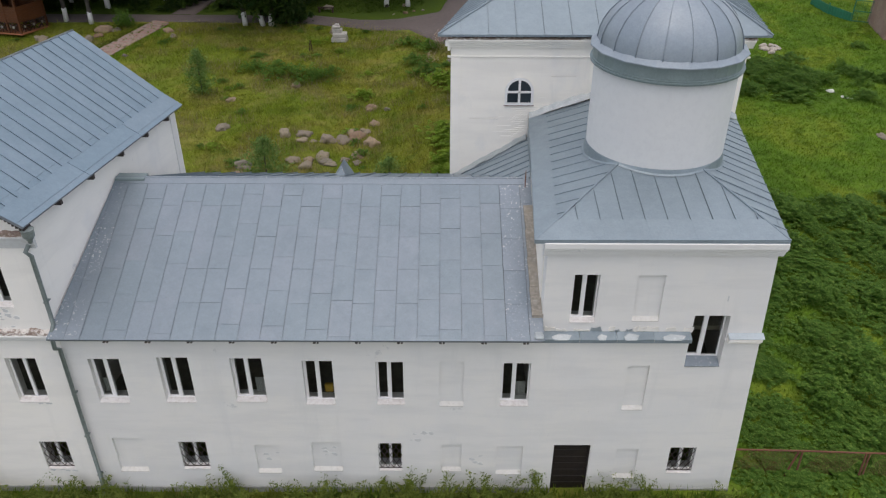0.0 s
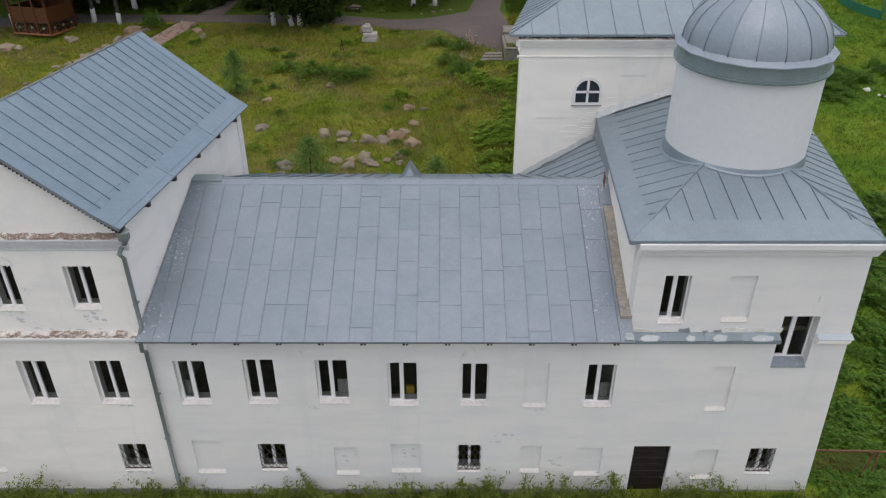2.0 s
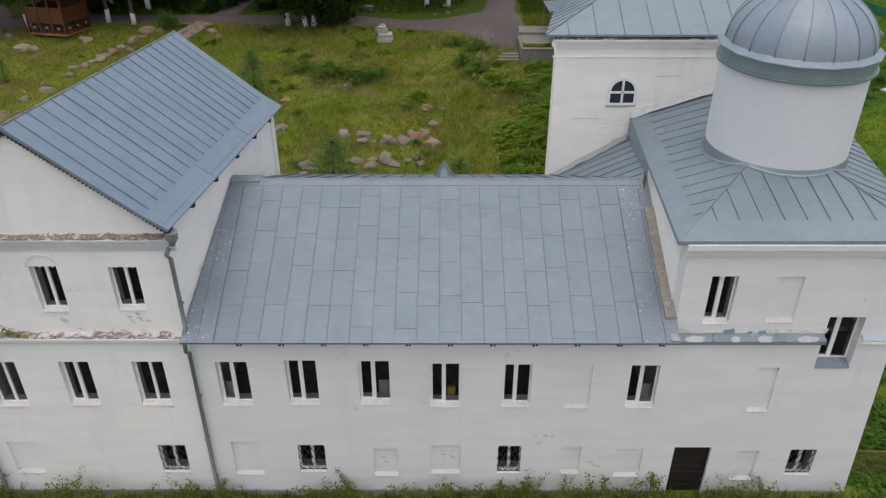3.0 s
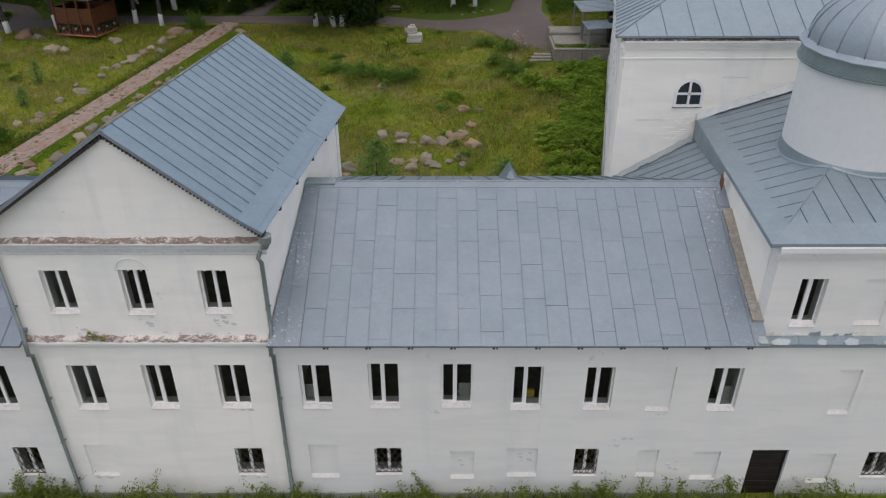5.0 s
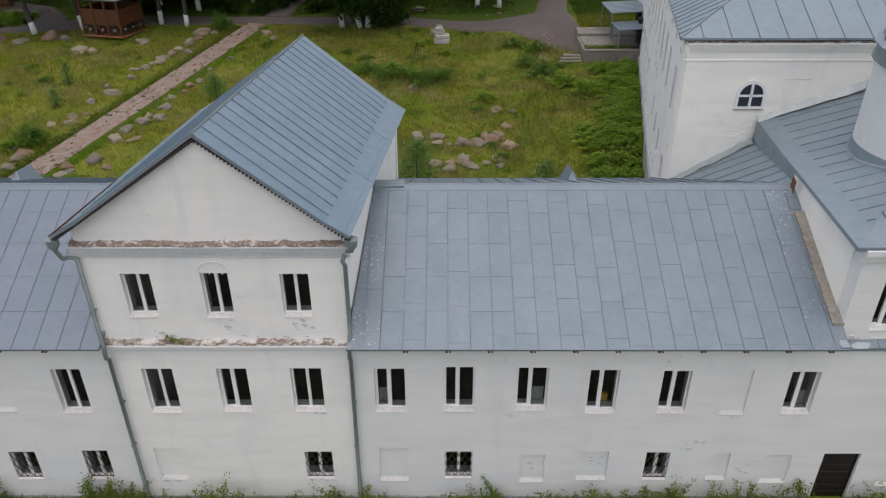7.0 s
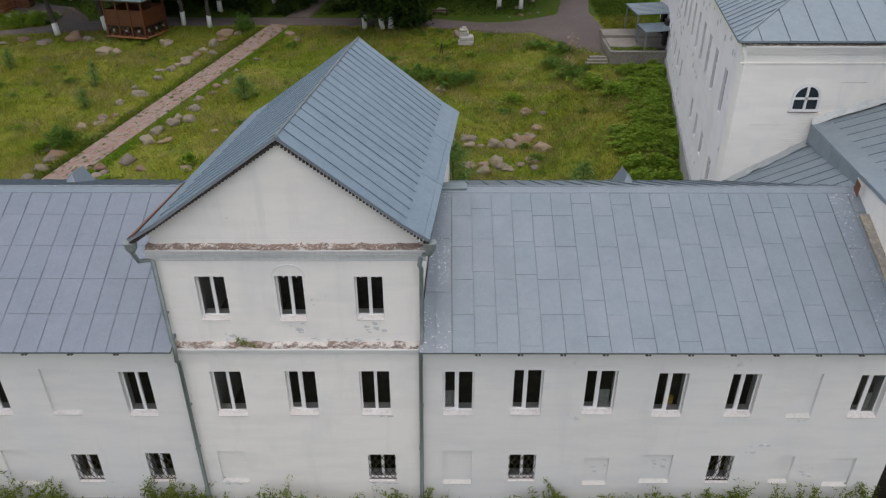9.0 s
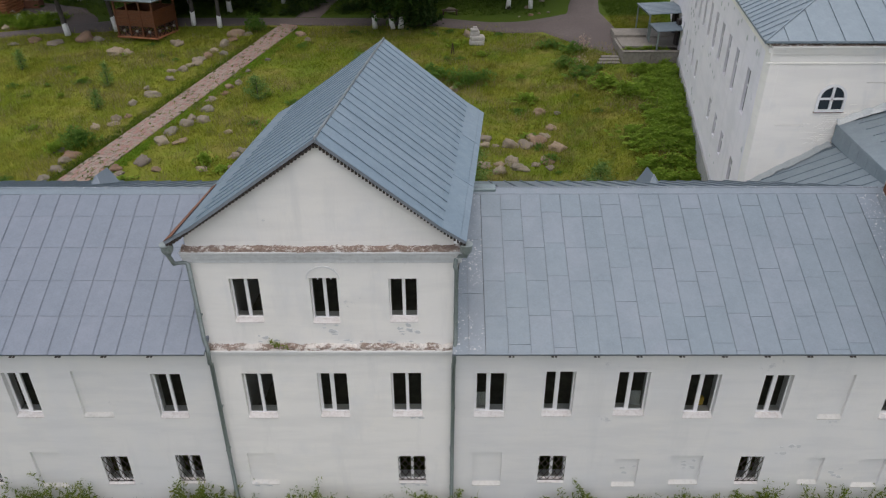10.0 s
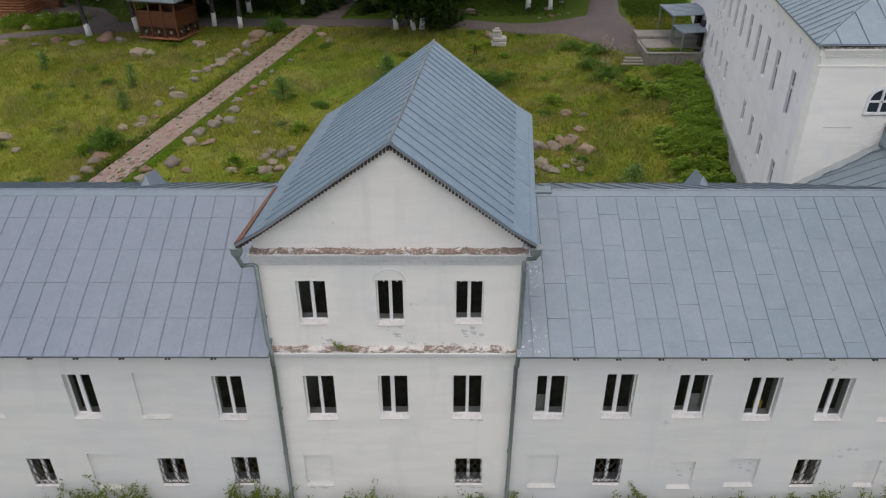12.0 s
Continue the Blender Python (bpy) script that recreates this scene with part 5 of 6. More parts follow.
def paver(i, j, wide=WIDE, long=LONG):
    c = P0 + pd * (i + 0.5) * long + pn * (j - 3.1) * wide
    z = land(c.x, c.y) + 0.12 + rnd.uniform(-0.006, 0.006)
    h = [c + pd * a * (long / 2 - 0.009) + pn * b * (wide / 2 - 0.009) for a, b in ((-1, -1), (1, -1), (1, 1), (-1, 1))]
    return [(p.x, p.y, z + 0.04 * 0.4 * pd.y * s) for p, s in zip(h, (-0.5, 0.5, 0.5, -0.5))]


pale = two_scale("grey_paving_block", (0.285, 0.215, 0.18), (0.325, 0.26, 0.22), (0.16, 0.13, 0.10), 0.7, 7, 0.9)
rest = {0: bmesh.new(), 1: bmesh.new()}
for i in range(int((P1 - P0).length / LONG)):
    for j in range(7):
        if rnd.random() < (0.10 if j in (0, 6) else 0.015):
            continue
        kind = int((i + 2 * j) % 4 != 0 and rnd.random() < 0.9)
        q = paver(i, j)
        if i < 37:
            bm = bmesh.new()
            slab(bm, q, Vector((0, 0, -0.07)))
            part("paving_block", bm, pale if kind else PAVER, path)
        else:
            slab(rest[kind], q, Vector((0, 0, -0.07)))
for k, bm in rest.items():
    tagged(part("paving_blocks", bm, pale if k else PAVER, path), kind="stuff")
verts = []
for i in range(39):
    for s in (-0.92, 0.87):
        c = P0 + pd * i * 0.8 + pn * s
        verts.append((c.x, c.y, land(c.x, c.y) + 0.085))
bed = mesh_ob("path_bed", verts, [(2 * i, 2 * i + 1, 2 * i + 3, 2 * i + 2) for i in range(38)], two_scale("sandy_bed", (0.15, 0.125, 0.09), (0.12, 0.11, 0.07), (0.07, 0.08, 0.03), 0.8, 6), path)


# ---- boulders ----
def boulder_mesh(seed):
    bm = bmesh.new()
    bmesh.ops.create_icosphere(bm, subdivisions=3, radius=1.0)
    for v in bm.verts:
        p = v.co.copy()
        v.co = p * (1 + 0.5 * noise.noise(p * 1.1 + Vector((seed * 7.7, 0, 0))) + 0.24 * noise.noise(p * 2.4 + Vector((0, seed * 3.3, 0))))
        if v.co.z < -0.35:
            v.co.z = -0.35
    me = bpy.data.meshes.new("boulder")
    bm.to_mesh(me)
    bm.free()
    me.materials.append(STONE)
    me.polygons.foreach_set("use_smooth", [True] * len(me.polygons))
    return me


ROCKS = [boulder_mesh(i) for i in range(8)]
rr = random.Random(77)


def boulder(x, y, r, group="boulders on the meadow", flat=0.7):
    ob = new("boulder", rr.choice(ROCKS))
    r *= 0.84
    ob.scale = (r * rr.uniform(0.8, 1.35), r * rr.uniform(0.75, 1.05), r * flat * rr.uniform(0.7, 1.15))
    ob.rotation_euler = (0, 0, rr.uniform(0, 6.28))
    ob.location = (x, y, land(x, y) + 0.03 - r * 0.05)
    return tagged(ob, "rounded weathered granite boulder lying in the grass", "boulder", group)


WEST_ROW = ((-21.8, 25.4, 0.36), (-20.9, 24.9, 0.56), (-20.9, 24.2, 0.42), (-21.0, 23.1, 0.45), (-21.3, 21.9, 0.48), (-20.0, 30.1, 0.5), (-19.4, 30.5, 0.3), (-19.9, 29.3, 0.38), (-20.9, 28.8, 0.4), (-18.9, 34.1, 0.55), (-19.7, 35.3, 0.3), (-18.6, 37.1, 0.45), (-18.9, 38.6, 0.4), (-18.1, 38.9, 0.6), (-17.5, 40.3, 0.65), (-17.0, 41.8, 0.6), (-16.9, 43.0, 0.45), (-16.4, 44.6, 0.55), (-16.0, 45.6, 0.42), (-15.9, 46.9, 0.75), (-15.0, 47.0, 0.4), (-19.8, 32.6, 0.45))
EAST_ROW = ((-14.4, 31.6, 0.75), (-14.6, 33.2, 0.42), (-15.2, 29.3, 0.6), (-14.3, 29.9, 0.55), (-15.1, 30.2, 0.4), (-15.9, 28.1, 0.6), (-16.0, 26.7, 0.55), (-14.9, 26.7, 0.42), (-16.4, 24.1, 0.62), (-15.2, 23.1, 0.3), (-17.6, 23.1, 0.45), (-17.5, 22.1, 0.5), (-17.2, 22.6, 0.4), (-13.9, 34.3, 0.35), (-13.9, 35.6, 0.35), (-13.4, 36.3, 0.35), (-13.2, 38.6, 0.3), (-12.2, 41.0, 0.3), (-10.6, 46.9, 0.45), (-9.8, 45.6, 0.35))
for x, y, r in WEST_ROW + EAST_ROW:
    boulder(x, y, r, "boulders along the path")
for x, y, r in ((3.8, 27.1, 0.62), (5.4, 26.2, 0.6), (6.3, 26.3, 0.55), (7.1, 26.6, 0.58), (7.6, 27.2, 0.45), (6.8, 27.2, 0.4), (8.2, 25.4, 0.62), (2.6, 27.1, 0.5), (3.8, 26.2, 0.35), (7.7, 31.0, 0.5), (8.1, 28.3, 0.45), (2.0, 35.0, 0.5), (-2.0, 32.4, 0.4), (-1.5, 28.0, 0.55),
                (3.7, 23.6, 0.42), (4.5, 22.9, 0.58), (5.6, 23.3, 0.42), (5.3, 24.0, 0.5), (5.9, 23.1, 0.38), (4.6, 23.7, 0.35), (6.7, 23.6, 0.34), (7.5, 23.8, 0.4), (7.5, 23.1, 0.36), (7.2, 24.3, 0.3), (4.5, 26.1, 0.22), (8.8, 30.3, 0.25), (0.9, 22.9, 0.55), (0.9, 21.9, 0.4)):
    boulder(x, y, r, "boulders in the meadow")
for x, y, r in ((-11.1, 24.8, 0.4), (-10.8, 25.5, 0.42), (-10.1, 25.1, 0.5), (-10.7, 23.1, 0.6), (-10.5, 24.2, 0.4), (-12.6, 23.1, 0.4), (-9.9, 23.4, 0.35), (-9.6, 25.8, 0.4), (-9.3, 24.4, 0.4), (-12.2, 28.1, 0.3), (-27.9, 27.5, 0.6), (-26.2, 25.6, 0.35), (-20.2, 44.6, 0.6), (-24.6, 42.8, 0.85), (-23.6, 42.5, 0.6), (-28.2, 45.9, 0.95), (-27.0, 45.7, 0.55), (-30.2, 44.9, 0.6), (-32.2, 45.5, 0.6), (-36.2, 44.9, 0.6), (-33.5, 44.6, 0.35),
                (-36.0, 48.6, 0.5), (9.0, 54.0, 0.35), (10.4, 55.4, 0.3), (11.6, 57.2, 0.3), (39.8, 27.1, 0.4), (3.38, 46.7, 0.6), (8.0, 51.6, 0.16), (9.06, 51.7, 0.24), (9.8, 51.9, 0.16), (10.6, 51.9, 0.18), (1.9, 53.5, 0.5), (-15.9, 42.3, 0.4), (-17.4, 41.0, 0.45), (-17.8, 39.8, 0.4)):
    boulder(x, y, r, "boulders in the grounds")


RUBBLE = two_scale("pale_broken_stone", (0.40, 0.35, 0.30), (0.48, 0.44, 0.39), (0.24, 0.20, 0.17), 2.0, 10)
WHITESTONE = two_scale("white_limestone", (0.68, 0.68, 0.66), (0.72, 0.72, 0.70), (0.5, 0.5, 0.47), 2.0, 10)


def lump(x, y, r, mat, label, group):
    ob = boulder(x, y, r, group, 0.8)
    ob.data = ob.data.copy()
    ob.data.materials[0] = mat
    return tagged(ob, label, "stone")


rg = random.Random(64)
for i in range(16):
    lump(38.5 + rg.gauss(0, 0.5), 43.0 + rg.gauss(0, 0.45), rg.uniform(0.18, 0.36), RUBBLE, "pale broken stone in a heap of rubble", "rubble heap")
for x, y, r in ((39.62, 34.29, 0.36), (40.05, 33.3, 0.17), (40.3, 33.2, 0.13), (40.55, 33.05, 0.12)):
    lump(x, y, r, WHITESTONE, "white limestone lump lying on the lawn", "white stones")


# ---- grass and plants ----
def blades(name, spots, mat, label, seed, height=(0.25, 0.6), count=5, spread=0.16, width=0.035, fine=False):
    """Tufts of bent blades, as one mesh."""
    rg = np.random.default_rng(seed)
    s = np.asarray(spots)
    n = len(s) * count
    base = np.repeat(s, count, 0)
    ang = rg.uniform(0, 2 * np.pi, n)
    off = rg.uniform(0, spread, n)
    h = rg.uniform(height[0], height[1], n) * np.repeat(rg.uniform(0.7, 1.25, len(s)), count)
    d = np.stack([np.cos(ang), np.sin(ang)], 1)
    side = np.stack([-d[:, 1], d[:, 0]], 1) * (width * rg.uniform(0.6, 1.3, n))[:, None]
    root = base[:, :2] + d * off[:, None]
    tip = root + d * (h * rg.uniform(0.2, 0.75, n))[:, None]
    mid = root + d * (h * 0.16)[:, None]
    z = base[:, 2]
    v = np.zeros((n, 5, 3))
    v[:, 0, :2], v[:, 0, 2] = root - side, z
    v[:, 1, :2], v[:, 1, 2] = root + side, z
    v[:, 2, :2], v[:, 2, 2] = mid + side * 0.8, z + h * 0.6
    v[:, 3, :2], v[:, 3, 2] = mid - side * 0.8, z + h * 0.6
    v[:, 4, :2], v[:, 4, 2] = tip, z + h
    if fine:
        v = v[:, [0, 1, 4]]
        me = bpy.data.meshes.new(name)
        me.from_pydata(v.reshape(-1, 3).tolist(), [], (np.arange(n)[:, None] * 3 + np.array([[0, 1, 2]])).tolist())
        me.materials.append(mat)
        return tagged(new(name, me), label, "grass", kind="stuff")
    k = np.arange(n)[:, None] * 5
    quads = np.concatenate([k + np.array([[0, 1, 2, 3]])])
    tris = k + np.array([[3, 2, 4]])
    me = bpy.data.meshes.new(name)
    me.from_pydata(v.reshape(-1, 3).tolist(), [], quads.tolist() + tris.tolist())
    me.materials.append(mat)
    return tagged(new(name, me), label, "grass", kind="stuff")


def on_road(x, y):
    p = Vector((x, y)) - P0
    if -0.92 < p.dot(pn) < 0.88 and 0 < p.dot(pd) < 30:
        return True
    return (y > 48.9 - max(0, (x - 6)) * 0.85 and y < 52.3 + max(0, x - 10) * 3 and -30 < x < 15.5 and not (x > 10 and y < 40)) or (-48 < x < -27 and 45.9 + (x + 36.6) * 0.225 < y < 47.3 + (x + 37) * 0.36)


def scatter(n, x0, x1, y0, y1, seed, keep=lambda x, y: True):
    rg = random.Random(seed)
    out = []
    while len(out) < n:
        x, y = rg.uniform(x0, x1), rg.uniform(y0, y1)
        if keep(x, y) and not on_road(x, y):
            out.append((x, y, land(x, y) - 0.03 + 0.08 * noise.noise(Vector((x * 0.35, y * 0.35, 0)))))
    return out


def west_of_church(x, y):
    return x < 12.6 + 0.2 * (y - 9.2) and y > 10


def east_of_church(x, y):
    return x > 23.4 + 0.2 * (y - 9.2) if y > 9 else (x > 21.9 if y > 0 else True)


def tall_spot(x, y):
    """Where the meadow grows high: drifts of long seeding grass."""
    v = noise.noise(Vector((x * 0.16, y * 0.22, 7.0))) + 0.6 * noise.noise(Vector((x * 0.5, y * 0.5, 1.0)))
    return v + 0.7 * (((x * 917.3 + y * 313.7) % 1.0) - 0.5) > 0.0


blades("meadow_grass", scatter(72000, -38, 20, 13, 49, 1, west_of_church), GRASS, "short dry meadow grass, green and straw-coloured", 1, (0.05, 0.16), 5, 0.28, 0.020, True)
blades("long_grass", scatter(26000, -38, 19, 13, 49, 11, lambda x, y: west_of_church(x, y) and tall_spot(x, y)), LONG_GRASS, "long seeding meadow grass in drifts", 11, (0.15, 0.42), 5, 0.3, 0.013, True)
STRAW = island("seeding_straw", [(0.0, (0.20, 0.175, 0.075)), (0.6, (0.30, 0.26, 0.13)), (1.0, (0.38, 0.33, 0.19))], 0.9, (0.26, 0.24, 0.10), (0.17, 0.19, 0.05), 0.6)


def straw_spot(x, y):
    return west_of_church(x, y) and noise.noise(Vector((x * 0.21, y * 0.3, 3.0))) + 0.5 * noise.noise(Vector((x * 0.7, y * 0.7, 5.0))) > 0.12


blades("seeding_grass", scatter(11000, -38, 15, 15, 49, 17, straw_spot), STRAW, "pale straw-coloured seeding grass in drifts", 17, (0.25, 0.55), 3, 0.3, 0.012, True)
blades("lawn_grass", scatter(80000, 22, 52, -2.5, 58, 2, east_of_church), LAWN, "lush green uncut grass", 2, (0.05, 0.17), 5, 0.28, 0.022, True)
blades("lawn_grass", scatter(16000, -38, 22, 51.5, 66, 3, west_of_church), LAWN, "short green grass under the trees", 3, (0.08, 0.2), 5, 0.25, 0.03, True)
blades("lawn_grass", scatter(7000, 14.5, 22, 44.6, 60, 13, lambda x, y: west_of_church(x, y) and x > 15.1), LAWN, "lush green grass beside the drive", 13, (0.08, 0.22), 5, 0.2, 0.02, True)
blades("verge_grass", scatter(9000, -16, 26, -2.9, -0.42, 4), VERGE, "uncut grass along the foot of the wall", 4, (0.12, 0.42), 5, 0.14, 0.018)


def leaf_cards(centres, sizes, seed, squash=0.8, up=1.1):
    """Verts and faces of small pointed leaves at the centres."""
    rg = np.random.default_rng(seed)
    n = len(centres)
    c = np.asarray(centres)
    nrm = rg.normal(size=(n, 3))
    nrm[:, 2] = np.abs(nrm[:, 2]) + up
    nrm /= np.linalg.norm(nrm, axis=1)[:, None]
    t = np.cross(nrm, rg.normal(size=(n, 3)))
    t /= np.linalg.norm(t, axis=1)[:, None]
    b = np.cross(nrm, t)
    s = np.asarray(sizes)[:, None]
    v = np.stack([c - t * s, c + b * s * 0.45 * squash, c + t * s, c - b * s * 0.45 * squash], 1)
    f = np.arange(n)[:, None] * 4 + np.array([[0, 1, 2, 3]])
    return v.reshape(-1, 3).tolist(), f.tolist()


def leaf_mesh(name, centres, sizes, seed, mat, **kw):
    v, f = leaf_cards(centres, sizes, seed, **kw)
    me = bpy.data.meshes.new(name)
    me.from_pydata(v, [], f)
    me.materials.append(mat)
    return me


def bush_mesh(seed, mat, n=1250, leaf=0.068, up=3.2):
    """Leaves on the shoots of a low clump: each shoot rises from the ground and bears its leaves towards the tip."""
    rg = np.random.default_rng(seed)
    shoots = 46
    root = rg.normal(size=(shoots, 2)) * 0.42
    tall = (0.35 + 0.65 * np.exp(-np.sum(root ** 2, 1) / 0.5)) * rg.uniform(0.55, 1.1, shoots)
    lean = rg.normal(size=(shoots, 2)) * 0.16
    k = rg.integers(0, shoots, n)
    q = 1 - np.abs(rg.normal(size=n)) * 0.33
    q = np.clip(q, 0.05, 1.05)
    xy = root[k] + lean[k] * (q ** 2)[:, None] + rg.normal(size=(n, 2)) * (0.035 + 0.07 * (1.1 - q))[:, None]
    c = np.concatenate([xy, np.maximum(tall[k] * q, 0.02)[:, None]], 1)
    return leaf_mesh("bush", c.tolist(), rg.uniform(0.5, 1.4, n) * leaf, seed, mat, up=up, squash=1.1)


BUSHES = [bush_mesh(i, LEAF, 1000, 0.09, 2.2) for i in range(4)] + [bush_mesh(i + 4, BEDLEAF, 1300, 0.064) for i in range(4)] + [bush_mesh(i + 8, DARKLEAF, 1400, 0.1, 1.6) for i in range(3)] + [bush_mesh(12, FLOWER, 700, 0.05)]


BLOSSOM = bush_mesh(13, island("white_petals", [(0.0, (0.6, 0.6, 0.55)), (1.0, (0.78, 0.78, 0.74))], 0.8, (0.6, 0.6, 0.5), (0.5, 0.55, 0.4), 0.2), 60, 0.09)


def bush(x, y, r, h, label, kind=None, group="bushes", name="bush"):
    ob = new(name, BUSHES[rr.choice({None: (0, 1, 2, 3), "bed": (4, 5, 6, 7), "dark": (8, 9, 10), "dry": (11,)}[kind])])
    ob.scale, ob.rotation_euler = (r, r, h), (0, 0, rr.uniform(0, 6.28))
    ob.location = (x, y, land(x, y))
    return tagged(ob, label, "bush", group)


def spruce(x, y, h, r, seed):
    rg = np.random.default_rng(seed)
    z0 = land(x, y)
    t = thing("spruce", "young feathery grey-green pine in the long grass", "tree", "young pines", at=(x, y, z0))
    bm = bmesh.new()
    tube(bm, [(0, 0, -0.1), (0, 0, h * 0.5), (0, 0, h * 0.97)], [0.05, 0.035, 0.01], 6)
    part("trunk", bm, BARK, t)
    c, s = [], []
    levels = int(6 + h * 2.5)
    for k in range(levels):
        q = (k + rg.uniform(0, 0.7)) / levels
        reach = 1.35 * r * (1 - q) ** 0.55 * (0.6 + 0.4 * min(1, q * 4))
        for j in range(13 if h > 2.5 else 8):
            a = rg.uniform(0, 6.283)
            out = reach * rg.uniform(0.55, 1.1)
            for w in rg.uniform(0.05, 1.0, 18 if h > 2.5 or r > 0.75 else 9) ** 0.5:
                d = 0.04 + 0.09 * w
                c.append((math.cos(a) * out * w + rg.normal() * d, math.sin(a) * out * w + rg.normal() * d, h * (0.05 + 0.93 * q) + 0.28 * out * w * w + rg.normal() * d))
                s.append(rg.uniform(0.05, 0.13))
    ob = new("crown", leaf_mesh("crown", c, s, seed, NEEDLE, up=0.6, squash=0.6))
    ob.parent = t
    return t


for i, (x, y, h, r) in enumerate(((-4.2, 33.4, 3.2, 1.0), (2.75, 20.7, 2.8, 1.35), (-30.2, 39.0, 1.5, 0.5), (-22.6, 35.8, 1.7, 0.5), (-21.8, 31.8, 1.3, 0.45), (-11.4, 33.3, 1.7, 0.85), (9.6, 19.4, 1.7, 0.9), (-3.4, 20.2, 1.6, 0.8))):
    spruce(x, y, h, r, 50 + i)
for x, y, r, h in ((-20.9, 26.0, 1.15, 1.3), (-14.6, 47.6, 1.0, 1.6)):
    for dx, dy in ((0, 0), (0.3, 0.2), (-0.25, 0.25)):
        bush(x + dx, y + dy, r * 0.85, h, "rounded dark green shrub in the grass", "bed", "shrubs in the court")
for x, y, r, h in ((-21.9, 25.2, 0.8, 0.7), (-9.5, 28.5, 0.8, 0.6), (-12.6, 23.8, 0.8, 0.7), (0.5, 36.8, 1.7, 1.0), (2.4, 36.4, 1.5, 0.9), (-1.5, 38.0, 1.2, 0.7), (7.0, 33.0, 0.9, 0.5), (12.4, 33.5, 1.5, 0.9), (13.4, 31.2, 1.3, 0.8), (11.2, 36.5, 1.3, 0.8), (10.4, 38.6, 1.1, 0.8), (11.4, 41.4, 1.3, 0.7), (9.6, 43.0, 1.2, 0.6)):
    bush(x, y, r, h * 1.2, "low green weedy bush in the meadow", "bed" if y > 34 else None, "bushes in the meadow")
for x, y, r in ((3.6, 36.2, 1.0), (4.4, 37.0, 0.8)):
    bush(x, y, r, 0.9, "darker green weedy bush in the meadow", "bed", "bushes in the meadow")
bush(12.0, 41.4, 0.8, 1.5, "dry pale flowering shrub beside the drive", "dry", "dry flowers")
bush(11.5, 38.6, 0.6, 0.9, "dry reddish flowering clump in the weeds", "dry", "dry flowers")
rg = random.Random(115)
for i in range(170):                                   # small dark weeds all over the court
    x, y = rg.uniform(-36, 13), rg.uniform(16, 48)
    if on_road(x, y) or noise.noise(Vector((x * 0.17, y * 0.17, 11.0))) < -0.05:
        continue
    bush(x, y, rg.uniform(0.3, 0.75), rg.uniform(0.15, 0.4), "small clump of green weeds in the meadow", rg.choice((None, "bed", "bed")), "weeds in the court", "weed_clump")
rg = random.Random(15)
for i in range(90):                                    # low weeds against the church wall
    y = rg.uniform(15, 37.4)
    x = 12.4 + 0.2 * (y - 9.2) - abs(rg.gauss(0, 1.45))
    bush(x, y, rg.uniform(0.6, 1.2), rg.uniform(0.35, 0.8), "dense green nettles along the church wall", None, "nettles by the church", "nettle_clump")
for i in range(150):                                   # the dark weed beds of the east lawn
    k = rg.random()
    x, y = (rg.gauss(36.6, 1.9), rg.gauss(36.9, 1.8)) if k < 0.35 else (rg.uniform(26.5, 37), rg.uniform(2, 19)) if k < 0.9 else (rg.gauss(42, 2), rg.gauss(38, 1.5))
    if x < 23.8 + 0.2 * max(0, y - 9):
        continue
    bush(x, y, rg.uniform(0.7, 1.5), rg.uniform(0.4, 0.95), "patch of dark green weeds on the lawn", "bed", "weeds on the east lawn", "lawn_weed")


for i in range(230):                                   # leafy growth close to the corner block
    x, y = rg.uniform(22.3, 35), rg.uniform(-2.2, 19)
    if x < 22.6 + 0.14 * max(0, y):
        continue
    bush(x, y, rg.uniform(0.6, 1.1), rg.uniform(0.18, 0.42), "low leafy green weeds beside the corner block", "bed", "weeds beside the corner block", "leafy_weed")


def weed(x, y, h, seed, z0=None):
    """A tall leafy weed: several stems with pairs of leaves."""
    rg = np.random.default_rng(seed)
    z0 = land(x, y) if z0 is None else z0
    w = thing("weed", "tall leafy green weed at the foot of the wall", "plant", "weeds along the wall", at=(x, y, z0))
    bm = bmesh.new()
    c, s = [], []
    for k in range(int(rg.integers(3, 7))):
        lean = rg.normal(size=2) * 0.42 + (0, -0.05)
        hh = h * rg.uniform(0.55, 1.0)
        root = rg.normal(size=2) * 0.14
        pts = [(root[0] + lean[0] * q * q * hh, root[1] + lean[1] * q * q * hh, hh * q) for q in (0, 0.35, 0.7, 1.0)]
        tube(bm, pts, [0.010, 0.008, 0.006, 0.003], 4)
        for j in range(int(hh * 66)):
            q = rg.uniform(0.12, 1.0)
            c.append((root[0] + lean[0] * q * q * hh + rg.normal() * 0.07, root[1] + lean[1] * q * q * hh + rg.normal() * 0.07, hh * q))
            s.append(rg.uniform(0.045, 0.12) * (1.25 - 0.6 * q))
    tagged(part("stalk", bm, WEEDLEAF, w), kind="stuff")
    ob = new("foliage", leaf_mesh("foliage", c, s, seed, WEEDLEAF, up=0.5, squash=0.6))
    ob.parent = w


def in_path(n, seed):
    rg = random.Random(seed)
    out = []
    for i in range(n):
        c = P0 + pd * rg.uniform(0, 30.5) + pn * rg.uniform(-0.9, 0.85)
        out.append((c.x, c.y, land(c.x, c.y) + 0.09))
    return out


blades("path_weeds", in_path(300, 6), VERGE, "small weeds in the joints of the path", 6, (0.03, 0.08), 11, 0.16, 0.04)


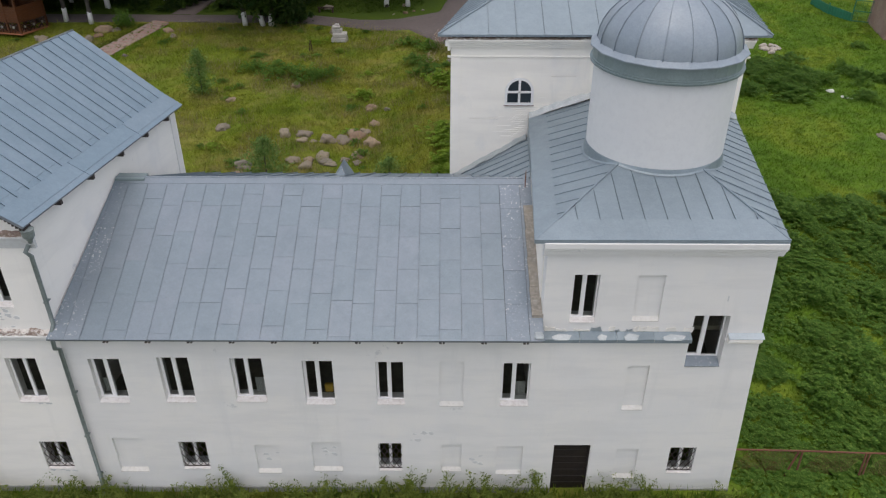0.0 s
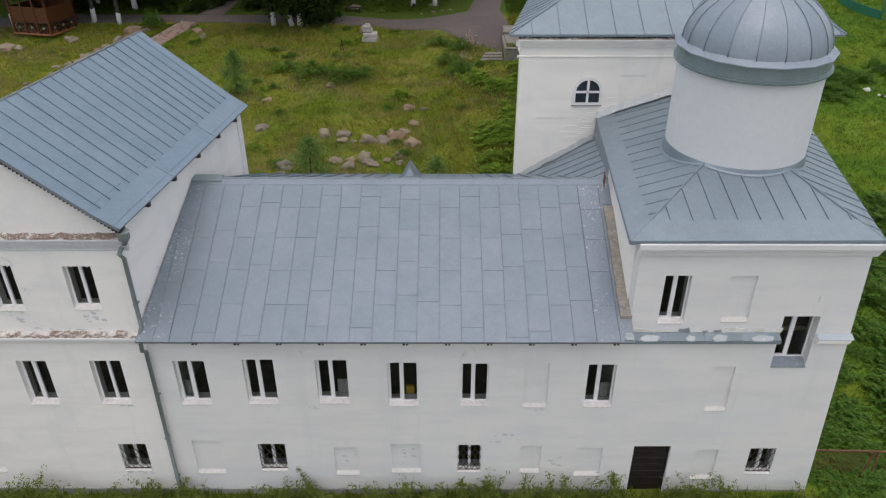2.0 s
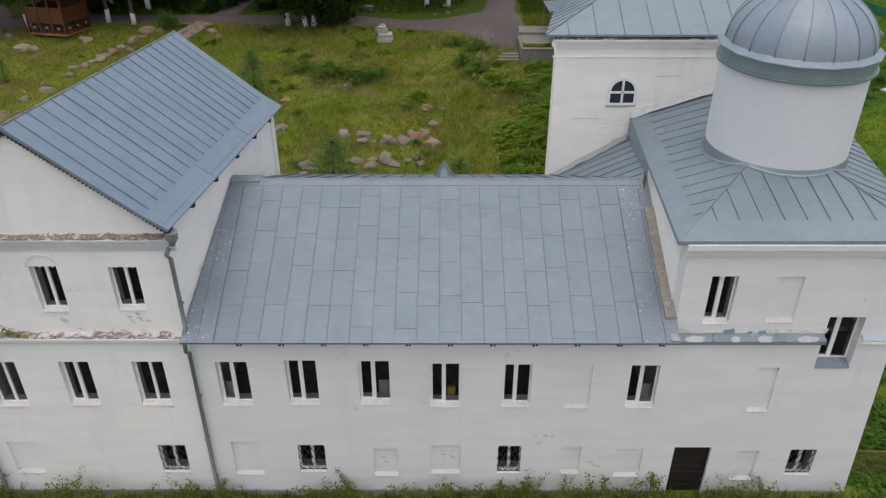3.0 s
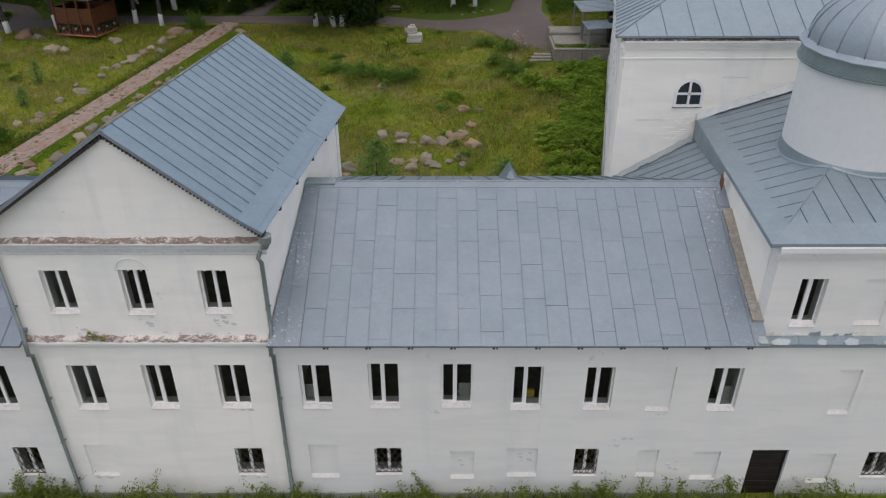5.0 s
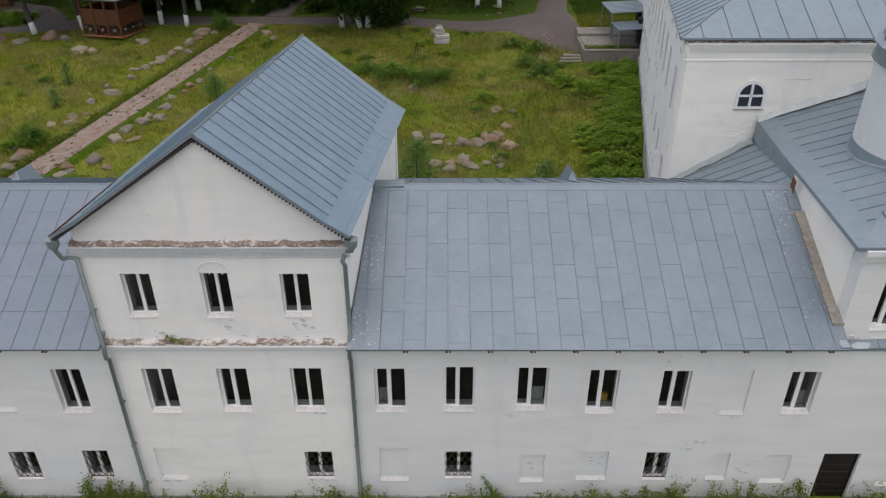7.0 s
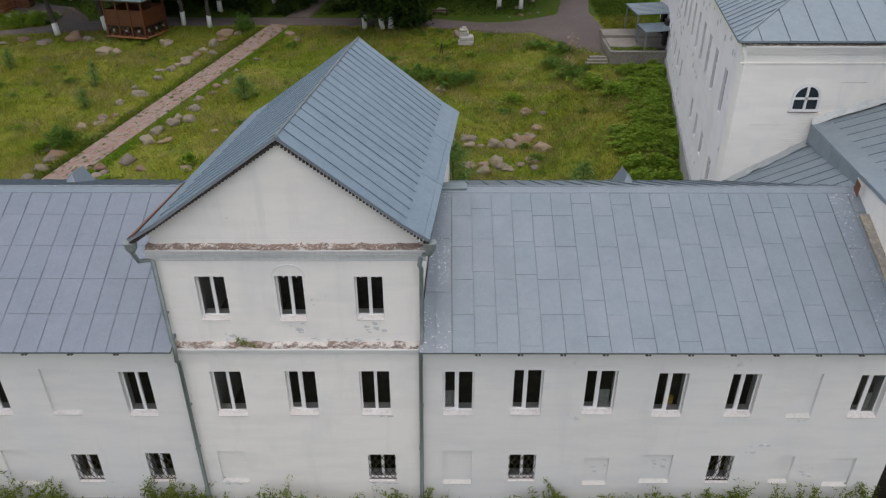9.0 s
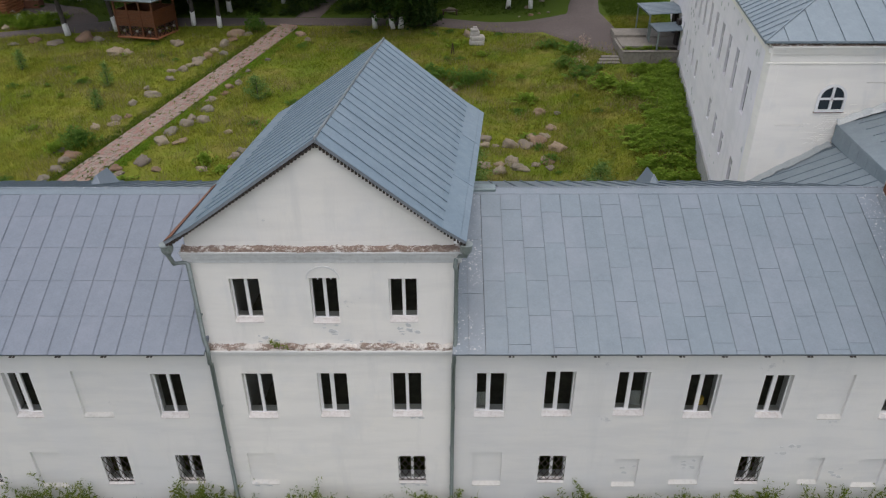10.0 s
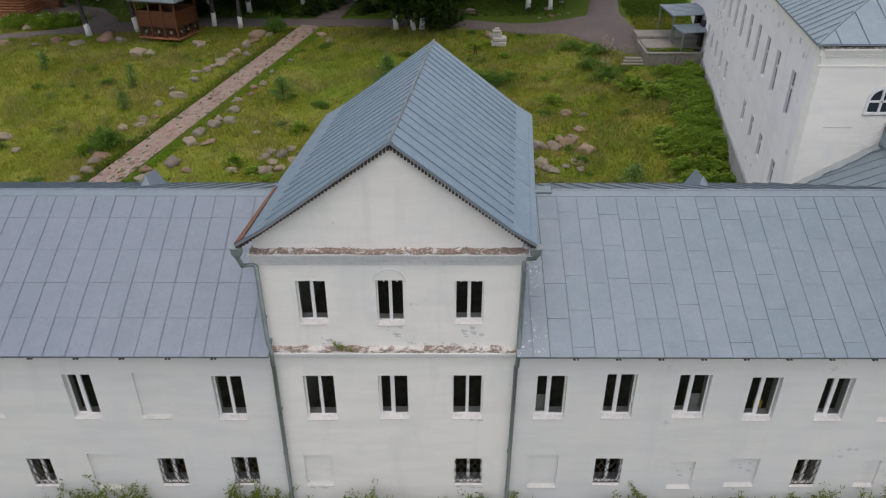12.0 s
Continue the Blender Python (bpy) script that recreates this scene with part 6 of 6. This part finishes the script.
def path_edge(n, seed, side):
    rg = random.Random(seed)
    out = []
    for i in range(n):
        c = P0 + pd * rg.uniform(0, 30) + pn * (-0.98 - abs(rg.gauss(0, 0.32)) if side < 0 else 0.94 + abs(rg.gauss(0, 0.32)))
        out.append((c.x, c.y, land(c.x, c.y)))
    return out


blades("path_edge_grass", path_edge(4200, 7, 1), PATHGREEN, "bright green grass along the right edge of the path", 7, (0.04, 0.13), 5, 0.2, 0.03)
blades("path_verge_grass", path_edge(3000, 8, -1), VERGE, "dull green grass along the edge of the path", 8, (0.05, 0.15), 5, 0.2, 0.03)
rg = random.Random(21)
for i in range(54):
    bush(rg.uniform(-38.5, -31.4), rg.uniform(48.7, 51.6), rg.uniform(0.4, 0.85), rg.uniform(0.45, 0.95), "lush light-green leafy plants in the flower bed", None, "flower bed plants", "bed_plant")
for i in range(14):
    x, y = rg.uniform(-38, -31.6), rg.uniform(48.9, 51.4)
    f = new("white_flowers", BLOSSOM)
    f.scale, f.location = (0.35, 0.35, 0.3), (x, y, land(x, y) + 0.55)
    tagged(f, "small white blossoms above the flower bed", "flowers", "flower bed plants")
rg = random.Random(31)
for i in range(190):
    x = rg.uniform(-15, 21.6)
    if 15.95 < x < 16.9:
        continue
    dense = max(0.0, min(1.0, 0.42 + 0.9 * noise.noise(Vector((x * 0.55, 3.3, 0)))))
    if rg.random() > 0.24 + dense:
        continue
    weed(x, rg.uniform(-1.75, -0.62), rg.uniform(0.3, 0.7) + 1.1 * dense, 300 + i)


for i, (x, y, h) in enumerate(((17.05, -0.95, 1.25), (17.3, -0.75, 1.0), (17.95, -0.7, 1.45), (16.95, -1.2, 0.9), (18.9, -0.8, 1.1), (12.6, -0.8, 1.3), (13.1, -0.9, 1.1), (11.3, -0.8, 1.3), (9.6, -0.8, 1.2), (4.9, -0.8, 1.3), (5.5, -0.9, 1.1))):
    weed(x, y, h, 800 + i)
weed(-3.22, -0.40, 0.24, 990, 6.90)


def tree(x, y, h, seed, slant=0.0, droop=0):
    rg = np.random.default_rng(seed)
    t = thing("tree", "old tree with a limewashed trunk foot beside the drive", "tree", "limewashed trees", at=(x, y, land(x, y)))
    bend = rg.normal(size=2) * 0.9
    r = rg.uniform(0.13, 0.21)
    line = [Vector((bend[0] * k * k, bend[1] * k * k, h * k * 0.75)) for k in (0, 0.06, 0.12, 0.3, 0.6, 1.0)]
    for p in line:
        p += Vector((slant * p.z, 0, 0))
    line[0].z = -0.3
    bm = bmesh.new()
    tube(bm, line, [r * 1.3, r * 1.12, r * 1.02, r * 0.88, r * 0.6, r * 0.2], 10)
    part("trunk", bm, BARK, t, smooth=True)
    bm = bmesh.new()
    k = 1.0 / (h * 0.75)
    top = rg.uniform(0.85, 1.2)
    tube(bm, [(bend[0] * (k * q) ** 2 + slant * q, bend[1] * (k * q) ** 2, q) for q in (0.0, 0.5 * top, top)], [r * 1.32, r * 1.18, r * 1.12], 10)
    for v in bm.verts:
        if v.co.z > 0.8 * top:
            v.co.z += rg.normal() * 0.06
    part("limewash", bm, LIME, t, "white limewash on the trunk's foot", True)
    c, s = [], []
    bm = bmesh.new()
    for i in range(17 + droop):
        q = rg.uniform(0.40, 0.98) if i < 17 else rg.uniform(0.29, 0.38)
        a = rg.uniform(0, 6.283)
        root = Vector((bend[0] * q * q + slant * h * q * 0.75, bend[1] * q * q, h * q * 0.75))
        out = rg.uniform(1.8, 4.2) * (1.25 - q * 0.6)
        tip = root + Vector((math.cos(a) * out, math.sin(a) * out, rg.uniform(-0.2, 1.4))) if i < 17 else root + Vector((math.cos(a) * 1.1, math.sin(a) * 1.1, -0.5))
        tube(bm, [root, (root + tip) / 2 + Vector((0, 0, 0.2)), tip], [r * 0.35, r * 0.2, 0.03], 6)
        for j in range(380):
            w = rg.uniform(0.35, 1.1)
            p = root + (tip - root) * w
            c.append((p.x + rg.normal() * 0.8, p.y + rg.normal() * 0.8, p.z + rg.normal() * 0.5 - 0.1))
            s.append(rg.uniform(0.2, 0.42))
    part("limbs", bm, BARK, t)
    ob = new("crown", leaf_mesh("crown", c, s, seed, DARKLEAF))
    ob.parent = t
    return t


TREES = [(-30.0, 46.9), (-26.3, 48.0), (-20.2, 49.5), (-17.8, 48.9), (-4.5, 48.6), (-3.0, 48.5), (-2.3, 48.6), (7.2, 54.2), (9.2, 53.7), (-13.6, 56.0), (-8.8, 57.0), (-22.0, 55.0), (-18.0, 53.4), (-4.0, 57.0), (0.6, 56.5), (4.5, 60.0), (-33.0, 57.0), (-27.0, 58.0), (13.2, 62.0), (-11.0, 63.0), (-16.0, 61.0), (-2.0, 63.0), (8.0, 64.0), (-22.5, 63.0)]
# further trees, unseen past the view's upper edge, added to shade the ground
TREES += [(6.0, 61.5), (11.0, 60.5), (3.0, 60.0), (9.0, 66.0), (1.0, 66.0), (-6.5, 61.0), (-14.0, 59.0), (5.0, 68.0), (-19.5, 58.5), (-25.0, 61.5)]
TREES += [(-38 + (i * 4.7) % 50, 58 + (i * 7.3) % 13) for i in range(16) if (i * 4.7) % 50 > 12]
FIRST = []
for i, (x, y) in enumerate(TREES):
    if i < 6:
        FIRST.append(tree(x, y, 11.5 + (i * 37 % 5), 700 + i, (-0.10, -0.13, 0.03, 0.0, -0.05, -0.16)[i], 5 if i > 3 else 0))
    else:
        copy_thing(FIRST[i % 6], pose(x, y, land(x, y), 0, 0, 170 if i == 6 else i * 67))
rg = random.Random(44)
for i in range(75):
    x, y = rg.uniform(-34, 10), rg.uniform(52.8, 62)
    if (0.5 < x and y < 57) or (x < -28 and y < 56):
        continue
    bush(x, y, rg.uniform(0.8, 1.6), rg.uniform(0.7, 1.5), "dark shrub under the trees", "dark", "shrubs under the trees", "shrub")
for x, y in ((-1.0, 49.2), (-0.2, 48.9), (-0.7, 48.3)):
    bush(x, y, 1.6, 2.8, "dense dark shrub beside the tree", "dark", "shrubs under the trees", "shrub")


# ---- gazebo, wooden house, porches, monument, fences ----
def gazebo(x, y, turn):
    g = thing("gazebo", "raised brown wooden gazebo with a lattice base and metal roof", "gazebo", at=(x, y, land(x, y) + 0.12))
    g.rotation_euler = (0, 0, radians(turn))
    w, d = 1.75, 1.53
    bm = bmesh.new()
    add_box(bm, -w - 0.15, w + 0.15, -d - 0.15, d + 0.15, 0, 0.12, None, 0.02)
    part("base_frame", bm, LOGWOOD, g, "pale reddish sill beam under the gazebo")
    for sx in (-w, -w / 3, w / 3, w):
        for sy in (-d, d):
            bm = bmesh.new()
            add_box(bm, sx - 0.07, sx + 0.07, sy - 0.07, sy + 0.07, 0.12, 3.15)
            part("post", bm, WOOD, g)
    for (ax, ay), (bx, by) in (((-w, -d), (w, -d)), ((w, -d), (w, d)), ((-w, d), (w, d)), ((-w, -d), (-w, d))):
        a, b = Vector((ax, ay, 0)), Vector((bx, by, 0))
        for k in range(3):
            p, q = a + (b - a) * k / 3, a + (b - a) * (k + 1) / 3
            bm = bmesh.new()
            add_bar(bm, p + UP * 0.15, q + UP * 1.0, 0.06, 0.05)
            add_bar(bm, p + UP * 1.0, q + UP * 0.15, 0.06, 0.05)
            add_bar(bm, p + UP * 0.57, q + UP * 0.57, 0.05, 0.05)
            add_bar(bm, (p + q) / 2 + UP * 0.15, (p + q) / 2 + UP * 1.0, 0.05, 0.05)
            lattice = part("lattice", bm, DARKWOOD, g, "crossed dark wooden lattice")
            bm = bmesh.new()
            c = (p + q) / 2 + UP * 0.575
            out = Vector((c.x / w, c.y / d, 0))
            out = Vector((math.copysign(1, c.x), 0, 0)) if abs(out.x) > abs(out.y) else Vector((0, math.copysign(1, c.y), 0))
            tube(bm, [c, c + out * 0.06], [0.13, 0.11], 8)
            part("rosette", bm, CONCRETE, lattice, "pale round rosette at the crossing")
        for k in range(9):
            bm = bmesh.new()
            z = 1.02 + k * 0.135
            add_bar(bm, a + UP * z + UP * 0.065, b + UP * z + UP * 0.065, 0.05, 0.128)
            part("plank", bm, WOOD, g)
        bm = bmesh.new()
        add_bar(bm, a + UP * 2.95, b + UP * 2.95, 0.1, 0.22)
        part("head_rail", bm, WOOD, g)
    bm = bmesh.new()
    add_box(bm, -w, w, -d, d, 0.95, 1.02)
    part("floor", bm, WOOD, g)
    tip = [(-0.6, 0, 4.2), (0.6, 0, 4.2)]
    e = [(-w - 0.45, -d - 0.45, 3.05), (w + 0.45, -d - 0.45, 3.05), (w + 0.45, d + 0.45, 3.05), (-w - 0.45, d + 0.45, 3.05)]
    for q, u in (([e[0], e[1], tip[1], tip[0]], (1, 0, 0)), ([e[2], e[3], tip[0], tip[1]], (1, 0, 0)), ([e[1], e[2], tip[1]], (0, 1, 0)), ([e[3], e[0], tip[0]], (0, 1, 0))):
        roof_slope("roof", q, u, g, ROOF, strip=0.6, length=9, rib=0.03)


gazebo(-23.2, 46.9, -14)

house = thing("log_house", "reddish-brown timber house at the edge of the grounds", "building", at=(-41.0, 54.2, 2.0))
for i in range(16):
    bm = bmesh.new()
    tube(bm, [(-4, -3, 0.2 + i * 0.24), (4, -3, 0.2 + i * 0.24)], [0.13, 0.13], 8)
    part("log", bm, LOGWOOD, house, smooth=True)
    bm = bmesh.new()
    tube(bm, [(4, -3, 0.2 + i * 0.24), (4, 5, 0.2 + i * 0.24)], [0.13, 0.13], 8)
    part("log", bm, LOGWOOD, house, smooth=True)
bm = bmesh.new()
add_box(bm, -4.1, 4.1, -3.1, 5.1, -0.4, 0.12)
part("foundation", bm, CONCRETE, house)
bm = bmesh.new()
add_box(bm, -3.95, 3.9, -2.9, 4.95, 0.1, 4.0)
part("inner_wall", bm, WOOD, house)
roof_slope("roof", [(-4.6, -3.7, 4.0), (4.6, -3.7, 4.0), (4.6, 1, 6.6), (-4.6, 1, 6.6)], (1, 0, 0), house, ROOF, length=9)
roof_slope("roof", [(-4.6, 5.7, 4.0), (4.6, 5.7, 4.0), (4.6, 1, 6.6), (-4.6, 1, 6.6)], (1, 0, 0), house, ROOF, length=9)
steps_box = thing("entrance_step", "low reddish brick step with white edge beside the timber house", "step", at=(-36.2, 54.6, land(-36.2, 54.6)))
bm = bmesh.new()
add_box(bm, -0.7, 0.7, -0.5, 0.5, 0, 0.75, None, 0.02)
part("step_block", bm, RUST, steps_box)


def porch(x, y, z_deck, z_roof, w, d):
    p = thing("porch", "small grey metal canopy on posts over a concrete landing", "porch", "porches of the church", at=(x, y, 0))
    bm = bmesh.new()
    slab(bm, [(-w / 2, -d / 2, z_roof - 0.12), (w / 2, -d / 2, z_roof), (w / 2, d / 2, z_roof), (-w / 2, d / 2, z_roof - 0.12)], Vector((0, 0, -0.06)))
    canopy = part("canopy", bm, ROOF, p, "flat grey corrugated canopy")
    for i in range(9):
        bm = bmesh.new()
        yy = -d / 2 + (i + 0.5) * d / 9
        add_bar(bm, (-w / 2, yy, z_roof - 0.11), (w / 2, yy, z_roof + 0.012), 0.05, 0.03)
        part("corrugation", bm, ROOF, canopy)
    for sy in (-d / 2 + 0.1, d / 2 - 0.1):
        bm = bmesh.new()
        add_box(bm, -w / 2 + 0.08, -w / 2 + 0.18, sy - 0.05, sy + 0.05, z_deck, z_roof - 0.18)
        part("post", bm, PIPE, p)
    bm = bmesh.new()
    add_bar(bm, (-w / 2 + 0.13, -d / 2 + 0.1, z_roof - 0.26), (-w / 2 + 0.13, d / 2 - 0.1, z_roof - 0.26), 0.08, 0.12)
    part("beam", bm, PIPE, p)
    bm = bmesh.new()
    add_box(bm, w / 2 - 0.32, w / 2 + 0.1, 0.0, 0.7, z_deck + 0.03, z_deck + 1.9)
    part("doorway", bm, DOORM, p, "dark doorway under the canopy")
    return p


porch(17.85, 39.7, 3.1, 4.62, 2.2, 2.6)
porch(18.1, 43.0, 3.1, 5.15, 2.9, 4.0)
landing = thing("concrete_landing", "weathered concrete landing with a retaining wall below the porches", "landing")
for name, x0, x1, y0, y1, z0, z1 in (("retaining_wall", 14.5, 16.5, 38.31, 38.6, 1.3, 3.04), ("retaining_wall", 16.52, 18.8, 38.32, 38.6, 1.3, 3.05), ("coping", 14.45, 18.8, 38.26, 38.65, 3.055, 3.12), ("side_wall", 14.5, 14.7, 38.61, 42.3, 1.3, 2.95), ("deck", 14.71, 19.4, 40.0, 42.3, 1.3, 3.0), ("deck", 14.71, 19.9, 42.32, 44.6, 1.3, 3.06), ("kerb", 14.55, 17.0, 42.3, 42.52, 2.9, 3.2)):
    bm = bmesh.new()
    add_box(bm, x0, x1, y0, y1, z0, z1, None, 0.025)
    part(name, bm, CONCRETE, landing)
bm = bmesh.new()
add_box(bm, 14.71, 18.7, 38.61, 39.98, 1.3, 2.9)
part("soil", bm, two_scale("dark_soil", (0.06, 0.05, 0.035), (0.09, 0.075, 0.05), (0.04, 0.035, 0.025)), landing)
for i in range(7):
    ob = bush(15.0 + i * 0.45, 39.2 + 0.3 * math.sin(i * 5), 0.45, 0.35, "low green weeds on the landing", None, "weeds on the landing")
    ob.location.z = 2.9
for i in range(3):
    s = thing("stone_step", "worn concrete garden step beside the drive", "step", "steps to the drive")
    bm = bmesh.new()
    add_box(bm, 12.7 + i * 0.2, 14.4, 38.4 + i * 0.4, 38.77 + i * 0.4, 1.7, 2.25 + i * 0.10, None, 0.03)
    part("tread", bm, CONCRETE, s)

MS = 0.85
mon = thing("monument", "small pale stone monument on a stepped base in the grass", "monument", at=(4.05, 44.7, land(4.05, 44.7) + 0.05))
pale_stone = two_scale("pale_limestone", (0.40, 0.385, 0.36), (0.46, 0.44, 0.41), (0.24, 0.23, 0.21), 1.5, 9)
for name, a, z0, z1 in (("base", 0.72, -0.1, 0.36), ("course", 0.68, 0.37, 0.74), ("shaft", 0.44, 0.75, 1.15), ("shaft", 0.38, 1.16, 1.42), ("cap", 0.22, 1.43, 1.58)):
    bm = bmesh.new()
    sh = 0.05 * math.sin(z0 * 9) - (0.26 if z0 > 0.7 else 0)
    add_box(bm, (sh - a) * MS, (sh + a) * MS, -a * 0.8 * MS, a * 0.8 * MS, z0 * MS, z1 * MS, pose(0, 0, 0, 0, 0, 9 * math.sin(z0 * 7)), 0.05)
    part(name, bm, pale_stone, mon)
bench = thing("bench", "low dark wooden bench on the far side of the drive", "bench", at=(1.9, 52.4, land(1.9, 52.4)))
for y in (-0.14, 0.0, 0.14):
    bm = bmesh.new()
    add_box(bm, -0.75, 0.75, y - 0.055, y + 0.055, 0.40, 0.45, None, 0.01)
    part("slat", bm, DARKWOOD, bench)
for x in (-0.6, 0.6):
    bm = bmesh.new()
    add_box(bm, x - 0.06, x + 0.06, -0.2, 0.2, -0.05, 0.398, None, 0.01)
    part("leg", bm, DARKWOOD, bench)
for dx, lean_x in ((-0.12, 0.12), (0.14, -0.14)):
    stake = thing("stake", "dark leaning wooden stake in the long grass", "stake", "stakes in the meadow", at=(2.03 + dx, 42.1, land(2.03, 42.1)))
    bm = bmesh.new()
    tube(bm, [(0, 0, -0.1), (lean_x * 0.6, 0.02, 0.55), (lean_x, 0.0, 0.95)], [0.045, 0.04, 0.025], 6)
    part("pole", bm, DARKWOOD, stake)
bush(3.0, 44.5, 0.35, 0.4, "small rusty-red plant beside the monument")

fence = thing("fence", "rusty steel mesh fence on leaning posts", "fence")
FX = [(22.0, 0.78, 1.18), (24.3, 0.72, 1.18), (26.5, 0.66, 1.15), (28.7, 0.6, 1.15), (30.9, 0.55, 1.12), (33.1, 0.5, 1.12)]
for i, (x, y, h) in enumerate(FX):
    bm = bmesh.new()
    for dx in (-0.05, 0.06):
        add_bar(bm, (x + dx - (0.3 if dx < 0 and i % 2 else 0), y - 0.05, -0.1), (x + dx, y, h), 0.05, 0.05)
    part("post", bm, RUST, fence)
for (xa, ya, ha), (xb, yb, hb) in zip(FX, FX[1:]):
    bm = bmesh.new()
    add_bar(bm, (xa, ya, ha), (xb, yb, hb), 0.045, 0.045)
    part("rail", bm, RUST, fence)
    bm = bmesh.new()
    n = 26
    for k in range(-8, n):
        for s in (1, -1):
            t0, t1 = (k / n, (k + 8) / n) if s > 0 else ((k + 8) / n, k / n)
            a = Vector((xa + (xb - xa) * t0, ya + (yb - ya) * t0, 0.1))
            c = Vector((xa + (xb - xa) * t1, ya + (yb - ya) * t1, ha))
            if min(a.x, c.x) >= xa and max(a.x, c.x) <= xb:
                add_bar(bm, a, c, 0.006, 0.006)
    part("mesh_panel", bm, RUST, fence, "sagging rusty wire mesh")

gfence = thing("fence", "low bright-green boarded fence at the lawn's end", "fence")
FG = [Vector((46.6, 55.4)), Vector((47.0, 52.6)), Vector((48.0, 50.3))]
for a, b in zip(FG, FG[1:]):
    n = int((b - a).length / 0.3)
    for i in range(n):
        p, q = a + (b - a) * i / n, a + (b - a) * (i + 0.93) / n
        z = land(p.x, p.y)
        bm = bmesh.new()
        add_bar(bm, (p.x, p.y, z + 0.33), (q.x, q.y, z + 0.33), 0.03, 0.8)
        part("board", bm, GREENP, gfence)
    bm = bmesh.new()
    add_bar(bm, (a.x, a.y, land(a.x, a.y) - 0.1), (a.x, a.y, land(a.x, a.y) + 0.95), 0.09, 0.09)
    part("post", bm, GREENP, gfence)
gate = thing("gate", "tall green steel gate frame with thin bars beside the shed", "gate")
ga, gb = Vector((48.05, 50.25, 1.95)), Vector((49.4, 49.6, 1.95))
for k in (0, 1):
    bm = bmesh.new()
    p = ga + (gb - ga) * k
    add_bar(bm, p, p + UP * 2.0, 0.08, 0.08)
    part("post", bm, GREENP, gate)
for z in (0.15, 1.0, 1.9):
    bm = bmesh.new()
    add_bar(bm, ga + UP * z, gb + UP * z, 0.05, 0.06)
    part("rail", bm, GREENP, gate)
for k in range(1, 10):
    bm = bmesh.new()
    p = ga + (gb - ga) * k / 10
    add_bar(bm, p + UP * 0.15, p + UP * 1.9, 0.018, 0.018)
    part("bar", bm, GREENP, gate)
shed = thing("brick_shed", "old reddish plastered brick shed at the edge of the lawn", "building", at=(51.9, 47.2, 1.9))
bm = bmesh.new()
add_box(bm, -3, 3, -2.3, 2.3, -0.5, 3.2, pose(0, 0, 0, 0, 0, -10))
part("wall", bm, two_scale("old_pink_brick", (0.27, 0.17, 0.14), (0.33, 0.24, 0.2), (0.18, 0.13, 0.11), 0.8, 7), shed)
roof_slope("roof", [(-3.4, -2.9, 3.2), (3.4, -2.9, 3.2), (3.4, 2.9, 3.8), (-3.4, 2.9, 3.8)], (1, 0, 0), shed, ROOF, length=9)
for x, y, r in ((43.0, 37.2, 0.9), (44.2, 36.6, 0.8), (45.6, 43.4, 0.9)):
    bush(x, y, r, 0.6, "patch of dark green weeds on the lawn", "bed", "weeds on the east lawn", "lawn_weed")

# ---- the lie of the site: the plan above is drawn on the falling ground line, and is set level here ----
SITE = Matrix(((1.01575, 0, 0, 0), (0, 0.972, 0, 0), (0, 0.052, 1, 0), (0, 0, 0, 1)))
for ob in [o for o in scene.objects if o.parent is None and o.type in ("MESH", "EMPTY")]:
    if ob.location.length > 1e-6:
        ob.location = SITE @ ob.location
    else:
        for o in (ob, *ob.children_recursive):
            if o.type == "MESH":
                o.data.transform(SITE)
